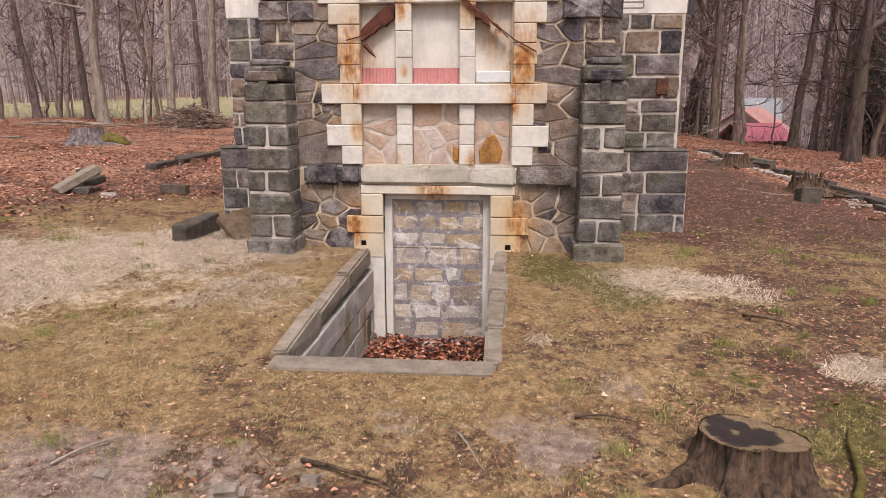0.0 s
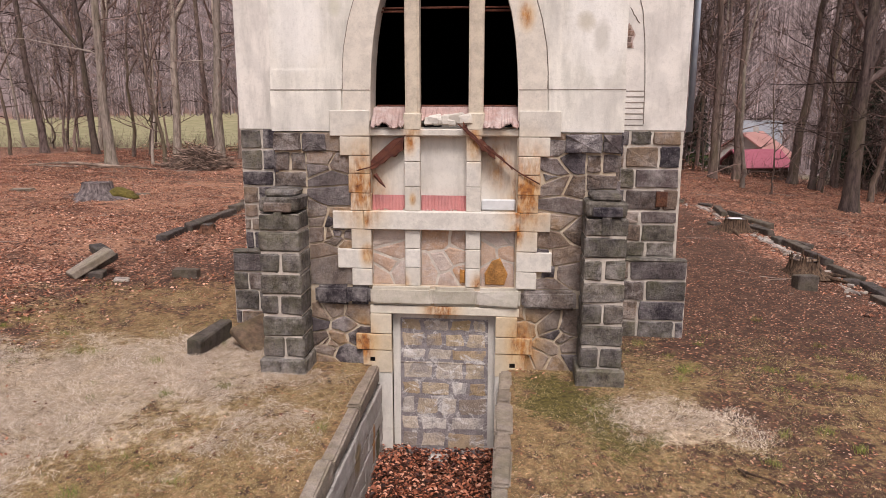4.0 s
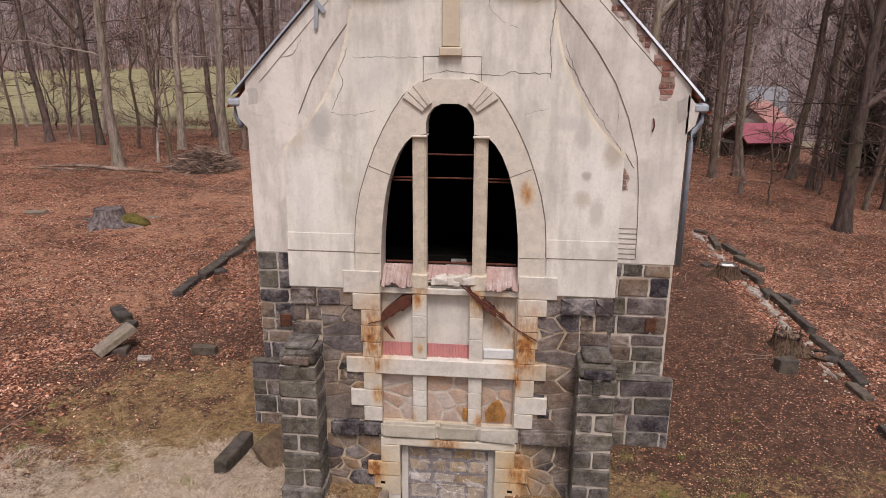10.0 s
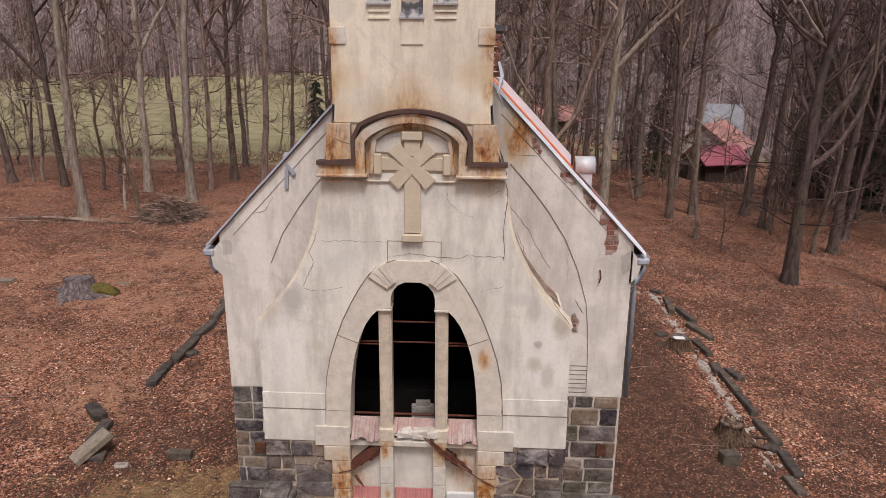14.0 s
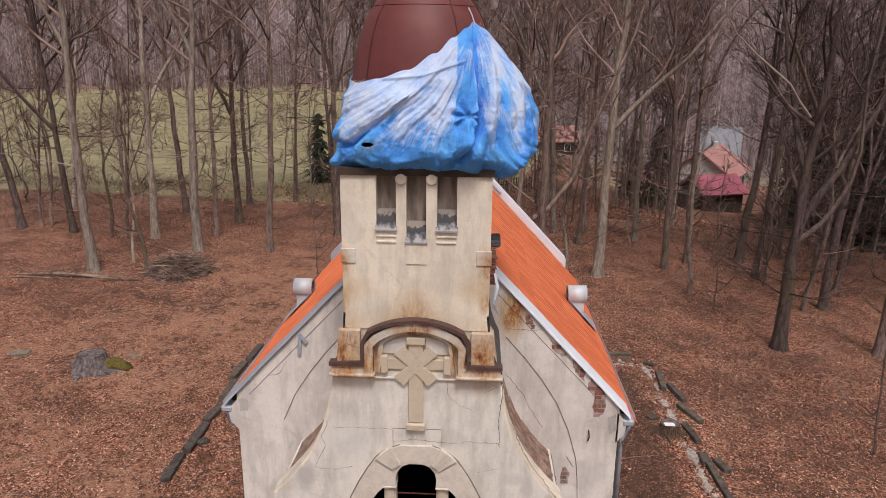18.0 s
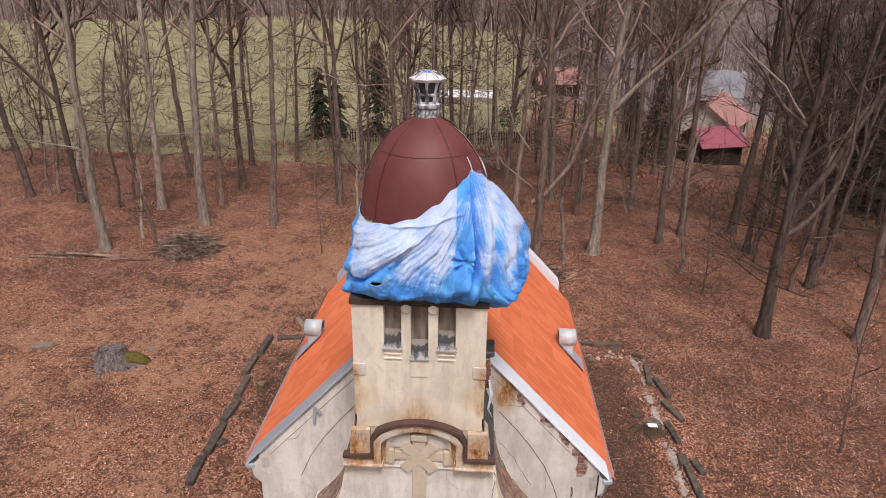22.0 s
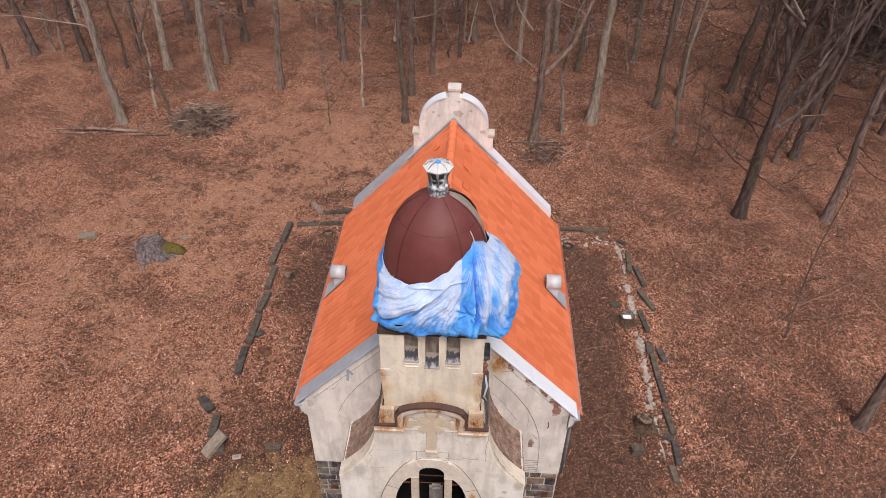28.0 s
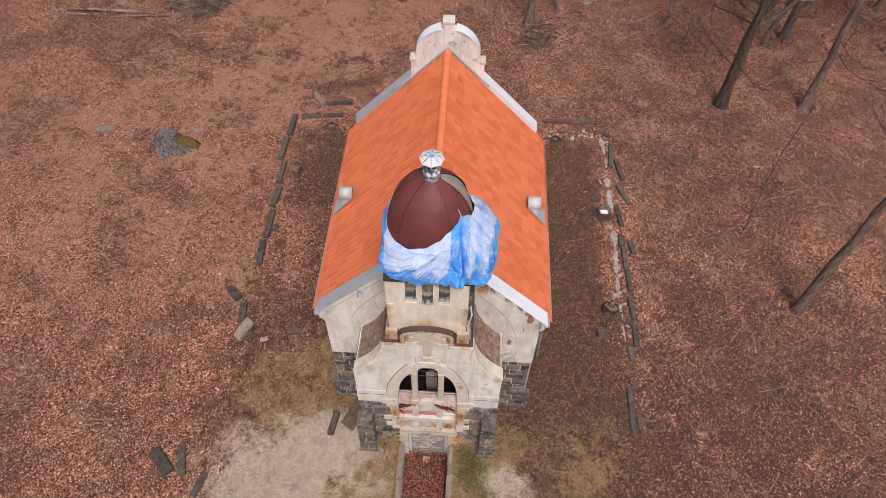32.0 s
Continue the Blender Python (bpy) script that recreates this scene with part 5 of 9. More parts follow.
part("window_lintel", block(-0.92, 0.90, -0.025, 0.30, 2.915, 3.00, 0.012, 0.004), DRESSED, chapel, "chipped cream lintel with rust runs")
for a, b in ((-1.38, -0.99), (-0.985, 0.93), (0.935, 1.30)):
    part("cross_band", block(a, b, -0.060, 0.12, 1.775, 2.0, 0.008, 0.003), DRESSED, chapel)
for x0, x1 in ((-0.90, -0.485), (-0.285, 0.27), (0.46, 0.875)):
    if x0 < 0.4:
        part("ribbed_tile", ribbed(x0, x1, 2.19, 0.20, 0.075, 0.012, int(x0 * 100) + 200), RED_TILE, recess, "red ribbed tile with a broken edge")
    else:
        part("tile_bed", block(x0, x1, 0.05, 0.10, 2.02, 2.15, 0.012, 0.006), CAPWHITE, recess, "bare white tile bedding")
    part("tile_bedding", block(x0, x1, 0.06, 0.10, 2.0, 2.02, 0.008, 0.004), DRESSED, recess)
for x0, x1 in ((-0.885, -0.475), (-0.29, 0.29), (0.475, 0.885)):
    part("sill_tile", ribbed(x0, x1, 3.265, 0.25 if x0 != -0.29 else 0.16, 0.20, 0.27 if x0 != -0.29 else 0.17, int(x0 * 100) + 300, 0.047), PINK_TILE, window, "faded ribbed sill tile with a broken edge")
part("sill_bar", tube([(-0.86, 0.275, 3.27), (0.86, 0.275, 3.27)], 0.018, 6), RUST, window, "rusty iron bar along the sill")
part("sill_bed", block(-0.885, 0.885, 0.03, 0.30, 2.98, 3.02, 0.008, 0.004), DRESSED, window)
for s in (-1, 1):
    part("mullion_foot", block(*sorted((s * 0.275, s * 0.49)), -0.028, 0.24, 2.985, 3.19, 0.015, 0.006), MULLION, window)
for k in range(9):
    x = -0.18 + k * 0.055
    s = rng.uniform(0.05, 0.09)
    part("mortar_lump", block(x - s, x + s, -0.03, 0.12, 3.05, 3.05 + s * 1.5, 0.02, 0.02), DRESSED, window)

part("inner_stone", block(-0.10, 0.22, 0.90, 1.08, 1.4, 3.11, 0.06, 0.02, 2), TRENCH, chapel, "round-topped grey stone standing inside")

# string course, door surround, quoins
for a, b, mt in ((-1.62, -1.20, 0), (-1.195, -0.93, 0), (-0.925, -0.14, 1), (-0.135, 0.42, 1), (0.425, 0.96, 1), (0.965, 1.64, 0)):
    part("string_stone", block(a, b, -0.080, 0.05, 0.80, 1.045, 0.035, 0.014, 2), COURSE if mt else DARKSTONE, lower_wall)
part("door_lintel", block(-0.93, 0.95, -0.05, 0.16, 0.69, 0.797, 0.008), JAMB, chapel, "cream door lintel streaked with rust")
for s in (-1, 1):
    for z0, z1, w in ((0.42, 0.688, 0.93), (0.30 - 0.10, 0.417, 1.12), ):
        part("door_quoin", block(*sorted((s * 0.66, s * w)), -0.058, 0.16, z0 + 0.003, z1 - 0.003, 0.008), JAMB, chapel)
    hx, hz = (-0.911, 0.07) if s < 0 else (0.879, 0.045)
    hole = [(hx - 0.036, hz - 0.036), (hx + 0.036, hz - 0.036), (hx + 0.034, hz + 0.037), (hx - 0.036, hz + 0.036)]
    xa, xb = sorted((s * 0.66, s * 1.03))
    part("door_quoin", slab([(xa, -0.097), (xb, -0.097), (xb, 0.194), (xa, 0.194)], [hole], -0.058, 0.0), JAMB, chapel, "cream foot stone with a square drain hole")
    # black block stands in for the unlit depth of the hole
    part("drain_hole", block(hx - 0.05, hx + 0.05, -0.012, 0.002, hz - 0.05, hz + 0.05, 0), BLACKNESS, chapel)
    part("door_jamb", block(*sorted((s * 0.66, s * 0.89)), -0.05, 0.16, -1.3, -0.10, 0.006), PANEL, chapel, "plain damp plaster jamb below the ground")
    for z0, z1, w in ((1.05, 1.27, 1.15), (1.27, 1.52, 1.33), (1.52, 1.772, 1.15), (2.003, 2.22, 1.15), (2.22, 2.46, 1.17), (2.46, 2.68, 1.16), (2.68, 2.91, 1.27), (2.91, 3.22, 1.39)):
        part("quoin", block(*sorted((s * 0.90, s * w)), -0.055, 0.10, z0 + 0.003, z1 - 0.003, 0.007, 0.002), DRESSED, chapel)
    part("quoin", block(*sorted((s * 0.90, s * 1.22)), -0.03, 0.10, 3.223, 3.46, 0.007), DRESSED, chapel)
blocking = part("doorway_blocking", slab([(-0.665, -1.4), (0.665, -1.4), (0.665, 0.695), (-0.665, 0.695)], [], 0.09, 0.30), BLOCKBED, chapel, "walled-up doorway of roughly mortared rubble")
part("doorway_frame", slab([(-0.67, -1.3), (0.67, -1.3), (0.67, 0.69), (-0.67, 0.69)], [[(-0.575, -1.29), (0.575, -1.29), (0.565, 0.61), (-0.565, 0.61)]], 0.070, 0.12), PANEL, chapel)

for s in (-1, 1):
    pts = [(s * (1.15 + k * 0.15), 1.598, rake(1.15 + k * 0.15) - 0.27 + 0.004 * math.sin(k * 2.1)) for k in range(13)]
    part("rake_crack", tube(pts, 0.006, 3), GROOVE, chapel, "hairline crack along the gable")
strip_ob = part("loose_strip", block(-0.03, 0.03, -0.01, 0.01, -0.19, 0.12, 0.004), ZINC, chapel, "loose bent scrap of blue-grey sheet")
strip_ob.matrix_basis = pose(-2.05, 1.57, 6.46, 0, 4, 0)
strip_ob = part("loose_strip", block(-0.03, 0.03, -0.01, 0.01, -0.10, 0.10, 0.004), ZINC, chapel)
strip_ob.matrix_basis = pose(-1.99, 1.565, 6.57, 0, -40, 0)
part("plaster_hook", tube([(2.72, 1.60, 5.08), (2.72, 1.55, 5.07), (2.73, 1.54, 4.98), (2.71, 1.56, 4.90)], 0.012, 5), RUST, chapel, "small rusty wall hook")

# broken canopy: rusty diagonal remains
def ragged(points, width, y0, y1, seed, jag=0.02):
    r = random.Random(seed)
    fine = []
    for (xa, za), (xb, zb) in zip(points, points[1:]):
        for k in range(6):
            t = k / 6
            fine.append((xa + (xb - xa) * t, za + (zb - za) * t))
    fine.append(points[-1])
    up = [(x + r.uniform(-jag, jag) * 0.6, z + width / 2 * r.uniform(0.5, 1.4)) for x, z in fine]
    dn = [(x + r.uniform(-jag, jag) * 0.6, z - width / 2 * r.uniform(0.5, 1.4)) for x, z in fine]
    return slab(up + dn[::-1], [], y0, y1)


part("canopy_stub", slab([(-0.905, 2.50), (-0.83, 2.53), (-0.79, 2.57), (-0.74, 2.585), (-0.70, 2.63), (-0.64, 2.67), (-0.60, 2.66), (-0.56, 2.71), (-0.50, 2.75), (-0.485, 2.90), (-0.56, 2.895), (-0.62, 2.87), (-0.70, 2.80), (-0.78, 2.73), (-0.86, 2.66), (-0.905, 2.60)], [], 0.0, 0.10), RUST, chapel, "rusted broken canopy plate")
part("canopy_wire", tube([(-0.46, -0.05, 2.93), (-0.72, -0.06, 2.66), (-0.90, -0.07, 2.54), (-1.06, -0.075, 2.50)], 0.008, 4), RUST, chapel, "thin rusty wire")
part("canopy_stub", ragged([(0.24, 3.04), (0.46, 2.80), (0.62, 2.70)], 0.08, -0.05, 0.10, 8), RUST, chapel)
part("canopy_rod", tube([(0.18, -0.07, 3.06), (0.5, -0.10, 2.80), (0.9, -0.07, 2.50), (1.16, -0.09, 2.36)], 0.008, 5), RUST, chapel, "bent rusty iron rod")
part("canopy_stub", ragged([(0.44, 2.88), (0.62, 2.72), (0.84, 2.52)], 0.03, -0.03, 0.04, 11), RUST, chapel)
part("rust_flake", tube([(-0.84, -0.04, 2.45), (-0.76, -0.08, 2.36), (-0.70, -0.10, 2.30)], [0.03, 0.02, 0.004], 4), RUST, chapel)

# brick-laid sweep of the porch roof on both sides
SWEEP = [(x, z - 0.13) for x, z in SHOULDER]
sweeps = []
for s in (-1, 1):
    bm = bmesh.new()
    prev = None
    for x, z in SWEEP:
        row = [bm.verts.new((s * (x + 0.0), y, z)) for y in (0.36, 1.60)] + [bm.verts.new((s * (x - 0.16), y, z - 0.14)) for y in (1.60, 0.36)]
        if prev:
            for k in range(4):
                bm.faces.new((prev[k], prev[(k + 1) % 4], row[(k + 1) % 4], row[k]))
        prev = row
    sweeps.append(part("porch_roof_sweep", bm, MORTAR_WARM, chapel, "bare brick sweep where the roofing is lost"))
    cop = [(s * x, z) for x, z in SHOULDER[:-1]]
    part("shoulder_coping", strip(cop if s < 0 else cop, 0.035 * (-s), 0.03, 0.40), PLASTER_TOWER, chapel, "crumbling plaster coping")
    line = [(s * x, 1.592, z) for x, z in ((2.63, 3.03), (2.62, 3.60), (2.59, 4.12), (2.54, 4.55), (2.38, 5.08), (2.17, 5.56), (1.90, 5.98), (1.62, 6.34), (1.30, 6.70))]
    part("roofing_scar", tube(line if s > 0 else line[4:], 0.006, 4), GROOVE, chapel, "dark scar line of the lost porch roof")
for k in range(7):
    part("cladding_groove", block(2.12, 2.62, 1.596, 1.605, 3.015 + k * 0.077, 3.027 + k * 0.077, 0), GROOVE, chapel)

# roof: boarding, verge flashings, gutters, ridge
for s in (-1, 1):
    bm = bmesh.new()
    pts = [(0, RIDGE - 0.09), (s * 3.41, rake(3.41) - 0.09), (s * 3.41, rake(3.41) - 0.17), (0, RIDGE - 0.17)]
    q = [bm.verts.new((x, y, z)) for y in (1.80, 9.37) for x, z in pts]
    for f in ((0, 1, 5, 4), (1, 2, 6, 5), (2, 3, 7, 6), (3, 0, 4, 7), (0, 3, 2, 1), (4, 5, 6, 7)):
        bm.faces.new([q[k] for k in f])
    roof = part("roof", bm, DARKWOOD, chapel, "steep orange tiled roof slope")
    if s < 0:
        roof_l = roof
    else:
        roof_r = roof
    # front verge sheet, in lapped lengths
    k0 = [0.95 + (3.38 - 0.95) * i / 5 for i in range(6)]
    for i, (a, b) in enumerate(zip(k0, k0[1:])):
        up = 0.02 + 0.004 * (i % 2)
        bm = bmesh.new()
        sec = [(1.55, up), (1.57, up + 0.015), (1.98, up + 0.03), (1.98, up), (1.57, up - 0.02), (1.555, up - 0.035), (1.545, up - 0.035)]
        r0 = [bm.verts.new((s * a, y, rake(a) + d)) for y, d in sec]
        r1 = [bm.verts.new((s * b, y, rake(b) + d)) for y, d in sec]
        for k in range(len(sec)):
            bm.faces.new((r0[k], r0[(k + 1) % len(sec)], r1[(k + 1) % len(sec)], r1[k]))
        bm.faces.new(r0), bm.faces.new(r1)
        part("verge_flashing", bm, ZINC if s < 0 else WHITE_ZINC, chapel)
    # rear parapet sheet
    k0 = [1.20 + (3.20 - 1.20) * i / 3 for i in range(4)]
    for i, (a, b) in enumerate(zip(k0, k0[1:])):
        up = 0.215 + 0.004 * (i % 2)
        bm = bmesh.new()
        sec = [(9.34, up - 0.22), (9.34, up), (9.70, up + 0.02), (9.70, up - 0.06), (9.67, up - 0.005), (9.355, up - 0.02), (9.355, up - 0.22)]
        r0 = [bm.verts.new((s * a, y, rake(a) + d)) for y, d in sec]
        r1 = [bm.verts.new((s * b, y, rake(b) + d)) for y, d in sec]
        for k in range(len(sec)):
            bm.faces.new((r0[k], r0[(k + 1) % len(sec)], r1[(k + 1) % len(sec)], r1[k]))
        bm.faces.new(r0), bm.faces.new(r1)
        part("parapet_flashing", bm, ZINC if s < 0 else WHITE_ZINC, chapel)
    bm = bmesh.new()
    n = 8
    for y in (1.86, 9.36):
        for k in range(n + 1):
            a = math.pi + math.pi * k / n
            bm.verts.new((s * 3.46 + 0.07 * math.cos(a), y, rake(3.46) - 0.03 + 0.07 * math.sin(a)))
    bm.verts.ensure_lookup_table()
    for k in range(n):
        bm.faces.new((bm.verts[k], bm.verts[k + 1], bm.verts[n + 2 + k], bm.verts[n + 1 + k]))
    thicken(bm, 0.006)
    gutter = part("gutter", bm, PIPE, chapel, "grey half-round gutter", True)
    part("gutter_end", block(*sorted((s * 3.26, s * 3.46)), 1.58, 1.88, rake(3.4) - 0.15, rake(3.4) - 0.03, 0.03), ZINC, chapel)
    part("kneeler", slab([(s * 3.17, 4.86), (s * 3.30, 5.00), (s * 3.34, 5.22), (s * 3.17, 5.42)], [], 1.60, 1.95), PLASTER_NAVE, chapel)
    pipe = [(s * 3.46, 1.95, rake(3.46) - 0.11), (s * 3.43, 1.85, rake(3.46) - 0.24), (s * 3.30, 1.70, rake(3.46) - 0.38), (s * 3.27, 1.66, rake(3.46) - 0.52)]
    if s > 0:
        pipe += [(3.27, 1.66, 2.93)]
    else:
        pipe = pipe[:3]
    part("downpipe", tube(pipe, 0.042, 8), PIPE, chapel, "grey metal downpipe" if s > 0 else "broken downpipe elbow", True)
    # roof vent: a square duct under a half-round hood, open at both ends
    y, x = 5.62, s * 2.99
    z = rake(2.99)
    vent = part("roof_vent", block(x - 0.15, x + 0.15, y - 0.15, y + 0.15, z - 0.30, z + 0.20, 0.006), GALV, chapel, "galvanised sheet roof vent with a half-round hood")
    bm = bmesh.new()
    ring = [(0.205 * math.cos(radians(a)), 0.205 * math.sin(radians(a))) for a in range(-35, 216, 10)]
    rows = [[bm.verts.new((x + e, y + p, z + 0.30 + q)) for p, q in ring] for e in (-0.20, 0.20)]
    for k in range(len(ring) - 1):
        bm.faces.new((rows[0][k], rows[0][k + 1], rows[1][k + 1], rows[1][k]))
    thicken(bm, 0.008)
    part("vent_hood", bm, GALV, vent, "curved bright sheet hood", True)
    # dark block stands in for the shade inside the hood
    part("vent_throat", block(x - 0.188, x + 0.188, y - 0.17, y + 0.17, z + 0.205, z + 0.38, 0.004), LEAD, vent, "dark block for the shade under the hood")
    for e in (-0.2, 0.2):
        part("hood_rim", tube([(x + e, y + p, z + 0.30 + q) for p, q in ring], 0.008, 4), ZINC, vent)
    bm = bmesh.new()
    q = [bm.verts.new((s * a, b, rake(a) + 0.06)) for a, b in ((2.80, y - 0.20), (2.80, y + 0.20), (3.42, y + 0.24), (3.42, y - 0.34))]
    bm.faces.new(q)
    thicken(bm, 0.012)
    part("vent_apron", bm, ZINC, vent, "dull sheet apron down to the gutter")

# brickwork stub by the tower on the roof side
part("tower_stub", block(0.985, 1.12, 0.36, 0.80, 8.50, 8.62, 0.025, 0.02), LEAD, chapel, "crumpled sheet on broken brick")
part("torn_sheet", tube([(1.06, 0.3, 8.16), (1.10, 0.15, 8.0), (1.05, 0.06, 7.8), (1.12, 0.10, 7.62)], [0.022, 0.03, 0.018, 0.006], 4), ZINC, chapel, "torn bright metal strip")

# dome of painted sheet with seams
DCX, DCY = 0.04, 0.95
PROFILE = [(1.06, 9.72), (1.05, 10.10), (1.02, 10.45), (0.985, 10.75), (0.94, 11.02), (0.875, 11.28), (0.79, 11.50), (0.67, 11.69), (0.53, 11.85), (0.36, 11.98), (0.20, 12.07), (0.16, 12.09)]


def dome_pt(a, r, z):
    return (DCX + r * math.cos(a), DCY + r * math.sin(a), z)


SEAMS = [180, 226, 302, 345, 35, 80, 130]
OPEN0, OPEN1 = 348, 33                     # bay where the sheet has come off, degrees
bm = bmesh.new()
NR = 72
grid = [[bm.verts.new(dome_pt(2 * math.pi * k / NR, r, z)) for k in range(NR)] for r, z in PROFILE]
for j in range(len(PROFILE) - 1):
    for k in range(NR):
        deg = k * 360 / NR
        if (deg >= OPEN0 or deg < OPEN1) and 4 <= j <= 9:
            continue
        k1 = (k + 1) % NR
        bm.faces.new((grid[j][k], grid[j][k1], grid[j + 1][k1], grid[j + 1][k]))
dome = part("dome", bm, DOME, chapel, "red-brown sheet-metal dome with one bay stripped", True)
for d in SEAMS:
    part("dome_seam", tube([dome_pt(math.radians(d), r + 0.003, z) for r, z in PROFILE], 0.010, 4), DOME_SEAM, dome)
part("dome_seam", tube([dome_pt(2 * math.pi * k / 40, 0.703, 11.645) for k in range(20, 39)], 0.0045, 4), DOME_SEAM, dome)
for k in range(6):
    a = math.radians(OPEN0 + 2 + k * 8.2)
    da = 0.065
    bm = bmesh.new()
    rows = [(r - 0.035, z) for r, z in PROFILE[4:11]]
    q = [[bm.verts.new(dome_pt(a + e, r, z)) for e in (-da, da)] for r, z in rows]
    for u, v in zip(q, q[1:]):
        bm.faces.new((u[0], u[1], v[1], v[0]))
    thicken(bm, 0.02)
    part("dome_board", bm, WOOD, dome, "bare grey boarding")

# lantern on the dome
m = Mat("white_streaked_lead", 0.6)
LANTERN = m.done(m.mix(m.ramp(m.noise(9, 5, 0.7, m.scaled((1, 1, 0.5))), [(0.42, 0.0), (0.56, 1.0)]), (0.085, 0.09, 0.10), (0.58, 0.59, 0.61)), m.noise(20, 4), 0.3, 0.02)
lantern = part("lantern", lathe([(0.175, 12.06), (0.185, 12.15), (0.165, 12.20), (0.195, 12.22), (0.195, 12.26), (0.14, 12.28), (0.14, 12.30)], 8, (DCX, DCY)), LANTERN, chapel, "small octagonal lantern of streaked lead")
part("lantern_core", lathe([(0.07, 12.29), (0.07, 12.60)], 8, (DCX, DCY)), DARKWOOD, lantern)
for k in range(8):
    a = 2 * math.pi * k / 8
    part("lantern_post", tube([dome_pt(a, 0.135, 12.28), dome_pt(a, 0.15, 12.40), dome_pt(a, 0.185, 12.52), dome_pt(a, 0.21, 12.58)], [0.026, 0.022, 0.022, 0.03], 5), LANTERN, lantern)
part("lantern_bowl", lathe([(0.10, 12.28), (0.115, 12.38), (0.15, 12.48), (0.195, 12.57)], 8, (DCX, DCY)), LEAD, lantern, "dark flared panels between the ribs")
part("lantern_ring", lathe([(0.155, 12.38), (0.17, 12.39), (0.17, 12.41), (0.155, 12.42)], 8, (DCX, DCY)), LANTERN, lantern)
part("lantern_cap", lathe([(0.19, 12.575), (0.245, 12.585), (0.262, 12.62), (0.225, 12.635), (0.14, 12.665), (0.075, 12.70), (0.06, 12.69)], 8, (DCX, DCY)), CAPWHITE, lantern, "chalky white octagonal cap")
for k in range(8):
    a = 2 * math.pi * k / 8
    part("cap_rib", tube([dome_pt(a, 0.262, 12.60), dome_pt(a, 0.16, 12.695), dome_pt(a, 0.07, 12.72)], 0.009, 4), LANTERN, lantern)
part("cap_scrap", block(DCX - 0.05, DCX + 0.05, DCY - 0.05, DCY + 0.04, 12.70, 12.725, 0.01, 0.015), TARP, lantern, "scrap of blue sheet")

# ---- tarpaulin round the dome ----


def tarp_top(a):
    """Height of the tarpaulin's upper edge at the angle a (degrees, 270 is the front)."""
    marks = [(0, 11.15), (25, 10.9), (60, 10.75), (100, 10.9), (140, 11.0), (170, 10.80), (195, 10.70), (215, 10.68), (240, 10.75), (262, 10.86), (282, 11.06), (297, 11.25), (310, 11.37), (322, 11.45), (332, 11.38), (345, 11.22), (360, 11.15)]
    for (a0, z0), (a1, z1) in zip(marks, marks[1:]):
        if a0 <= a <= a1:
            t = (a - a0) / (a1 - a0)
            t = t * t * (3 - 2 * t)
            return z0 + (z1 - z0) * t
    return marks[0][1]


def dome_r(z):
    for (r0, z0), (r1, z1) in zip(PROFILE, PROFILE[1:]):
        if z0 <= z <= z1:
            return r0 + (r1 - r0) * (z - z0) / (z1 - z0)
    return PROFILE[-1][0]


def off_line(x, z, line):
    """Signed distance from a line of points (positive on its right) and the share of the way along it."""
    best, total = (9.0, 0.0), sum(math.dist(a, b) for a, b in zip(line, line[1:]))
    gone = 0.0
    for (xa, za), (xb, zb) in zip(line, line[1:]):
        l = math.dist((xa, za), (xb, zb))
        t = ((x - xa) * (xb - xa) + (z - za) * (zb - za)) / (l * l)
        t = min(1.0, max(0.0, t))
        dx, dz = x - xa - t * (xb - xa), z - za - t * (zb - za)
        d = math.hypot(dx, dz)
        if d < abs(best[0]):
            best = (d if (xb - xa) * dz - (zb - za) * dx > 0 else -d, (gone + t * l) / total)
        gone += l
    return best


def bell(v, w):
    return math.exp(-(v / w) ** 2)


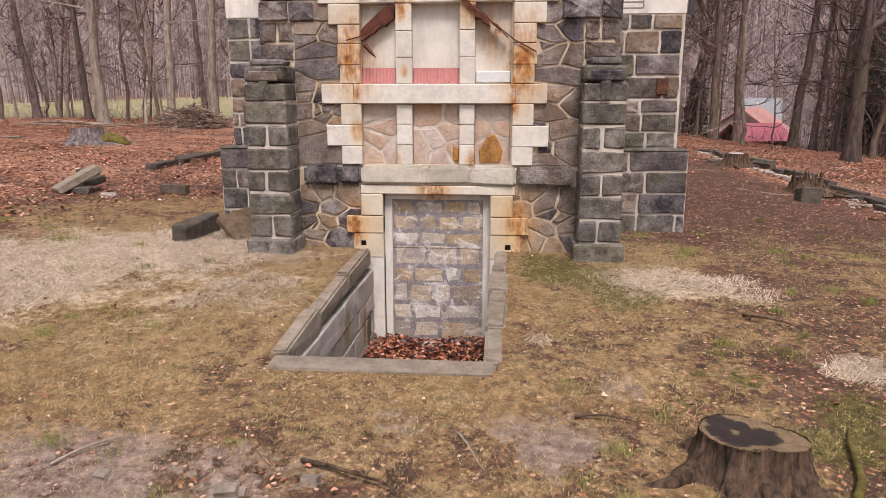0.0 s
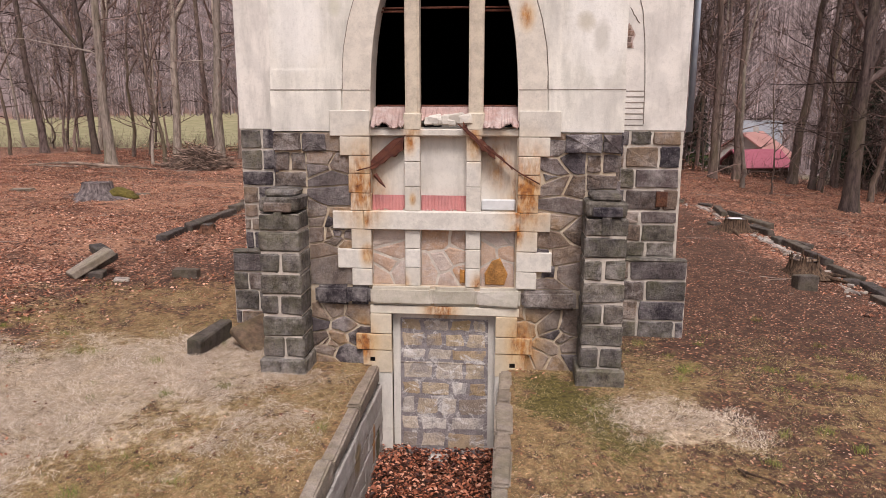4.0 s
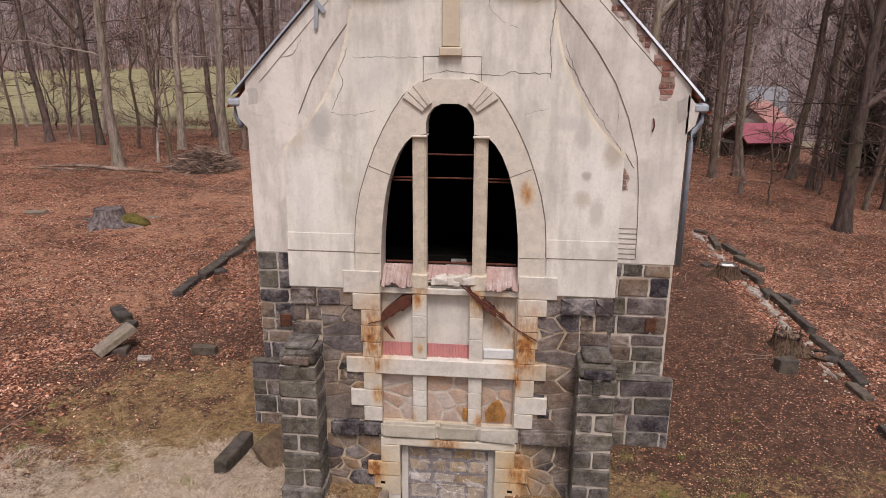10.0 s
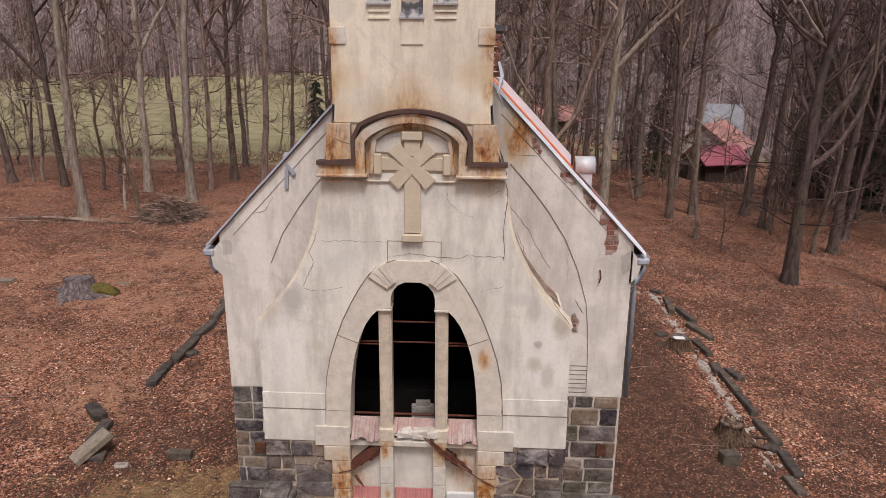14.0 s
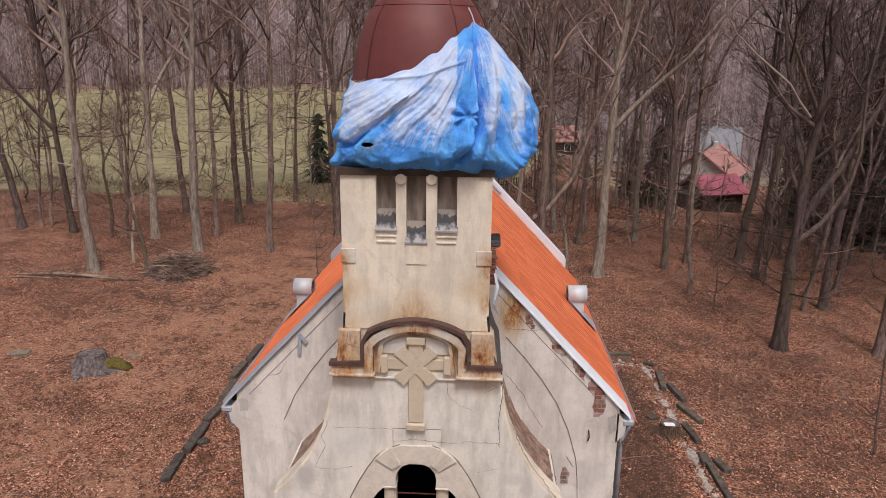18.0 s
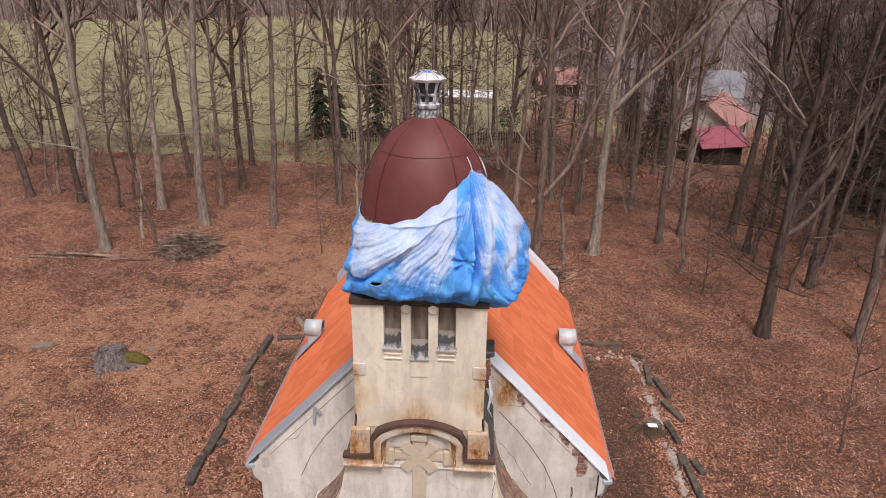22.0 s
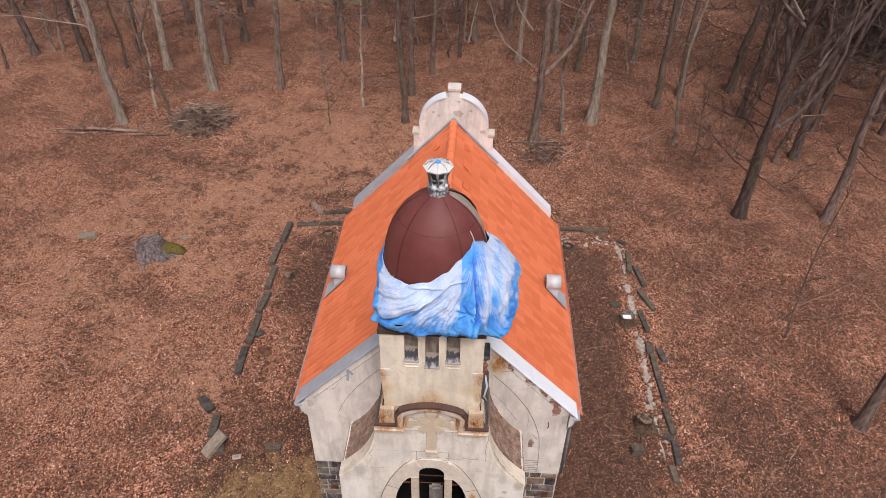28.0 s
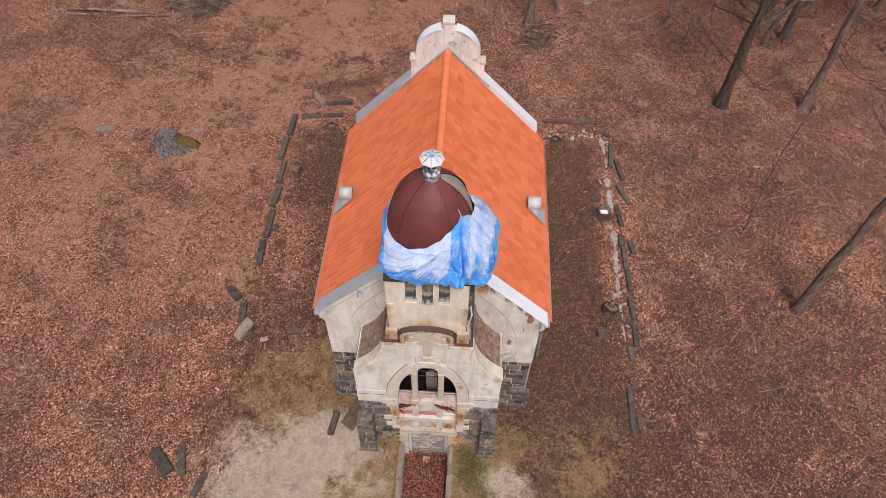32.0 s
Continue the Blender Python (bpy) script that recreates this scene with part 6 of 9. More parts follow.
NA, NV = 520, 140
VALLEY = [(0.72, 11.42), (0.74, 11.10), (0.77, 10.85), (0.81, 10.57), (0.77, 10.20), (0.66, 9.90), (0.56, 9.72)]
POUCH = [(-1.02, 9.95), (-0.80, 9.93), (-0.58, 10.12), (-0.30, 10.36)]
HEMLINE = [(-0.40, 10.75), (0.10, 10.80), (0.58, 10.97)]
vs, fs, wear_shade = [], [], []
for j in range(NV + 1):
    v = j / NV
    for i in range(NA):
        a = 2 * math.pi * i / NA
        deg = math.degrees(a)
        ca, sa = math.cos(a), math.sin(a)
        top = tarp_top(deg)
        low = 9.61 + 0.015 * math.sin(3 * a + 0.5) + 0.012 * math.sin(7 * a)
        z = low + (top - low) * v
        # body of the bundle: fuller on its right, square over the tower corners
        half_x = 1.55 if ca > 0 else 1.11
        half_y = 1.17 if sa < 0 else 1.20
        body = 1.0 / (abs(ca / half_x) ** 3.2 + abs(sa / half_y) ** 3.2) ** (1 / 3.2)
        near = dome_r(z) + 0.02
        if v < 0.2:
            r = body * (0.84 + 0.16 * math.sin(v / 0.2 * math.pi / 2))
        else:
            r = near + max(0.0, body - near) * math.cos((v - 0.2) / 0.8 * math.pi / 2) ** (0.9 if ca > 0 else 0.75)
        fx, front_side = DCX + ca * r, min(1.0, max(0.0, 0.45 - sa))
        # folds run towards the tie at the highest point
        px, pz = fx - 0.72, z - 11.42
        if sa > 0:
            px = math.copysign(abs(px) + sa, px if abs(px) > 1e-6 else 1)
        ang = math.atan2(px, -pz + 0.05)
        rad = math.hypot(px, pz)
        warp = noise.noise(Vector((px * 1.1, pz * 1.1, 3.0)))
        phase = ang * 9.0 + 1.1 * warp
        ease = min(1.0, rad * 0.9) * (1 - 0.7 * v ** 3)
        fold = (0.5 - abs(math.sin(phase)) ** 0.6) * 0.060 * ease + 0.022 * ease * math.sin(phase * 2.7 + 1.0 + 2 * warp)
        fine = (0.020 * abs(math.sin(phase * 3.1 + 2 * warp)) + 0.013 * abs(math.sin(phase * 6.1 + 4 * warp))) * ease
        p = Vector((ca * 2.1, sa * 2.1, z * 1.5))
        crumple = 0.04 * noise.noise(p * 1.3) + 0.026 * noise.noise(p * 3.4) + 0.020 * (0.5 - abs(noise.noise(p * 5.5))) + 0.014 * (0.5 - abs(noise.noise(p * 11)))
        dv, tv = off_line(fx, z, VALLEY)
        dp, tp = off_line(fx, z, POUCH)
        dh, th_ = off_line(fx, z, HEMLINE)
        deep = min(1.0, 0.25 + tv * 1.6)
        shape = deep * (-0.17 * bell(dv, 0.035) + 0.085 * bell(dv - 0.11 if dv > 0 else 9, 0.085) + 0.07 * bell(dv + 0.14 if dv < 0 else 9, 0.10))
        shape += -0.10 * bell(dp, 0.035) * max(0.0, 1 - tp ** 2) + 0.085 * bell(dp - 0.17 if dp > 0 else 9, 0.15) + 0.028 * bell(dh, 0.022) * (0 < th_ < 1)
        sx, sz = fx - 0.645, z - 10.32
        sr = math.hypot(sx, sz)
        shape += -0.07 * bell(sr, 0.045) + 0.035 * math.cos(7 * math.atan2(sz, sx) + 0.6) * bell(sr - 0.12, 0.09)
        shape += 0.12 * bell(fx - 0.62, 0.12) * bell(z - 9.98, 0.13)
        hem = 0.07 * bell(v - 0.09, 0.05) * (0.2 + 1.6 * max(0, noise.noise(Vector((ca * 3, sa * 3, 4))))) + 0.03 * bell(v - 0.05, 0.035) * math.sin(a * 17 + 5 * warp)
        lump = 0.10 * bell(deg - 212, 9) * bell(v - 0.12, 0.10) + 0.12 * bell(deg - 322, 9) * bell(v - 0.08, 0.08)
        lump += 0.05 * math.sin(a * 31) * bell(deg - 206, 14) * (1 - v) + 0.022 * math.sin(a * 44 + 3 * warp) * bell(deg - 335, 26) * (1 - v)
        r += fold + fine + crumple * (1 - 0.8 * v ** 3) + front_side * shape * min(1, v * 7) + hem + lump
        r = max(r, near)
        z2 = z - 0.07 * bell(deg - 212, 10) * (1 - v) - 0.10 * bell(deg - 322, 9) * (1 - v)
        vs.append((DCX + ca * r, DCY + sa * r, z2))
        streak = noise.noise(Vector((ang * 10 + warp, rad * 1.3, 9.0))) * 0.4 + noise.noise(Vector((ang * 32, rad * 2.0, 2.0))) * 0.55
        # bluer in folds, valley and pouch crease: their shade is put into the colour
        w = 0.47 + 1.1 * (fold + crumple * 0.6) + 0.16 * streak
        w += 0.24 * bell(v - 0.85, 0.25) * (fx < 0.5) + 0.22 * bell(fx + 0.55, 0.35) * bell(z - 10.35, 0.22) + 0.20 * bell(fx - 0.28, 0.20) * bell(z - 10.35, 0.24)
        w -= 0.36 * bell(fx - 0.63, 0.10) * bell(z - 10.55, 0.22) + 0.55 * bell(fx - 0.62, 0.14) * bell(z - 10.05, 0.18) + 0.40 * bell(fx - 0.60, 0.08) * bell(z - 11.25, 0.10) + 0.30 * bell(dv, 0.022)
        w -= 0.60 * bell(v, 0.13) + 0.20 * bell(v - 0.18, 0.12) * (0.5 + streak) + 0.75 * (1 if fx < -1.04 else bell(fx + 1.04, 0.07)) + 0.25 * bell(dp + 0.05, 0.06)
        w += (0.13 * math.sin((fx - 0.88) * 17 + 2 * warp) + 0.12 * bell(v - 0.75, 0.4)) * min(1.0, max(0.0, (fx - 0.78) * 8))
        wear_shade.append((w, ang + 4.0, rad, 1))
hole_a, hole_j = int(NA * 241 / 360), int(NV * 0.30)
for j in range(NV):
    for i in range(NA):
        if ((i - hole_a) / 4.6) ** 2 + ((j - hole_j) / 3.4) ** 2 < 1:
            continue
        i1 = (i + 1) % NA
        fs.append((j * NA + i, j * NA + i1, (j + 1) * NA + i1, (j + 1) * NA + i))
tarp = raw("tarpaulin", vs, fs, TARP, None, True)
layer = tarp.data.color_attributes.new("wear_shade", "FLOAT_COLOR", "POINT")
layer.data.foreach_set("color", np.array(wear_shade).ravel())
mod = tarp.modifiers.new("thickness", "SOLIDIFY")
mod.thickness, mod.offset = 0.008, -1
tarp.location.x = 0.02
tagged(tarp, "crumpled sun-bleached blue tarpaulin wrapped round the dome", "tarpaulin")
ROPE = plain("white_cord", (0.6, 0.6, 0.6), (0.7, 0.7, 0.7), 30, 0.9)
pa = radians(322)
part("tie_cord", tube([dome_pt(pa, dome_r(z) + 0.03, z) for z in (11.40, 11.52, 11.62)], 0.008, 4), ROPE, tarp)
r = random.Random(4)
bm = bmesh.new()
for k in range(160):
    deg = r.choice((r.uniform(325, 358), r.uniform(318, 330), r.uniform(205, 225), r.uniform(335, 352)))
    a = radians(deg)
    z = tarp_top(deg) - r.uniform(-0.01, 0.30) * (deg > 318)
    q = Vector(dome_pt(a, dome_r(z) + 0.03 + 0.25 * (tarp_top(deg) - z), z))
    tube([q, q + Vector((r.uniform(-0.03, 0.05), r.uniform(-0.04, 0.02), r.uniform(-0.05, 0.04)))], 0.0025, 3, bm, False)
tagged(part("frayed_edge", bm, ROPE, tarp, "frayed white threads along the torn edge"), kind="stuff")

# ---- trench to the crypt door ----
trench = thing("crypt_trench", "sunken stone-lined pit before the walled-up door, leaf-filled", "pit", (0, 0, 0))
kz = lambda x, y: gz(x, y) + 0.012
kerbs = [(-0.90, 0.82, -3.68, -3.42, 0.0)]
kr = random.Random(41)
for x0, x1, y0, y1, step in ((-0.945, -0.795, -3.415, -0.13, 1.0), (0.725, 0.90, -3.415, -0.05, 0.5)):
    y = y0
    while y < y1 - 0.1:
        l = min(step * kr.uniform(0.6, 1.5), y1 - y)
        kerbs.append((x0 + kr.uniform(-0.01, 0.01), x1 + kr.uniform(-0.012, 0.012), y + 0.006, y + l - 0.006, kr.uniform(-0.012, 0.018)))
        y += l
for x0, x1, y0, y1, up in kerbs:
    bm = block(x0, x1, y0, y1, -0.19, 0.01 + up, 0.022, 0.014, 2)
    for v in bm.verts:
        v.co.z += kz((x0 + x1) / 2, v.co.y)
    part("kerb", bm, KERB, trench, "worn grey-brown kerbstone")
wall_l = part("pit_wall", block(-1.0, -0.80, -3.42, 0.0, -1.5, -0.26, 0), PITBED, trench)
wall_r = part("pit_wall", block(0.74, 0.93, -3.42, 0.0, -1.5, -0.26, 0), PITBED, trench)
part("pit_wall", block(-0.80, 0.74, -3.66, -3.44, -1.5, -0.3, 0), TRENCH, trench)
part("pit_floor", block(-0.80, 0.74, -3.45, 0.05, -1.5, -1.27, 0), GROUND, trench)
part("pit_stone", block(-0.16, 0.10, -0.30, -0.10, -1.28, -1.17, 0.03, 0.02), TRENCH, trench)

# ---- stumps, slabs and stones on the ground ----


def stump(name, at, radius, height, label, roots=5, seed=1, hollow=True, top_mat=None, ragged_top=0.0, bark_mat=None, foot=0.25):
    r = random.Random(seed)
    n, rings = 150, 12
    th = thing(name, label, "stump", (at[0], at[1], gz(*at) - 0.02), turn=r.uniform(0, 360))
    lobes = [(r.uniform(0, 6.28), r.uniform(0.5, 1.0)) for _ in range(roots)]
    bm = bmesh.new()
    rows = []
    for j in range(rings):
        v = j / (rings - 1)
        row = []
        for k in range(n):
            a = 2 * math.pi * k / n
            flare = sum(s * max(0, math.cos(a - q)) ** 9 for q, s in lobes) * (1 - v) ** 2.2
            rad = radius * (1.0 + foot * (1 - v) ** 2 + 0.75 * flare + 0.07 * math.sin(3 * a + seed) + 0.035 * noise.noise(Vector((a * 6, v * 2, seed))))
            ridge = abs(math.sin(a * 17 + 3.0 * noise.noise(Vector((math.cos(a) * 2, math.sin(a) * 2, v * 0.8 + seed)))))
            rad *= 1 - 0.13 * (1 - ridge) ** 1.5 + 0.03 * noise.noise(Vector((math.cos(a) * 9, math.sin(a) * 9, v * 3 + seed)))
            z = height * v + (r.uniform(-1, 1) * ragged_top if j == rings - 1 else 0)
            row.append(bm.verts.new((rad * math.cos(a), rad * math.sin(a), z)))
        rows.append(row)
    for q, s in zip(rows, rows[1:]):
        for k in range(n):
            bm.faces.new((q[k], q[(k + 1) % n], s[(k + 1) % n], s[k]))
    part("stump_bark", bm, bark_mat or STUMPBARK, th, smooth=True)
    bm = bmesh.new()
    prev = None
    for f in (0.95, 0.8, 0.55, 0.3, 0.12):
        row = []
        for k in range(n):
            a = 2 * math.pi * k / n
            rad = radius * (1.0 + 0.07 * math.sin(3 * a + seed)) * f
            dip = 0.0 if not hollow else -0.05 * math.exp(-((f - 0.35) / 0.3) ** 2) * (0.6 + 0.4 * math.sin(2 * a + seed))
            row.append(bm.verts.new((rad * math.cos(a), rad * math.sin(a), height - 0.012 + dip + 0.012 * noise.noise(Vector((math.cos(a) * 3 * f, math.sin(a) * 3 * f, seed))))))
        if prev:
            for k in range(n):
                bm.faces.new((prev[k], prev[(k + 1) % n], row[(k + 1) % n], row[k]))
        prev = row
    bm.faces.new(prev)
    part("stump_top", bm, top_mat or STUMPTOP, th, "sawn weathered face", True)
    for q, s in lobes:
        l = radius * (0.9 + 1.1 * s)
        pts = [(radius * 0.8 * math.cos(q), radius * 0.8 * math.sin(q), height * 0.28), (radius * 1.3 * math.cos(q + 0.1), radius * 1.3 * math.sin(q + 0.1), height * 0.16), ((radius + l) * math.cos(q + 0.25), (radius + l) * math.sin(q + 0.25), 0.0), ((radius + l * 1.3) * math.cos(q + 0.3), (radius + l * 1.3) * math.sin(q + 0.3), -0.06)]
        part("root", tube(pts, [radius * 0.26, radius * 0.2, radius * 0.1, radius * 0.04], 7), bark_mat or STUMPBARK, th, smooth=True)
    return th


def twin_stump(at, height, lobes, roots):
    """A low sawn stump of two grown-together stems: lobes are x, y, radius; roots are bearing, reach, width."""
    th = thing("tree_stump", "large low sawn twin stump with fluted bark and dark wet top", "stump", (at[0], at[1], gz(*at) - 0.03))
    n, rings = 260, 16

    def reach(a):
        total = 0.0
        for x, y, rad in lobes:
            b = x * math.cos(a) + y * math.sin(a)
            d = b * b - x * x - y * y + rad * rad
            total += max(0.0, b + math.sqrt(d)) ** 9 if d > 0 else 0.0
        return total ** (1 / 9)

    bm = bmesh.new()
    rows = []
    for j in range(rings):
        v = j / (rings - 1)
        row = []
        for k in range(n):
            a = 2 * math.pi * k / n
            c, d = math.cos(a), math.sin(a)
            rad = reach(a) * (1 + 0.20 * (1 - v) ** 1.7)
            rad += sum(l * math.exp(-((a - radians(q) + math.pi) % (2 * math.pi) - math.pi) ** 2 / w ** 2) * (1 - v) ** 2.4 for q, l, w in roots)
            flute = abs(math.sin(a * 11 + 2.6 * noise.noise(Vector((c * 1.7, d * 1.7, 0.3 * v)))))
            crack = abs(noise.noise(Vector((c * 15, d * 15, v * 0.9 + 4))))
            rad -= (0.010 + 0.018 * (1 - v)) * (1 - flute) ** 2 + 0.014 * math.exp(-(crack / 0.10) ** 2)
            rad += 0.010 * noise.noise(Vector((c * 8, d * 8, v * 3)))
            edge = 0.010 * noise.noise(Vector((c * 5, d * 5, 2.0)))
            row.append(bm.verts.new((rad * c, rad * d, (height + edge) * v)))
        rows.append(row)
    for q, s in zip(rows, rows[1:]):
        for k in range(n):
            bm.faces.new((q[k], q[(k + 1) % n], s[(k + 1) % n], s[k]))
    part("stump_bark", bm, STUMPBARK, th, smooth=True)
    bm = bmesh.new()
    prev = None
    for f in (0.99, 0.95, 0.8, 0.6, 0.4, 0.2, 0.05):
        row = []
        for k in range(n):
            a = 2 * math.pi * k / n
            x, y = reach(a) * f * math.cos(a), reach(a) * f * math.sin(a)
            row.append(bm.verts.new((x, y, height - 0.006 - 0.02 * (f < 0.97) * (1 - f) + 0.012 * noise.noise(Vector((x * 9, y * 9, 1.0))))))
        if prev:
            for k in range(n):
                bm.faces.new((prev[k], prev[(k + 1) % n], row[(k + 1) % n], row[k]))
        prev = row
    bm.faces.new(prev)
    part("stump_top", bm, WETTOP, th, "sawn brown face with a black wet stain", True)
    for q, l, w in roots:
        a = radians(q)
        R = reach(a)
        pts = [(d * math.cos(a + e), d * math.sin(a + e), z) for d, e, z in ((R * 0.8, 0, 0.06), (R + l * 0.55, 0.04, 0.045), (R + l * 1.1, 0.12, 0.02), (R + l * 1.8, 0.05, -0.01), (R + l * 2.4, 0.15, -0.06))]
        part("root", tube(pts, [0.075 * w / 0.3, 0.062 * w / 0.3, 0.042, 0.024, 0.01], 9), STUMPBARK, th, smooth=True)
    return th


twin_stump((2.28, -4.65), 0.245, ((-0.045, 0.015, 0.225), (0.155, -0.06, 0.15)), ((197, 0.22, 0.26), (238, 0.16, 0.24), (272, 0.20, 0.28), (312, 0.14, 0.25), (5, 0.07, 0.3), (96, 0.14, 0.22), (140, 0.09, 0.3)))
left_stump = stump("tree_stump", (-12.55, 12.95), 0.46, 0.52, "broad grey stump with a moss-covered root", 4, 5, foot=0.55, top_mat=STUMPGREY, ragged_top=0.03, bark_mat=STUMPGREY)
bm = bmesh.new()
bmesh.ops.create_icosphere(bm, subdivisions=3, radius=1.0)
for v in bm.verts:
    v.co = Vector((v.co.x * 0.52, v.co.y * 0.30, v.co.z * 0.22)) * (1 + 0.35 * noise.noise(v.co * 2.5) + 0.15 * noise.noise(v.co * 7))
    v.co += Vector((0.85, 0.10, 0.14 - 0.25 * max(0, v.co.x)))
part("mossy_root", bm, MOSS, left_stump, "yellow-green mossy root", True)
left_stump.rotation_euler.z = radians(-8)
stump("tree_stump", (6.76, 10.35), 0.28, 0.36, "small stump sawn pale beside the wall line", 5, 8, False, STUMPGREY)
paper = part("paper_sheet", block(-0.16, 0.14, -0.10, 0.10, 0, 0.012, 0.004), PAPER)
paper.location = (6.72, 10.22, gz(6.72, 10.3) + 0.35)
tagged(paper, "white sheet lying on the sawn stump", "paper")
stump("tree_stump", (6.62, 5.55), 0.27, 0.34, "dark rotten stump by the wall line", 5, 21, ragged_top=0.12)
stump("tree_stump", (-6.55, 11.75), 0.20, 0.20, "small dark root stump", 6, 31, ragged_top=0.06)
stump("tree_stump", (4.9, 14.6), 0.22, 0.16, "low rotten stump behind the chapel", 5, 41, ragged_top=0.05)
stump("tree_stump", (-5.5, 14.7), 0.20, 0.16, "low rotten stump behind the chapel", 5, 43, ragged_top=0.05)
stump("tree_stump", (-6.55, 7.78), 0.17, 0.17, "rotten red-brown root stump beside the grave kerb", 7, 44, ragged_top=0.09, bark_mat=ROTWOOD, top_mat=ROTWOOD)


def slab_stone(name, at, size, turn, label, tilt=0.0, roll=0.0, mat=None, group="", category="stone", lift=0.0):
    """A loose slab: size is length, width, height; turn is about the upright axis."""
    l, w, h = size
    ob = part(name, block(-l / 2, l / 2, -w / 2, w / 2, 0, h, h * 0.38 if name == "field_stone" else min(0.02, h * 0.2), min(0.018, h * 0.12), 2 if name == "field_stone" else 1), mat or SLAB)
    ob.matrix_basis = pose(at[0], at[1], gz(*at) - 0.045 + lift, tilt, roll, turn)
    return tagged(ob, label, category, group)


slab_stone("fallen_slab", (-3.24, 0.36), (0.80, 0.22, 0.27), 80, "dark mossy kerb slab lying askew in straw", 4, -4, lift=0.03)
slab_stone("leaning_slab", (-2.52, 0.72), (1.05, 0.60, 0.11), 62, "brown slab leaning against the chapel wall", 38, -8, BROWN_SLAB, lift=0.14)
slab_stone("stone_block", (-5.22, 3.80), (0.50, 0.22, 0.20), 3, "dark squared stone block with mossy side", lift=0.02)
slab_stone("tilted_slab", (-7.02, 3.72), (0.86, 0.40, 0.14), 50, "pale lichened slab propped at a tilt", 0, -26, KERB, lift=0.22)
slab_stone("stone_block", (-6.92, 3.62), (0.34, 0.26, 0.16), 12, "squat mossy block under the tilted slab")
slab_stone("lime_stone", (-6.30, 3.45), (0.26, 0.16, 0.10), 20, "small white lime-covered stone", 5, 4, LIME)
slab_stone("fallen_slab", (-6.36, 16.56), (0.98, 0.24, 0.13), -56, "pale kerb slab lying loose on leaves", mat=KERB)
slab_stone("field_stone", (-15.56, 13.5), (0.75, 0.45, 0.11), 10, "flat grey stone sunk in the litter", mat=KERB)
slab_stone("field_stone", (-11.52, 13.9), (0.50, 0.22, 0.10), 5, "small grey stone beside the mossy root", mat=KERB)
slab_stone("fallen_slab", (-8.68, -1.30), (1.05, 0.40, 0.14), -46, "dark mossy slab in leaves", 6)
slab_stone("fallen_slab", (-8.02, -1.22), (1.08, 0.26, 0.16), -74, "dark mossy kerb slab in leaves")
slab_stone("fallen_slab", (-7.25, -1.95), (0.85, 0.20, 0.13), 75, "dark kerb slab in leaves")
r = random.Random(17)
LEFT_KERBS = ((-7.27, 15.30, -7.29, 13.92), (-7.40, 13.78, -7.40, 12.40), (-7.20, 12.22, -7.20, 10.92), (-7.10, 10.75, -7.24, 9.64), (-7.17, 9.48, -7.18, 8.02), (-7.24, 7.86, -7.14, 6.64), (-8.06, 5.52, -7.56, 5.03), (-7.36, 4.93, -7.29, 4.08))
RIGHT_KERBS = ((7.41, 14.46, 7.30, 13.20), (7.57, 13.61, 7.77, 12.37), (7.49, 12.08, 7.92, 10.99), (7.35, 10.87, 7.49, 9.77), (7.41, 8.66, 7.45, 7.47), (7.45, 7.44, 7.51, 6.52), (7.45, 6.26, 7.54, 5.24), (7.54, 5.04, 7.52, 4.12), (7.25, 4.08, 7.32, 3.50), (7.30, 2.60, 7.18, 2.30), (7.05, 2.45, 7.06, 0.80), (7.30, 1.30, 7.32, 0.95))
REAR_KERBS = ((4.30, 15.85, 5.60, 15.90), (5.66, 15.92, 6.76, 15.96), (7.11, 15.34, 7.45, 15.06), (-5.98, 16.18, -4.72, 16.42), (-6.98, 15.22, -6.05, 15.34), (-6.0, 15.36, -5.04, 15.48))
for rows, label, wide in ((LEFT_KERBS, "mossy grave-plot kerb slab half sunk in leaves", 0.24), (RIGHT_KERBS, "dark kerb slab along the ruined wall", 0.19), (REAR_KERBS, "dark kerb slab behind the chapel", 0.18)):
    for x0, y0, x1, y1 in rows:
        slab_stone("kerb_slab", ((x0 + x1) / 2, (y0 + y1) / 2), (math.hypot(x1 - x0, y1 - y0), wide * r.uniform(0.9, 1.2), r.uniform(0.17, 0.25) if rows is LEFT_KERBS else r.uniform(0.13, 0.20)), math.degrees(math.atan2(y1 - y0, x1 - x0)), label, r.uniform(-7, 7), r.uniform(-2, 2), SLAB, "kerb slabs round the plot")
for at, size, turn, label in (((7.39, 8.97), (0.50, 0.26, 0.18), 88, "square dark block beside the kerb"), ((7.79, 8.72), (0.66, 0.24, 0.15), -78, "loose dark kerb slab in the leaves"), ((7.35, 5.16), (0.30, 0.24, 0.14), -20, "pale square stone between the kerbs"), ((6.23, 4.50), (0.36, 0.28, 0.30), 8, "squat mossy stone block by the stump"), ((6.44, 15.58), (0.32, 0.22, 0.12), 20, "small pale stone at the plot's corner"),
                              ((-6.90, 8.58), (0.36, 0.24, 0.16), 50, "loose dark kerb slab in the leaves"), ((6.45, 11.2), (0.30, 0.26, 0.12), 30, "small grey stone in bare soil")):
    slab_stone("kerb_slab", at, size, turn, label, r.uniform(-5, 5), group="kerb slabs round the plot")
# ruined wall line: lime and rubble
ruin = thing("ruined_wall_line", "low line of white lime rubble from a ruined wall", "rubble", (0, 0, 0))
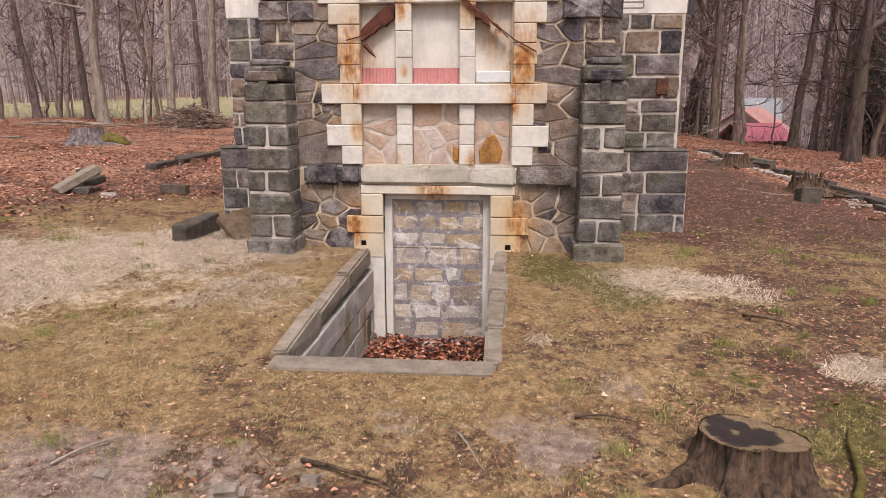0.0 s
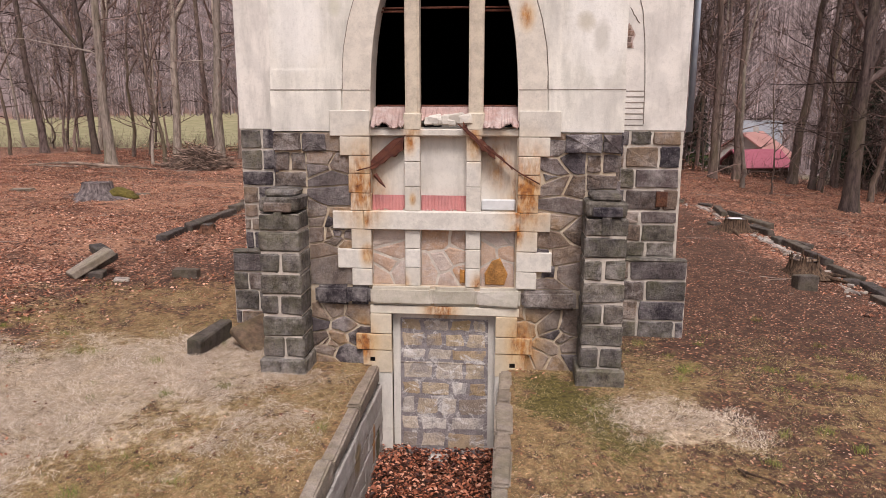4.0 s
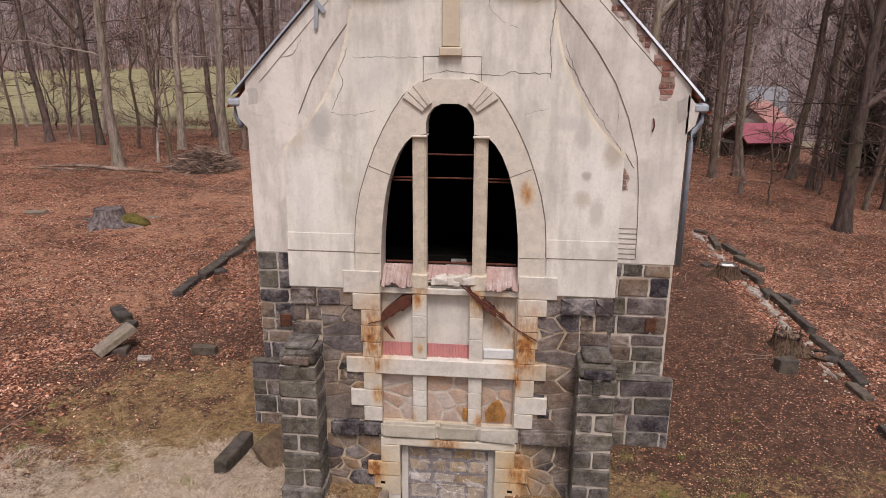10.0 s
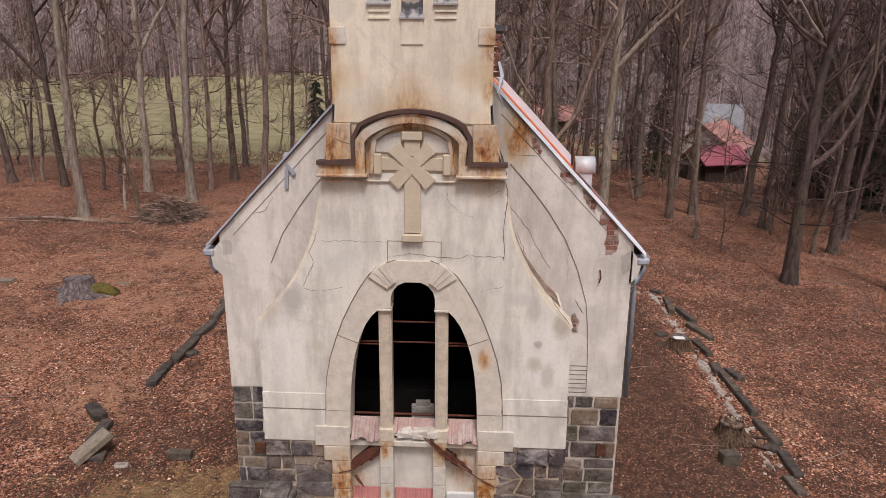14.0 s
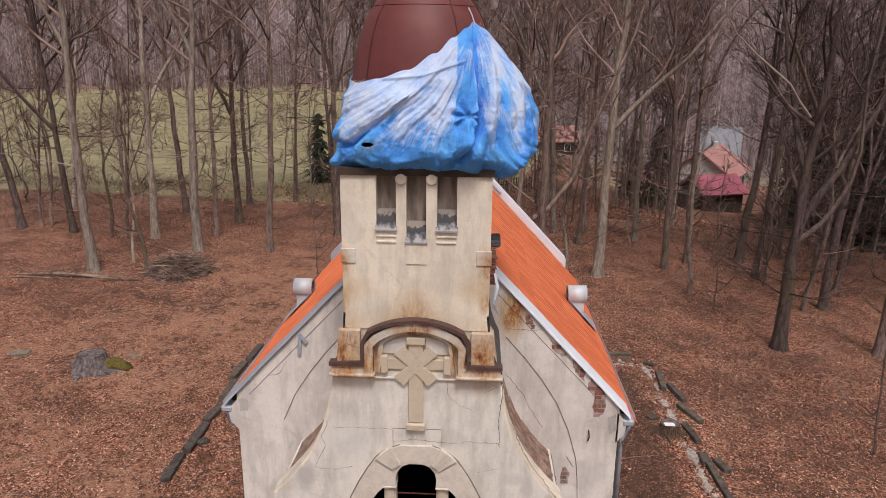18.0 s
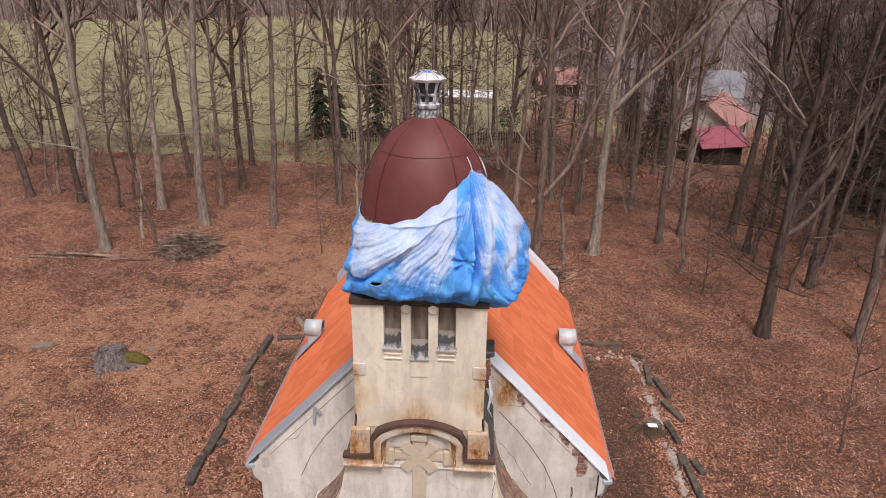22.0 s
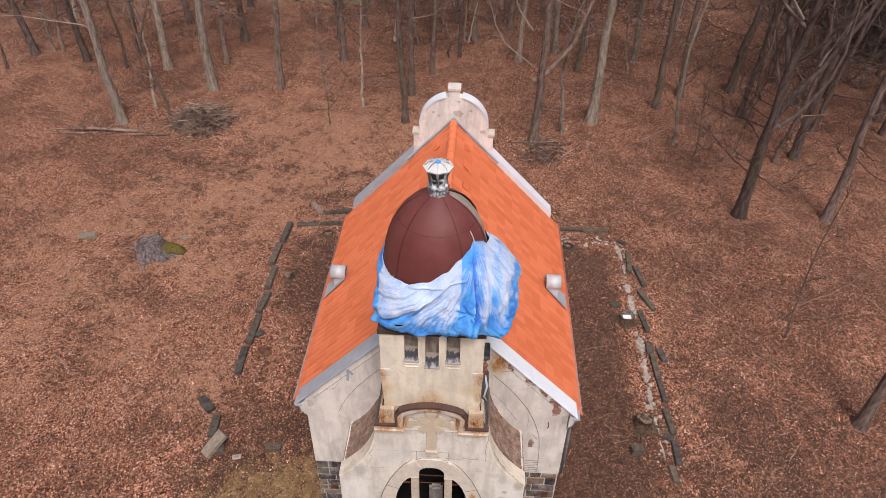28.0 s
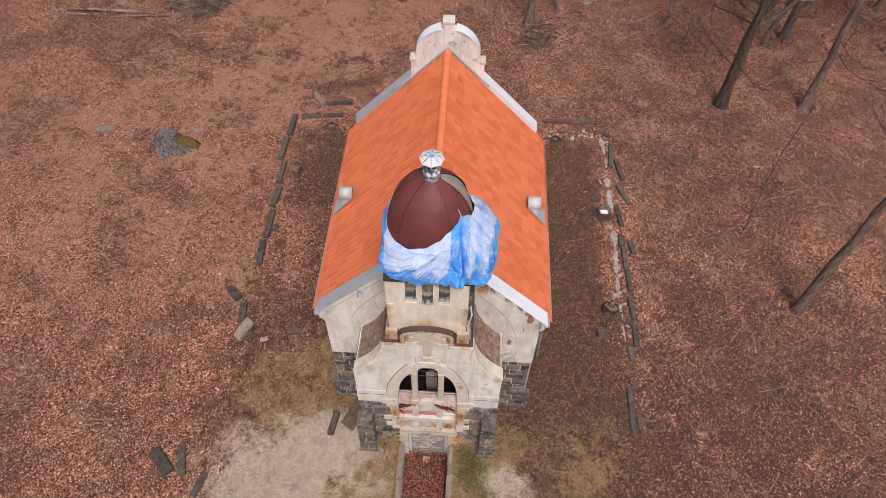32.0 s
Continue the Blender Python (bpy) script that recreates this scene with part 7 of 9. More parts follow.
LIME_LINE = ((6.97, 15.16), (7.13, 13.69), (7.07, 12.06), (7.13, 10.63), (7.13, 9.58), (7.06, 7.5), (7.03, 6.07), (7.11, 4.57), (7.13, 4.0))


def lime_at(y):
    for (xa, ya), (xb, yb) in zip(LIME_LINE, LIME_LINE[1:]):
        if yb <= y <= ya:
            return xa + (xb - xa) * (y - ya) / (yb - ya)
    return 7.1


for y0, y1, wide in ((15.1, 13.9, 0.10), (13.7, 13.1, 0.08), (12.5, 11.9, 0.12), (11.8, 10.5, 0.13), (9.6, 8.5, 0.13), (8.45, 7.3, 0.12), (7.25, 6.1, 0.10), (5.9, 5.2, 0.07), (5.0, 4.3, 0.06)):
    n = int((y0 - y1) / 0.07)
    left, right = [], []
    for k in range(n + 1):
        y = y0 + (y1 - y0) * k / n
        w = wide * (0.45 + 0.9 * r.random()) * min(1, 0.3 + 3 * min(k, n - k) / n)
        x = lime_at(y) + r.uniform(-0.02, 0.02)
        left.append((x - w, y)), right.append((x + w, y))
    bm = bmesh.new()
    rows = [(bm.verts.new((*a, gz(*a) - 0.03)), bm.verts.new((a[0] + 0.03, a[1], gz(*a) + r.uniform(0.02, 0.06))), bm.verts.new((b[0] - 0.03, b[1], gz(*b) + r.uniform(0.02, 0.06))), bm.verts.new((*b, gz(*b) - 0.03))) for a, b in zip(left, right)]
    for p, q in zip(rows, rows[1:]):
        for i in range(3):
            bm.faces.new((p[i], p[i + 1], q[i + 1], q[i]))
    part("lime_bed", bm, LIME, ruin)
for k in range(150):
    y = r.uniform(3.6, 15.2) if k < 110 else r.uniform(14.8, 15.6)
    x = lime_at(y) + r.gauss(0, 0.13) if k < 110 else r.uniform(4.6, 7.0)
    w = r.uniform(0.015, 0.06)
    ob = part("rubble_stone", block(-w, w, -w * r.uniform(0.6, 1.5), w * r.uniform(0.6, 1.5), -0.03, w * 0.7, w * 0.3, w * 0.25), LIME, ruin)
    ob.matrix_basis = pose(x, y, gz(x, y), 0, 0, r.uniform(0, 180))
for x, y, s in ((-1.35, -5.04, 0.075), (-0.59, -5.13, 0.10), (-1.18, -5.14, 0.06), (-0.84, -5.20, 0.055), (-0.16, -5.00, 0.085), (-1.44, -5.16, 0.05), (-0.42, -5.16, 0.06)):
    slab_stone("field_stone", (x, y), (s * 2, s * 1.5, s), r.uniform(-20, 20), "pale half-buried field stone", r.uniform(-16, 16), r.uniform(-16, 16), mat=FIELDSTONE, group="field stones", lift=-0.01)
for k in range(30):
    x, y = r.uniform(-1.9, -0.15), r.uniform(-5.35, -4.85)
    s = r.uniform(0.02, 0.065)
    slab_stone("field_stone", (x, y), (s * 2, s * 1.5, s), r.uniform(0, 180), "pale half-buried field stone", r.uniform(-14, 14), r.uniform(-14, 14), mat=FIELDSTONE, group="field stones", lift=-s * 0.05)


def wander(at, heading, length, radius, seed, bend=0.6, rise=0.02, sides=6, n=9, lift=0.02):
    """A root or stick that winds over the ground."""
    r = random.Random(seed)
    x, y = at
    h = radians(heading)
    pts, rad = [], []
    for k in range(n):
        t = k / (n - 1)
        pts.append((x, y, gz(x, y) + lift + rise * math.sin(t * math.pi)))
        rad.append(radius * (1 - 0.75 * t))
        h += r.uniform(-bend, bend) * 0.5
        x, y = x + math.cos(h) * length / n, y + math.sin(h) * length / n
    return tube(pts, rad, sides)


def stick(at, heading, length, radius, seed, label, mat=None, name="stick", category="stick", **k):
    return tagged(part(name, wander(at, heading, length, radius, seed, **k), mat or STUMPBARK, smooth=True), label, category)


stick((-0.27, -4.83), -14, 0.95, 0.015, 3, "dark surface root winding over the soil", name="surface_root", category="root", rise=0.03)
stick((3.00, -2.26), -72, 0.58, 0.016, 5, "bent dark stick on the grass", rise=0.05)
stick((3.03, -2.36), 150, 0.14, 0.010, 6, "short upturned twig on the grass", rise=0.05)
stick((1.35, -4.2), 8, 0.45, 0.012, 9, "thin fallen twig on the grass", rise=0.02)
stick((2.75, -4.95), 60, 0.9, 0.03, 11, "mossy surface root beside the stump", MOSS, name="surface_root", category="root")
stick((0.6, -4.45), -70, 0.5, 0.008, 15, "thin dry twig on bare soil", TWIG_PALE)
stick((-1.7, -5.0), 60, 0.5, 0.008, 16, "thin dry twig on bare soil", TWIG_PALE)
stick((-3.2, -4.6), 40, 0.35, 0.03, 18, "dark mossy root end in soil", name="surface_root", category="root")
stick((-2.95, -5.05), 88, 0.40, 0.008, 19, "upright dead stalk in the grass", lift=0.0)
log = thing("fallen_log", "crooked fallen log with bare side branches", "log")
part("log_stem", wander((-15.3, 22.1), 178, 3.6, 0.05, 23, 0.22, 0.12, sides=8, n=12), LOGBARK, log, smooth=True)
part("log_stem", wander((-17.0, 22.3), 181, 4.8, 0.10, 27, 0.20, 0.16, sides=8, n=12), LOGBARK, log, smooth=True)
part("log_stem", wander((-19.0, 21.9), 188, 3.2, 0.055, 29, 0.30, 0.02, sides=8, n=12), LOGBARK, log, smooth=True)
for k in range(7):
    part("side_branch", wander((-21.0 + k * 0.8, 22.3), (20 if k % 2 else 160) + 9 * k, 1.5, 0.024, 60 + k, 0.5, 0.20), LOGBARK, log)



def brush(name, at, radius, height, count, seed, label, thick=1.0):
    r = random.Random(seed)
    th = thing(name, label, "brushwood", (at[0], at[1], gz(*at)))
    bm = bmesh.new()
    for k in range(count):
        a, d = r.uniform(0, 6.28), radius * math.sqrt(r.random())
        top = height * max(0.0, 1 - (d / radius) ** 1.5) * r.uniform(0.2, 1.0)
        l, h = r.uniform(0.5, 1.6), r.uniform(0, 6.28)
        x, y = d * math.cos(a), d * math.sin(a)
        sl = r.gauss(0, 0.28)
        mid = Vector((x, y, top + 0.03))
        dv = Vector((math.cos(h), math.sin(h), sl)) * l / 2
        tube([mid - dv, mid + Vector((r.uniform(-.08, .08), r.uniform(-.08, .08), r.uniform(0, .08))), mid + dv], [r.uniform(0.008, 0.028) * thick, 0.014 * thick, 0.005], 4, bm, False)
    tagged(part("brushwood", bm, BRUSHWOOD, th), kind="stuff")
    return th


brush("brush_pile", (-14.0, 23.7), 1.5, 1.15, 900, 71, "heaped pile of cut brown branches", 0.9)
brush("brush_pile", (4.3, 22.5), 1.3, 0.38, 90, 72, "flat heap of cut branches at a tree foot", 1.8)

# ---- houses and field beyond the wood ----


def house(name, at, size, eaves, rise, turn, wall, roofm, label, windows=2, lift=0.0):
    l, w = size
    th = thing(name, label, "house", (at[0], at[1], gz(*at) - 0.4 + lift), turn=turn)
    part("wall", block(-l / 2, l / 2, -w / 2, w / 2, 0, eaves, 0), wall, th)
    bm = bmesh.new()
    q = [bm.verts.new(p) for p in ((-l / 2, -w / 2, eaves), (-l / 2, w / 2, eaves), (-l / 2, 0, eaves + rise * 0.95), (l / 2, -w / 2, eaves), (l / 2, w / 2, eaves), (l / 2, 0, eaves + rise * 0.95))]
    for f in ((0, 1, 2), (3, 5, 4), (0, 2, 5, 3), (1, 4, 5, 2), (0, 3, 4, 1)):
        bm.faces.new([q[k] for k in f])
    part("gable_wall", bm, wall, th)
    for s in (-1, 1):
        bm = bmesh.new()
        o = 0.45
        q = [bm.verts.new(p) for p in ((-l / 2 - o, 0, eaves + rise), (l / 2 + o, 0, eaves + rise), (l / 2 + o, s * (w / 2 + o), eaves - rise * o / (w / 2)), (-l / 2 - o, s * (w / 2 + o), eaves - rise * o / (w / 2)))]
        bm.faces.new(q)
        thicken(bm, 0.14)
        part("roof", bm, roofm, th)
    for k in range(windows):
        x = -l / 2 + l * (k + 0.5) / windows
        win = part("window", block(x - 0.5, x + 0.5, -w / 2 - 0.04, -w / 2 + 0.02, eaves - 1.8, eaves - 0.6, 0.02), PAPER, th)
        part("pane", block(x - 0.42, x + 0.42, -w / 2 - 0.05, -w / 2 - 0.03, eaves - 1.7, eaves - 0.7, 0), BLACKNESS, win)
    return th


h1 = house("farmhouse", (28.6, 76.5), (8.5, 7.0), 3.4, 2.5, 58, MEADOWHOUSE, SALMON, "pale farmhouse with faded salmon roof among trees")
part("chimney", block(1.2, 1.7, -0.3, 0.2, 4.6, 6.6, 0.02), MEADOWHOUSE, h1)
barn = house("outbuilding", (25.2, 64.6), (4.6, 4.2), 2.55, 1.35, 17, DARKWOOD, PINKROOF, "dark timber barn with pink-red sheet roof", 0)
part("lean_to", block(-4.0, -2.3, -1.6, 1.6, 0, 2.3, 0), DARKWOOD, barn, "black timber lean-to")
house("house", (34.5, 92), (5, 6), 4.0, 3.6, -18, MEADOWHOUSE, GREYROOF, "grey-roofed house behind the barn")
house("cottage", (12, 98), (6, 5), 2.2, 1.8, 10, DARKWOOD, SALMON, "low cottage with red roof across the field", 2)
house("long_shed", (-1.8, 83), (7.5, 2.6), 1.3, 0.5, 3, PAPER, PAPER, "long white-covered shed in the field", 0)
house("house", (22, 118), (9, 7), 4.0, 3.0, 40, MEADOWHOUSE, GREYROOF, "distant pale house beyond the field", 2)
fence = thing("field_fence", "dark paling fence along the wood's edge", "fence")
r = random.Random(5)
for k in range(72):
    x = -11 + k * 0.24
    y = 55 + 1.5 * math.sin(x * 0.2)
    part("pale", block(x - 0.05, x + 0.05, y, y + 0.03, gz(x, y) - 0.1, gz(x, y) + 1.15 + r.uniform(-0.06, 0.06), 0), DARKWOOD, fence)
for h in (0.35, 0.9):
    part("rail", tube([(x, 55.06 + 1.5 * math.sin(x * 0.2), gz(x, 55) + h) for x in range(-11, 7, 2)], 0.04, 4), DARKWOOD, fence)

# ---- trees ----


class Limbs:
    """Collects tapered tubes as plain vertex and face lists."""

    def __init__(self):
        self.v, self.f = [], []

    def add(self, pts, radii, sides):
        base = len(self.v)
        for i, p in enumerate(pts):
            d = (pts[min(i + 1, len(pts) - 1)] - pts[max(i - 1, 0)]).normalized()
            a = d.cross(Vector((0.3, 0.9, 0.2))).normalized()
            b = d.cross(a)
            for k in range(sides):
                w = 2 * math.pi * k / sides
                self.v.append(p + (a * math.cos(w) + b * math.sin(w)) * radii[i])
        for i in range(len(pts) - 1):
            for k in range(sides):
                q = base + i * sides
                self.f.append((q + k, q + (k + 1) % sides, q + sides + (k + 1) % sides, q + sides + k))

    def mesh(self, name, material):
        me = bpy.data.meshes.new(name)
        me.from_pydata([tuple(v) for v in self.v], [], self.f)
        me.materials.append(material)
        me.shade_smooth()
        return me


def grow(start, heading, length, radius, r, n, bend, lift, tip=0.25):
    pts, rad = [start.copy()], [radius]
    d = heading.normalized()
    for k in range(n):
        d = (d + Vector((r.gauss(0, bend), r.gauss(0, bend), r.gauss(0, bend) + lift))).normalized()
        pts.append(pts[-1] + d * length / n)
        rad.append(radius * (1 - (1 - tip) * (k + 1) / n))
    return pts, rad


def make_tree(height, radius, seed, crown_from=0.36, fork=(), limbs=15, low=5, pale=False, spread=1.0, detail=1.0, dark=False):
    """Meshes of a leafless tree: the trunk with its main fork, and the crown of limbs, branches and twigs."""
    r = random.Random(seed)
    tr, cr = Limbs(), Limbs()
    n = 14
    pts, rad = [Vector((0, 0, -0.4))], [radius * 1.6]
    lean = Vector((r.gauss(0, 0.035), r.gauss(0, 0.03), 1))
    sway = r.uniform(0, 6.28)
    for k in range(1, n + 1):
        t = k / n
        z = height * t
        pts.append(Vector((lean.x * z + 0.42 * math.sin(t * 5 + sway) * t + r.gauss(0, 0.04), lean.y * z + 0.36 * math.cos(t * 4 + sway) * t + r.gauss(0, 0.04), z)))
        rad.append(radius * (0.9 - 0.78 * t ** 0.85) + 0.012)
    pts.insert(1, Vector((0, 0, 0.06)))
    rad.insert(1, radius * 1.28)
    pts.insert(2, Vector((lean.x * 0.35, lean.y * 0.35, 0.45)))
    rad.insert(2, radius * 1.02)
    tr.add(pts, rad, 10)

    def at(t):
        z = height * t
        for a, b, ra, rb in zip(pts, pts[1:], rad, rad[1:]):
            if a.z <= z <= b.z:
                u = (z - a.z) / max(1e-6, b.z - a.z)
                return a.lerp(b, u), ra + (rb - ra) * u
        return pts[-1], rad[-1]

    stems = []
    turn = r.uniform(0, 6.28)
    for i, fk in enumerate(fork):
        p, q = at(fk)
        a = turn + i * 2.3 + r.uniform(-0.4, 0.4)
        out = r.uniform(0.3, 0.6)
        fp, fr = grow(p, Vector((math.cos(a) * out, math.sin(a) * out, 1)), height * (0.95 - fk), q * 0.78, r, 9, 0.09, 0.10, 0.12)
        tr.add(fp, fr, 8)
        stems += list(zip(fp, fr))[2::1 + (len(fork) > 1)]
    first = []
    for k in range(limbs):
        t = crown_from + (0.97 - crown_from) * (k + r.random()) / limbs
        p, q = at(t)
        first.append((p, q, t))
    first += [(p, q, 0.55 + 0.04 * i) for i, (p, q) in enumerate(stems)]
    for k in range(low * 2):
        t = r.uniform(0.12, crown_from)
        p, q = at(t)
        first.append((p, min(q, 0.055), -1))
    for p, q, t in first:
        a = r.uniform(0, 6.28)
        dead = t < 0
        up = r.uniform(-0.1, 0.35) if dead else r.uniform(0.55, 1.5)
        l = r.uniform(1.2, 4.2) if dead else height * r.uniform(0.14, 0.27) * (1.15 - 0.6 * t) * spread
        lp, lr = grow(p, Vector((math.cos(a), math.sin(a), up)), l, min(q * (0.5 if dead else 0.62), 0.17), r, 6, 0.14, 0.05 if dead else 0.10)
        cr.add(lp, lr, 5)
        for m in range(int((4 if dead else 7) * detail)):
            u = r.uniform(0.22, 1.0)
            i = min(int(u * 6), 5)
            b = lp[i].lerp(lp[i + 1], u * 6 - i)
            dv = (lp[i + 1] - lp[i]).normalized() + Vector((r.gauss(0, 0.6), r.gauss(0, 0.6), r.gauss(0.12, 0.45)))
            bl = l * r.uniform(0.28, 0.6)
            bp, br = grow(b, dv, bl, max(0.016, lr[i] * 0.5), r, 4, 0.16, 0.05)
            cr.add(bp, br, 4)
            for w in range(int(5 * detail)):
                j = r.randrange(1, 5)
                tv = (bp[j] - bp[j - 1]).normalized() + Vector((r.gauss(0, 0.6), r.gauss(0, 0.6), r.gauss(0.08, 0.5)))
                tp, tt = grow(bp[j], tv, bl * r.uniform(0.3, 0.75), max(0.0095, br[j] * 0.5), r, 3, 0.2, 0.03, 0.4)
                cr.add(tp, tt, 3)
                if detail >= 1.0:
                    for e in range(1):
                        tv2 = tv.normalized() + Vector((r.gauss(0, 0.7), r.gauss(0, 0.7), r.gauss(0, 0.6)))
                        sp, ss = grow(tp[1 + e], tv2, bl * r.uniform(0.15, 0.4), 0.0075, r, 2, 0.2, 0.0, 0.6)
                        cr.add(sp, ss, 3)
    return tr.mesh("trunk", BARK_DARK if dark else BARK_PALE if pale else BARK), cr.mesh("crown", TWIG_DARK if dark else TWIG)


KINDS = [make_tree(19, 0.25, 101, 0.38, (0.36,), 12, 5), make_tree(21, 0.25, 102, 0.45, (0.44, 0.58), 11, 4), make_tree(18, 0.25, 103, 0.34, (0.28, 0.40), 11, 6), make_tree(20, 0.25, 104, 0.48, (0.52,), 12, 4, True),
         make_tree(22, 0.25, 105, 0.42, (0.34,), 12, 5, True), make_tree(17, 0.25, 106, 0.30, (0.22, 0.31), 11, 6, False, 1.25), make_tree(20, 0.25, 107, 0.52, (), 12, 3),
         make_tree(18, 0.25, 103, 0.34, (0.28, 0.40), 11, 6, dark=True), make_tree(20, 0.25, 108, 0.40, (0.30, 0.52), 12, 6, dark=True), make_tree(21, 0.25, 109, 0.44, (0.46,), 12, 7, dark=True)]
THIN = [make_tree(9, 0.06, 201, 0.30, (), 10, 2, True, 0.8, 0.7), make_tree(11, 0.07, 202, 0.35, (0.4,), 10, 2, False, 0.8, 0.7), make_tree(7, 0.045, 203, 0.25, (), 9, 2, False, 0.9, 0.7)]


def tree(x, y, dia, kind, turn, tall=1.0, thin=False, lean=(0, 0), label=""):
    trunk, crown = (THIN if thin else KINDS)[kind]
    ref = (0.12, 0.14, 0.09)[kind] if thin else 0.5
    k = dia / ref
    th = thing("sapling" if thin else "tree", label or ("thin bare young sapling in leaf litter" if thin else "tall bare forest tree with grey bark"), "tree", (x, y, gz(x, y)), "young trees" if thin else "trees of the wood")
    th.rotation_euler = Euler((radians(lean[1]), radians(lean[0]), radians(turn)))
    th.scale = (1.0, 1.0, 1.0)
    for name, me in (("trunk", trunk), ("crown", crown)):
        ob = new(name, me)
        ob.parent = th
        s = k ** (1.0 if name == "trunk" else 0.5)
        ob.scale = (s if name == "trunk" else (0.75 + 0.25 * min(k, 1.6)), s if name == "trunk" else (0.75 + 0.25 * min(k, 1.6)), tall)
    return th


# trees whose places can be told, from left to right
PLACED = [(-18.1, 23.2, .54, 3, 40), (-14.7, 27.8, .60, 3, 200), (-10.8, 28.3, .44, 6, 10), (-14.9, 35.2, .52, 0, 90), (-18.2, 30.1, .50, 4, 130), (-23.4, 30.6, .44, 8, 300), (-27.0, 31.2, .5, 9, 250), (-19.6, 38.0, .48, 6, 70),
          (-7.9, 33.0, .46, 1, 20), (-3.15, 25.1, .40, 6, 160), (3.75, 23.3, .52, 6, 215), (7.1, 26.1, .60, 4, 45), (11.2, 28.7, .44, 0, 310), (13.1, 31.0, .46, 1, 100), (16.65, 32.6, .56, 9, 190), (13.3, 18.4, .60, 7, 250), (18.1, 24.8, .52, 8, 30),
          (17.7, 19.0, .46, 9, 120), (14.2, 6.5, .44, 6, 75), (11.0, 35.6, .46, 3, 260), (3.3, 34.0, .42, 6, 15), (7.8, 36.4, .42, 1, 145), (-3.1, 28.4, .36, 0, 50), (5.8, 35.8, .42, 4, 190), (2.9, 40.3, .5, 2, 330), (30.9, 43.6, .6, 8, 85), (-16.5, 42.2, .42, 9, 40), (-7.4, 39.2, .40, 6, 200), (-0.9, 41.0, .44, 9, 30), (9.9, 41.1, .40, 4, 20), (13.0, 46.0, .40, 1, 150), (-2.1, 31.6, .32, 6, 280), (0.4, 37.8, .34, 3, 60)]
wood = []
for i, (x, y, d, k, turn) in enumerate(PLACED):
    lean = {15: (-2.0, 0), 17: (2, 0), 18: (2.5, 0), 16: (0, 0), 5: (-8, 0), 6: (-6, 0), 0: (-5, 0), 1: (-2.5, 0)}.get(i, (random.Random(i).uniform(-2.5, 2.5), random.Random(i + 50).uniform(-2, 2)))
    wood.append(tree(x, y, d, k, 0 if i in (0, 1, 5, 6, 15, 16, 17, 18) else turn, lean=lean, label="tall pale-barked bare beech" if k in (3, 4) else ""))
# long dead limbs that hang pale between the trunks
r = random.Random(29)
for i, size, pts in ((15, 0.13, ((13.3, 18.35, 4.1), (13.8, 18.3, 4.5), (14.2, 18.3, 4.9), (14.69, 18.3, 5.7), (15.04, 18.3, 6.6), (15.21, 18.3, 7.7), (15.13, 18.3, 8.8), (15.04, 18.3, 10.4), (15.3, 18.3, 12.6))), (10, 0.13, ((3.45, 23.25, 3.7), (4.1, 23.2, 4.2), (5.2, 23.2, 5.7), (5.7, 23.2, 7.5), (6.3, 23.2, 9.0), (7.0, 23.2, 10.8), (7.45, 23.2, 12.0), (8.1, 23.2, 14.5))),
                     (10, 0.045, ((3.2, 23.2, 6.3), (2.45, 22.9, 7.4), (2.07, 22.9, 8.4), (1.64, 22.9, 9.4), (0.71, 22.9, 10.05), (-0.58, 22.9, 10.5), (-1.35, 22.9, 11.2))), (10, 0.035, ((3.4, 23.2, 4.5), (1.96, 22.9, 5.7), (1.43, 22.9, 6.6), (1.11, 22.9, 7.7), (0.53, 22.9, 8.0))),
                     (15, 0.055, ((13.3, 18.6, 8.9), (12.8, 18.6, 9.5), (12.34, 18.5, 10.12), (10.92, 18.3, 11.16), (10.08, 18.2, 11.88), (9.52, 18.1, 12.74), (8.96, 18.0, 13.67))),
                     (0, 0.04, ((-18.2, 23.2, 5.6), (-18.64, 23.2, 5.84), (-20.18, 23.0, 6.1), (-21.46, 22.8, 6.37), (-22.82, 22.6, 6.32))), (1, 0.032, ((-14.8, 27.7, 5.7), (-16.32, 27.4, 5.62), (-18.22, 27.2, 5.7))),
                     (2, 0.03, ((-10.8, 28.2, 7.3), (-10.87, 27.3, 6.79), (-10.62, 27.0, 6.01), (-10.01, 27.0, 5.43))), (1, 0.028, ((-14.6, 27.7, 5.9), (-13.6, 27.3, 5.5), (-12.4, 27.0, 5.2)))):
    lm = Limbs()
    line = [Vector(p) for p in pts]
    lm.add(line, [size * (1 - 0.75 * q / (len(line) - 1)) for q in range(len(line))], 6)
    for q in range(16):
        j = r.randrange(1, len(line))
        b = line[j - 1].lerp(line[j], r.random())
        p, w = grow(b, (line[j] - line[j - 1]).normalized() + Vector((r.gauss(0, 0.7), r.gauss(0, 0.7), r.gauss(0, 0.5))), r.uniform(0.4, 1.5), 0.012, r, 4, 0.2, 0.0, 0.4)
        lm.add(p, w, 3)
    live = size > 0.1
    ob = new("low_limb" if live else "dead_limb", lm.mesh("limb", (BARK_DARK if i == 15 else BARK) if live else TWIG_PALE))
    ob.parent = wood[i]
    ob.matrix_parent_inverse = wood[i].matrix_basis.inverted()
    if not live:
        tagged(ob, "pale bare dead limb")
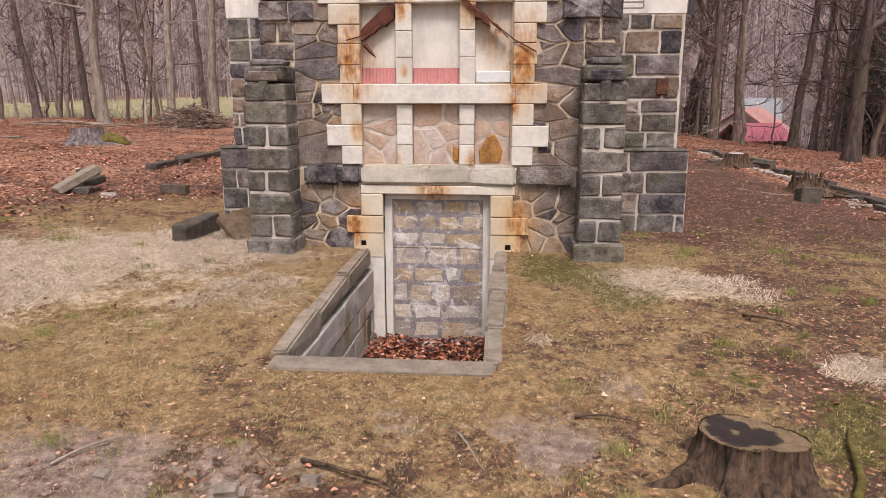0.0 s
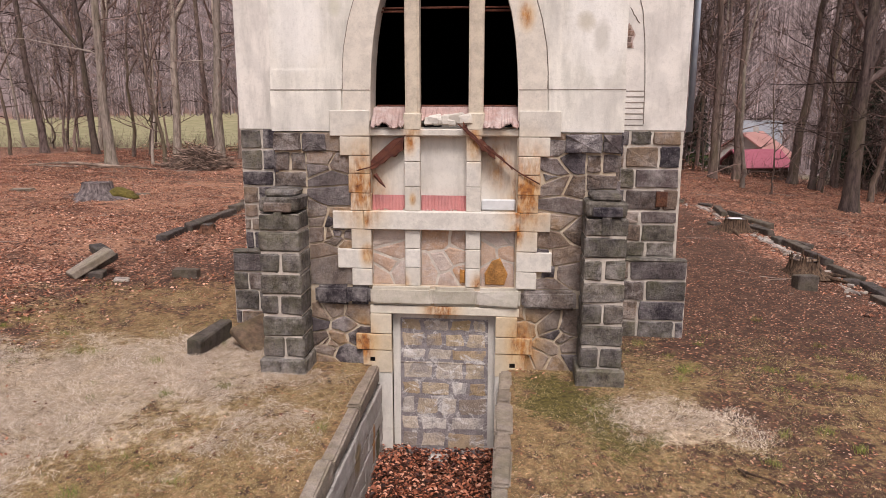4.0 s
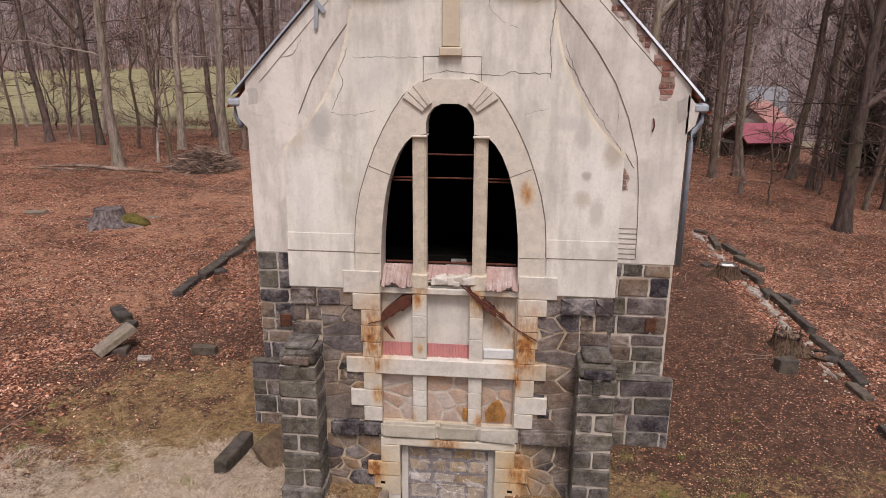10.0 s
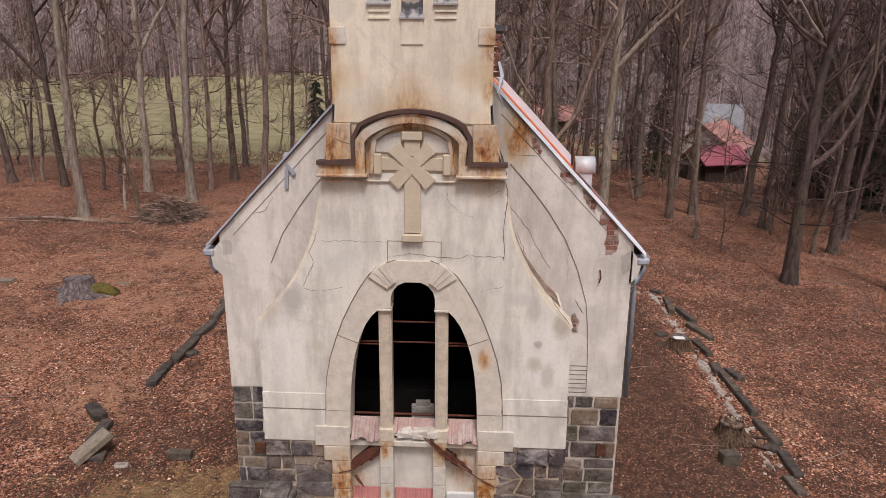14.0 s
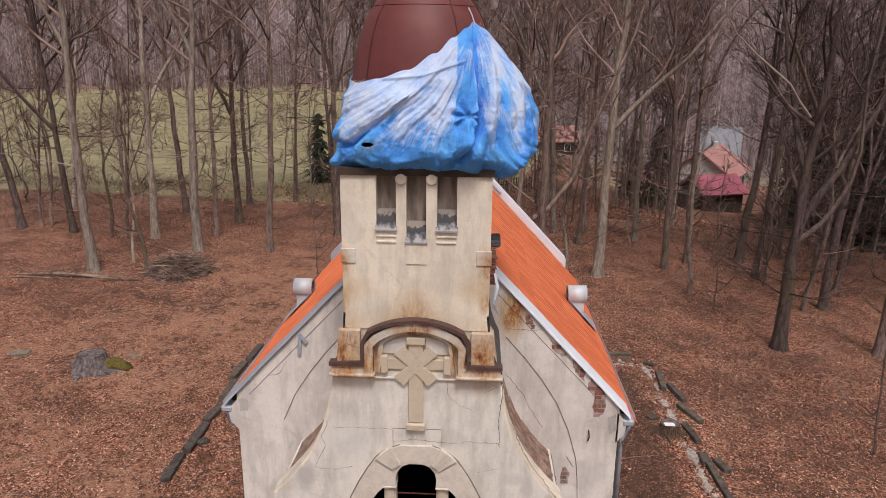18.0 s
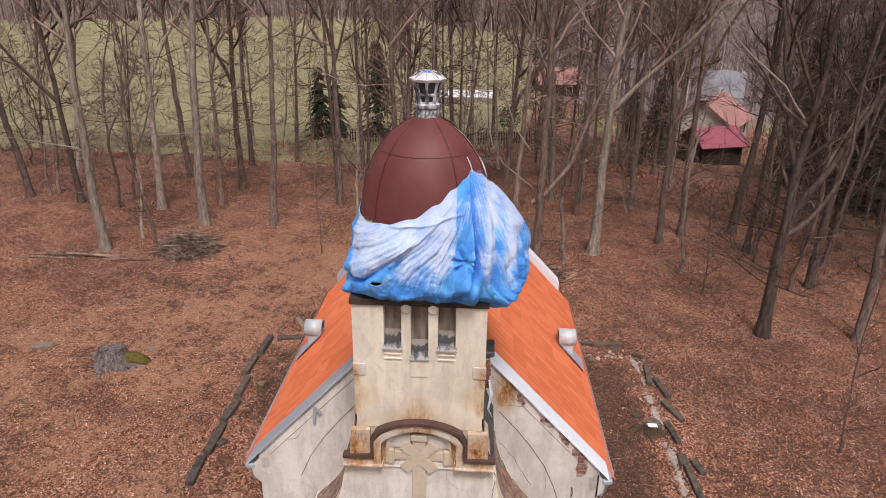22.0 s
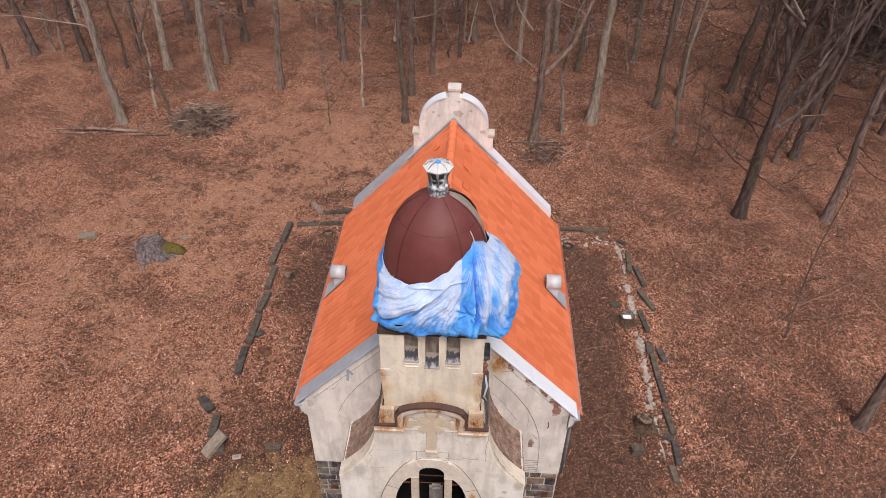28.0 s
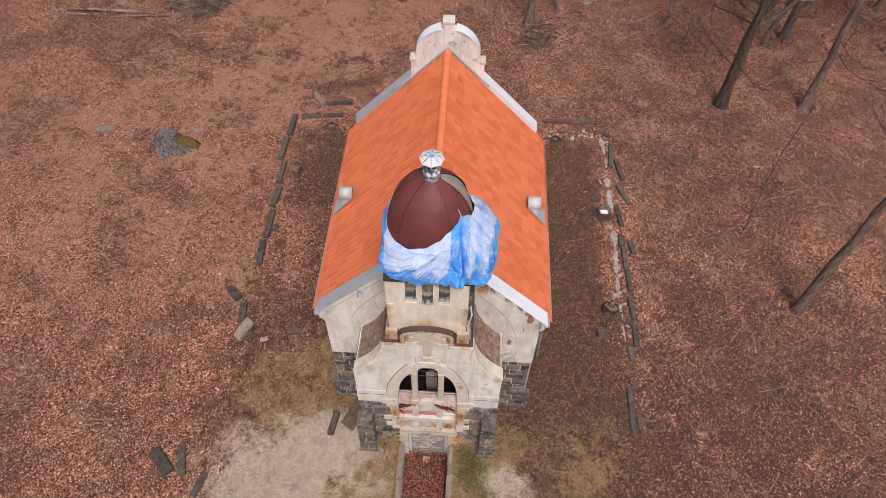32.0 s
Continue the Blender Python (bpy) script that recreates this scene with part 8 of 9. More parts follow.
for x, y, d, k, t in ((-17.0, 25.0, .15, 0, 30), (-5.7, 26.6, .15, 0, 80), (5.4, 24.7, .20, 0, 120), (11.4, 24.6, .20, 0, 200), (16.6, 28.9, .22, 1, 20), (16.7, 23.9, .24, 1, 70), (12.9, 10.4, .07, 2, 10), (11.9, 22.3, .07, 2, 60), (-7.2, 24.4, .06, 2, 90), (-15.8, 24.0, .19, 1, 15), (-20.7, 29.9, .20, 1, 40), (-20.6, 31.6, .18, 1, 110), (-27.6, 29.0, .18, 1, 20), (-25.6, 32.0, .2, 1, 140)):
    tree(x, y, d, k, t, thin=True, lean=(random.Random(k + int(x)).uniform(-5, 5), 0))

# the wood behind: scattered, keeping off the placed ones
r = random.Random(77)
taken = [(p[0], p[1]) for p in PLACED]
made = 0
for tries in range(6000):
    if made >= 104:
        break
    y = 24 + 34 * r.random() ** 0.8
    x = r.uniform(-0.78 * (y + 9), 0.80 * (y + 9))
    if x > -12 and x < 12 and y < 33:
        continue
    if x < -10 and y < 30 or (x > 12 and y < 27 and x < 22):
        continue
    if x < -7 and r.random() < 0.7:
        continue
    if x - 0.9 > 0.42 * (y + 10) and r.random() < 0.1:
        continue
    if x < -8 and y > 50 or (4 < y - 54 and 20 < x < 34) or (abs(x + 2) < 3 and y > 53):
        continue
    if min((x - a) ** 2 + (y - b) ** 2 for a, b in taken) < 2.9 ** 2:
        continue
    if 0.285 * (y + 10) < x - 0.9 < 0.42 * (y + 10) and y > 31:
        continue
    taken.append((x, y))
    made += 1
    if x < -6 and made % 2:
        continue
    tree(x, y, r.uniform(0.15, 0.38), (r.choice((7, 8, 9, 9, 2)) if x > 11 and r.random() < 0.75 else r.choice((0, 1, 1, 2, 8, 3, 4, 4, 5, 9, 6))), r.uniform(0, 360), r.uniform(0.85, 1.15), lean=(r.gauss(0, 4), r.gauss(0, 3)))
for x, y in ((27, 23), (25.5, 31), (29, 33), (32, 37), (-31, 27), (-35, 33), (33, 28), (34, 42), (37, 34)):
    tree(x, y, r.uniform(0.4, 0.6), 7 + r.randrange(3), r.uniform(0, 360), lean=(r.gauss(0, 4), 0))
for k in range(70):
    y = r.uniform(27, 55)
    x = r.uniform(-0.75 * (y + 9), 0.78 * (y + 9))
    if abs(x) < 10 and y < 32 or 0.30 * (y + 10) < x - 0.9 < 0.40 * (y + 10) or x < -5 and k % 3:
        continue
    tree(x, y, r.uniform(0.07, 0.16), r.randrange(3), r.uniform(0, 360), r.uniform(0.7, 1.2), True, (r.gauss(0, 5), r.gauss(0, 4)))

# spruces at the field's edge
def spruce(x, y, height, seed):
    r = random.Random(seed)
    th = thing("spruce", "dark green spruce at the wood's edge", "tree", (x, y, gz(x, y)), "spruces")
    part("trunk", tube([(0, 0, -0.3), (0, 0, height)], [0.22, 0.02], 7), BARK, th)
    v, f = [], []
    for k in range(int(height * 26)):
        z = height * (0.06 + 0.93 * r.random())
        reach = (height - z) * 0.24 + 0.25
        a = r.uniform(0, 6.28)
        for s in range(5):
            t0 = (s + r.random()) / 5
            b = a + r.uniform(-0.25, 0.25)
            c = Vector((math.cos(b) * reach * t0, math.sin(b) * reach * t0, z - 0.38 * reach * t0 ** 1.3))
            w = Vector((-math.sin(b), math.cos(b), 0)) * r.uniform(0.10, 0.22)
            o = Vector((math.cos(b), math.sin(b), -0.5)) * r.uniform(0.25, 0.5)
            n = len(v)
            v += [tuple(c - w), tuple(c + w), tuple(c + o + w * 0.3 + Vector((0, 0, -0.12))), tuple(c + o - w * 0.3 - Vector((0, 0, 0.12)))]
            f.append((n, n + 1, n + 2, n + 3))
    raw("crown", v, f, NEEDLES, th)


for x, y, h, s in ((33, 52, 15, 1), (36, 57, 17, 2), (41, 55, 16, 3), (31, 47, 10, 4), (-9, 58, 9, 5), (45, 62, 18, 6), (36, 45, 13, 7), (-14.1, 55.5, 6.5, 8), (-12.6, 56.0, 5.0, 9), (34.5, 62, 14, 10), (18.5, 61, 8, 11), (16.5, 63, 6, 12), (40, 48, 15, 13), (30, 56, 12, 14), (31.5, 58, 14, 15), (32, 44, 20, 16), (35, 48, 22, 17), (38, 42, 20, 18)):
    spruce(x, y, h, s)

# undergrowth of thin twigs under the trees, and pale dead wands
r = random.Random(91)
lm = Limbs()
for k in range(2600):
    y = r.uniform(30, 57)
    x = r.uniform(-0.74 * (y + 9), 0.78 * (y + 9))
    if x < -4 and k % 5:
        continue
    if math.sin(x * 0.31 + 1.7 * math.sin(y * 0.2)) + math.sin(y * 0.37) < 0.1 + (0.9 if y < 40 else 0):
        continue
    base = Vector((x, y, gz(x, y) - 0.05))
    for s in range(4):
        p, q = grow(base + Vector((r.gauss(0, .2), r.gauss(0, .2), 0)), Vector((r.gauss(0, .5), r.gauss(0, .5), 1)), r.uniform(0.5, 2.0), 0.010, r, 3, 0.2, 0.0, 0.4)
        lm.add(p, q, 3)
for k in range(330):
    x = r.uniform(-48, 6)
    y = 52 + 3.0 * math.sin(x * 0.11) - 10 * float(smooth(-x, 15, 60)) + r.gauss(-0.5, 1.6)
    base = Vector((x, y, gz(x, y) - 0.05))
    tall = r.uniform(0.4, 1.9) * (0.5 + abs(math.sin(x * 0.7)))
    for s in range(5):
        p, q = grow(base + Vector((r.gauss(0, .25), r.gauss(0, .25), 0)), Vector((r.gauss(0, .5), r.gauss(0, .5), 1)), tall * r.uniform(0.5, 1.1), 0.012, r, 3, 0.22, 0.0, 0.4)
        lm.add(p, q, 3)
me = lm.mesh("undergrowth", TWIG)
tagged(new("undergrowth", me), "thin leafless undergrowth in the wood", "undergrowth", kind="stuff")

# far wood on the hillside
v, f = [], []
r = random.Random(3)
for k in range(6500):
    y = 172 + 330 * r.random() ** 1.25
    x = r.uniform(-0.78 * y, 0.78 * y)
    z0 = gz(x, y)
    h = r.uniform(11, 19)
    s = r.uniform(0.10, 0.2) * (1 + y / 400)
    n = len(v)
    v += [(x - s, y, z0 - 1), (x + s, y, z0 - 1), (x, y, z0 + h)]
    f.append((n, n + 1, n + 2))
    for b in range(9):
        a, t = r.uniform(-1, 1), r.uniform(0.3, 0.9)
        l = h * r.uniform(0.18, 0.36) * (1.15 - t * 0.6)
        zb = z0 + h * t
        n = len(v)
        w = s * 0.85
        yy = y + r.uniform(-1.5, 1.5)
        v += [(x, yy, zb), (x, yy, zb + w * 2.0), (x + a * l, yy, zb + l * r.uniform(0.5, 1.0))]
        f.append((n, n + 1, n + 2))
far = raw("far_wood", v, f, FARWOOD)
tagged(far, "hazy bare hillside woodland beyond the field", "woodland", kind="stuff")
v, f = [], []
for k in range(900):
    y = 170 + 14 * r.random()
    x = r.uniform(-130, 130)
    z0, h, s = gz(x, y), r.uniform(5, 14), 0.16
    n = len(v)
    v += [(x - s, y, z0 - 1), (x + s, y, z0 - 1), (x, y, z0 + h)]
    f.append((n, n + 1, n + 2))
    for b in range(14):
        a, t = r.uniform(-1, 1), r.uniform(0.15, 0.9)
        l = h * r.uniform(0.2, 0.45) * (1.15 - t * 0.6)
        zb, n = z0 + h * t, len(v)
        v += [(x, y, zb), (x, y, zb + 0.16), (x + a * l, y + r.uniform(-1, 1), zb + l * r.uniform(0.4, 1.0))]
        f.append((n, n + 1, n + 2))
for k in range(800):
    y = 100 + 75 * r.random()
    x = r.uniform(9 + 0.04 * y, 0.8 * y)
    z0, h, s = gz(x, y), r.uniform(9, 17), 0.13
    n = len(v)
    v += [(x - s, y, z0 - 1), (x + s, y, z0 - 1), (x, y, z0 + h)]
    f.append((n, n + 1, n + 2))
    for b in range(16):
        a, t = r.uniform(-1, 1), r.uniform(0.15, 0.9)
        l = h * r.uniform(0.2, 0.4) * (1.15 - t * 0.6)
        zb, n = z0 + h * t, len(v)
        v += [(x, y, zb), (x, y, zb + 0.13), (x + a * l, y + r.uniform(-1, 1), zb + l * r.uniform(0.4, 1.0))]
        f.append((n, n + 1, n + 2))
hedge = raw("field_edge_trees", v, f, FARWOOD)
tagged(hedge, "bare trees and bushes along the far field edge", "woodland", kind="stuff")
v, f = [], []
for cx, cy, rad in ((9, 70, 1.6), (14, 74, 1.8), (4, 66, 1.2), (18, 58, 1.4), (31, 60, 2.0), (20, 82, 2)):
    for k in range(420):
        d = Vector((r.gauss(0, 1), r.gauss(0, 1), r.gauss(0, 1))).normalized() * rad * r.uniform(0.6, 1.05)
        c = Vector((cx, cy, gz(cx, cy) + rad * 0.75)) + d
        e, g = Vector((r.gauss(0, 1), r.gauss(0, 1), r.gauss(0, 1))).normalized() * 0.16, Vector((r.gauss(0, 1), r.gauss(0, 1), r.gauss(0, 1))).normalized() * 0.16
        n = len(v)
        v += [tuple(c - e), tuple(c + g), tuple(c + e)]
        f.append((n, n + 1, n + 2))
tagged(raw("evergreen_shrubs", v, f, BUSHGREEN), "clipped evergreen shrubs in the gardens", "shrub", kind="stuff")

# ---- loose cover on the ground ----
r = random.Random(55)


def sheet(name, verts, faces, material):
    """A mesh of many small faces, all with as many corners, from arrays."""
    me = bpy.data.meshes.new(name)
    me.vertices.add(len(verts))
    me.vertices.foreach_set("co", np.ascontiguousarray(verts, np.float32).ravel())
    k = faces.shape[1]
    me.loops.add(faces.size)
    me.loops.foreach_set("vertex_index", faces.ravel().astype(np.int32))
    me.polygons.add(len(faces))
    me.polygons.foreach_set("loop_start", (np.arange(len(faces)) * k).astype(np.int32))
    me.update(calc_edges=True)
    me.materials.append(material)
    return new(name, me)


def off_limits(x, y):
    """True in the trench and under the chapel."""
    return ((x > -1.0) & (x < 0.92) & (y > -3.62) & (y < 0.1)) | ((np.abs(x) < 2.2) & (y > -0.02) & (y < 1.7)) | ((np.abs(x) < 3.35) & (y > 1.4) & (y < 9.8))


def leaf_mesh(name, x, y, z, size, material, seed, flat=False):
    """Leaves folded along the midrib, two quads each, or one bent quad where flat; turned and tilted at random."""
    rs = np.random.RandomState(seed)
    n = len(x)
    a, tu, tw = rs.uniform(0, 6.283, n), rs.uniform(-0.45, 0.45, n), rs.uniform(-0.5, 0.5, n)
    u = np.stack([np.cos(a), np.sin(a), tu], 1) * size[:, None]
    w = np.stack([-np.sin(a), np.cos(a), tw], 1) * (size * rs.uniform(0.40, 0.62, n))[:, None]
    up = np.zeros((n, 3))
    up[:, 2] = size * rs.uniform(0.0, 0.55, n)
    c = np.stack([x, y, z], 1)
    pts = np.stack([c - u, c - u * 0.25 + w + up, c + u * 0.45 + w * 0.8 + up, c + u, c + u * 0.45 - w * 0.8 + up, c - u * 0.25 - w + up], 1)
    if flat:
        pts = np.stack([c - u, c + w + up, c + u, c - w + up * 0.6], 1)
        return sheet(name, pts.reshape(-1, 3), np.arange(4 * n).reshape(-1, 4), material)
    base = np.arange(n)[:, None] * 6
    return sheet(name, pts.reshape(-1, 3), np.concatenate([base + np.array([[0, 1, 2, 3]]), base + np.array([[0, 3, 4, 5]])]), material)


rs = np.random.RandomState(55)
N = 1150000
lx, ly = rs.uniform(-26, 23, N), -7 + 46 * rs.uniform(0, 1, N) ** 1.08
heap = 0.9 * (vnoise(lx, ly, 1.1, 4) - 0.5) + 0.8 * (vnoise(lx, ly, 3.3, 5) - 0.5) + 0.9 * (vnoise(lx, ly, 0.35, 6) - 0.5) + 0.6 * (vnoise(lx, ly, 0.13, 7) - 0.5)
share = leaf_share(lx, ly)
keep = (rs.uniform(0, 1, N) < 0.46 * np.clip(share - 0.10 + 0.75 * heap * (1 - 0.6 * clearing(lx, ly)), 0.010, 1)) & ~off_limits(lx, ly)
lx, ly = lx[keep], ly[keep]
size = rs.uniform(0.020, 0.044, len(lx)) * np.where(clearing(lx, ly) > 0.4, 0.62, 1.0)
lz = ground_z(lx, ly) + rs.uniform(0.004, 0.04, len(lx))
close = (ly < 3) & (np.abs(lx) < 9)
for part_of, flat in ((close, False), (~close, True)):
    tagged(leaf_mesh("fallen_leaves", lx[part_of], ly[part_of], lz[part_of], size[part_of], LEAF, 56, flat), "curled red-brown fallen leaves on the ground", "leaves", kind="stuff")
n = 7000
lx, ly = rs.uniform(-0.79, 0.73, n), rs.uniform(-3.42, 0.04, n)
pit_leaves = leaf_mesh("pit_leaves", lx, ly, -1.26 + rs.uniform(0, 0.06, n) + 0.10 * vnoise(lx, ly, 1.5, 9), rs.uniform(0.012, 0.040, n), LEAF_DARK, 57)
tagged(pit_leaves, "dark leaves filling the trench floor", "leaves", kind="stuff")


n = 900
tx, ty = rs.uniform(-20, 18, n), -6 + 38 * rs.uniform(0, 1, n)
keep = ~off_limits(tx, ty) & (clearing(tx, ty) < rs.uniform(0.1, 0.45, n))
lm = Limbs()
tr = random.Random(66)
for x, y in zip(tx[keep], ty[keep]):
    a, l = tr.uniform(0, 6.28), tr.choice((0.15, 0.25, 0.4, 0.7, 1.2)) * tr.uniform(0.6, 1.2)
    ends = [Vector((x + math.cos(a) * l * t + tr.gauss(0, 0.05) * l, y + math.sin(a) * l * t + tr.gauss(0, 0.05) * l, 0)) for t in (-0.5, 0.0, 0.5)]
    for p in ends:
        p.z = gz(p.x, p.y) + tr.uniform(0.015, 0.05)
    w = 0.004 + 0.006 * l
    lm.add(ends, [w, w * 0.8, w * 0.4], 4)
tagged(new("fallen_twigs", lm.mesh("fallen_twigs", TWIG_PALE)), "thin pale fallen twigs in the leaf litter", "twigs", kind="stuff")
n = 16000
tx, ty = rs.uniform(-30, 22, n), rs.normal(47, 4.5, n)
clump = vnoise(tx, ty, 0.35, 71) + 0.5 * vnoise(tx, ty, 1.1, 72)
keep = (clump > 0.80) & (ty > 37) & (ty < 56)
tx, ty, clump = tx[keep], ty[keep], clump[keep]
tall = 1.6 * (clump - 0.75)
bracken = leaf_mesh("dead_bracken", tx, ty, ground_z(tx, ty) + rs.uniform(0.05, 1, len(tx)) * tall, rs.uniform(0.05, 0.11, len(tx)), LEAF, 73)
tagged(bracken, "rust-brown dead bracken along the wood's edge", "bracken", kind="stuff")


def straw(name, material, label, count, seed):
    """Long bleached blades, laid over in whorls and combed by the wind."""
    rs = np.random.RandomState(seed)
    x, y = rs.uniform(-8.5, 7.0, count), rs.uniform(-5.8, 3.6, count)
    tuft = vnoise(x, y, 1.7, 21) + 0.7 * vnoise(x, y, 5.0, 22)
    keep = (rs.uniform(0, 1, count) < np.clip(straw_share(x, y) * 1.15 - 1.25 + 1.25 * tuft, 0, 0.8) * smooth(straw_share(x, y), 0.08, 0.38)) & ~off_limits(x, y)
    x, y, tuft = x[keep], y[keep], tuft[keep]
    n = len(x)
    l = rs.uniform(0.06, 0.20, n) * (0.40 + 0.75 * straw_share(x, y))
    a = 6.5 * vnoise(x, y, 0.6, 23) + 5.0 * vnoise(x, y, 2.1, 24) - 4.5 + rs.normal(0, 0.75, n)
    lift, bend = rs.uniform(0.10, 0.55, n), rs.normal(0, 0.35, n)
    z = ground_z(x, y) + 0.03 * np.clip(tuft - 0.9, 0, 1)
    d0 = np.stack([np.cos(a), np.sin(a), lift], 1)
    d1 = np.stack([np.cos(a + bend), np.sin(a + bend), -0.1 - 0.5 * lift], 1)
    w = np.stack([-np.sin(a), np.cos(a), np.zeros(n)], 1) * rs.uniform(0.0011, 0.0021, n)[:, None]
    c = np.stack([x, y, z], 1)
    m = c + d0 * (l * 0.5)[:, None]
    e = m + d1 * (l * 0.6)[:, None]
    pts = np.stack([c - w, c + w, m + w, m - w, e + w * 0.3, e - w * 0.3], 1)
    base = np.arange(n)[:, None] * 6
    ob = sheet(name, pts.reshape(-1, 3), np.concatenate([base + np.array([[0, 1, 2, 3]]), base + np.array([[3, 2, 4, 5]])]), material)
    tagged(ob, label, "grass", kind="stuff")


straw("straw_grass", STRAW, "flattened bleached straw grass", 640000, 31)


def blades(name, spots, material, label, length, spread, flat):
    v, f = [], []
    for cx, cy, rx, ry, n in spots:
        for k in range(n):
            x, y = r.gauss(cx, rx * 0.6), r.gauss(cy, ry * 0.6)
            if -1.0 < x < 0.9 and -3.7 < y < 0.1 or abs(x) < 2.2 and y > -0.05 or abs(x) < 3.4 and y > 1.55:
                continue
            if noise.noise(Vector((x * 1.6, y * 1.6, 5.0))) + 0.6 * noise.noise(Vector((x * 5, y * 5, 1.0))) < r.uniform(-0.6, 0.35):
                continue
            z = gz(x, y)
            l = length * r.uniform(0.4, 1.3) * (0.6 if rx > 1.9 or abs(cx) < 1 else 1.0)
            a = r.gauss(2.5 * noise.noise(Vector((x * 0.8, y * 0.8, 8.0))) * 3, 1.3)
            d = Vector((math.cos(a) * spread, math.sin(a) * spread, r.uniform(flat, flat + 0.6)))
            d = d.normalized() * l
            w = Vector((-math.sin(a), math.cos(a), 0)) * 0.0015
            c = Vector((x, y, z))
            m1 = c + d * 0.55 + Vector((0, 0, l * 0.12))
            e = c + d
            n0 = len(v)
            v += [tuple(c - w), tuple(c + w), tuple(m1 + w), tuple(m1 - w), tuple(e)]
            f += [(n0, n0 + 1, n0 + 2, n0 + 3), (n0 + 3, n0 + 2, n0 + 4)]
    tagged(raw(name, v, f, material), label, "grass", kind="stuff")


tufts = [(r.uniform(-7, 6.5), r.uniform(-5.5, 2.5), r.uniform(0.06, 0.16), r.uniform(0.05, 0.12), r.randrange(40, 140)) for k in range(190)]
blades("green_grass", tufts + [(-4.9, -0.1, 0.3, 0.15, 260), (-2.0, -0.35, 0.4, 0.1, 200), (-6.3, 3.0, 0.4, 0.3, 220), (2.3, -4.0, 0.4, 0.3, 200), (3.9, -4.4, 0.4, 0.3, 260)], GRASS, "short tufts of green grass", 0.07, 0.6, 0.5)

# short turf of the clearing: single blades, thin over the bare soil
rs = np.random.RandomState(8)
N = 1000000
bx, by = rs.uniform(-8.0, 6.5, N), rs.uniform(-5.7, 3.0, N)
fine = 1.5 * (vnoise(bx, by, 1.1, 31) - 0.5) + 1.3 * (vnoise(bx, by, 3.7, 32) - 0.5) + 0.9 * (vnoise(bx, by, 9.0, 33) - 0.5)
want = 0.62 * (1 - smooth(by, -0.5, 3.0)) * (1 - 0.72 * smooth(bx, 1.6, 4.5)) * (1 - smooth(-bx - 5.0, 0, 3.0)) * (1 - 0.45 * smooth(-by, 4.3, 5.0)) + 0.20 * blob(bx, by, -5.5, 2.5, 2.0, 1.5)
keep = (rs.uniform(0, 1, N) < want + 0.75 * fine * (want > 0.05)) & ~off_limits(bx, by)
bx, by = bx[keep], by[keep]
n = len(bx)
ang, ln = rs.uniform(0, 6.28, n), rs.uniform(0.014, 0.045, n)
bz = ground_z(bx, by)
tri = np.zeros((n, 3, 3))
wx, wy = -np.sin(ang) * 0.0017, np.cos(ang) * 0.0017
tri[:, 0] = np.stack([bx - wx, by - wy, bz - 0.004], 1)
tri[:, 1] = np.stack([bx + wx, by + wy, bz - 0.004], 1)
tri[:, 2] = np.stack([bx + np.cos(ang) * ln * 0.9, by + np.sin(ang) * ln * 0.9, bz + ln * rs.uniform(0.12, 0.6, n)], 1)
tagged(sheet("short_turf", tri.reshape(-1, 3), np.arange(3 * n).reshape(-1, 3), TURF), "thin yellowed turf with bare soil between", "grass", kind="stuff")

# ---- stones of the walls ----
n = 0


def roughen(poly, r, jag):
    """Breaks the straight edges of a stone's outline."""
    out = []
    for (xa, za), (xb, zb) in zip(poly, poly[1:] + poly[:1]):
        out.append((xa + r.uniform(-jag, jag), za + r.uniform(-jag, jag)))
        if math.hypot(xb - xa, zb - za) > 0.09:
            t = r.uniform(0.35, 0.65)
            out.append((xa + (xb - xa) * t + r.uniform(-jag, jag), za + (zb - za) * t + r.uniform(-jag, jag)))
    return out


def lay(polys, face, depth, mats, parent, seed, name="stone", jag=0.009, **k):
    r = random.Random(seed)
    for i, p in enumerate(polys):
        p = roughen(p, r, jag)
        piece(name, p, face, depth * r.uniform(0.75, 1.3), r.choice(mats), parent, seed * 100 + i, **k)


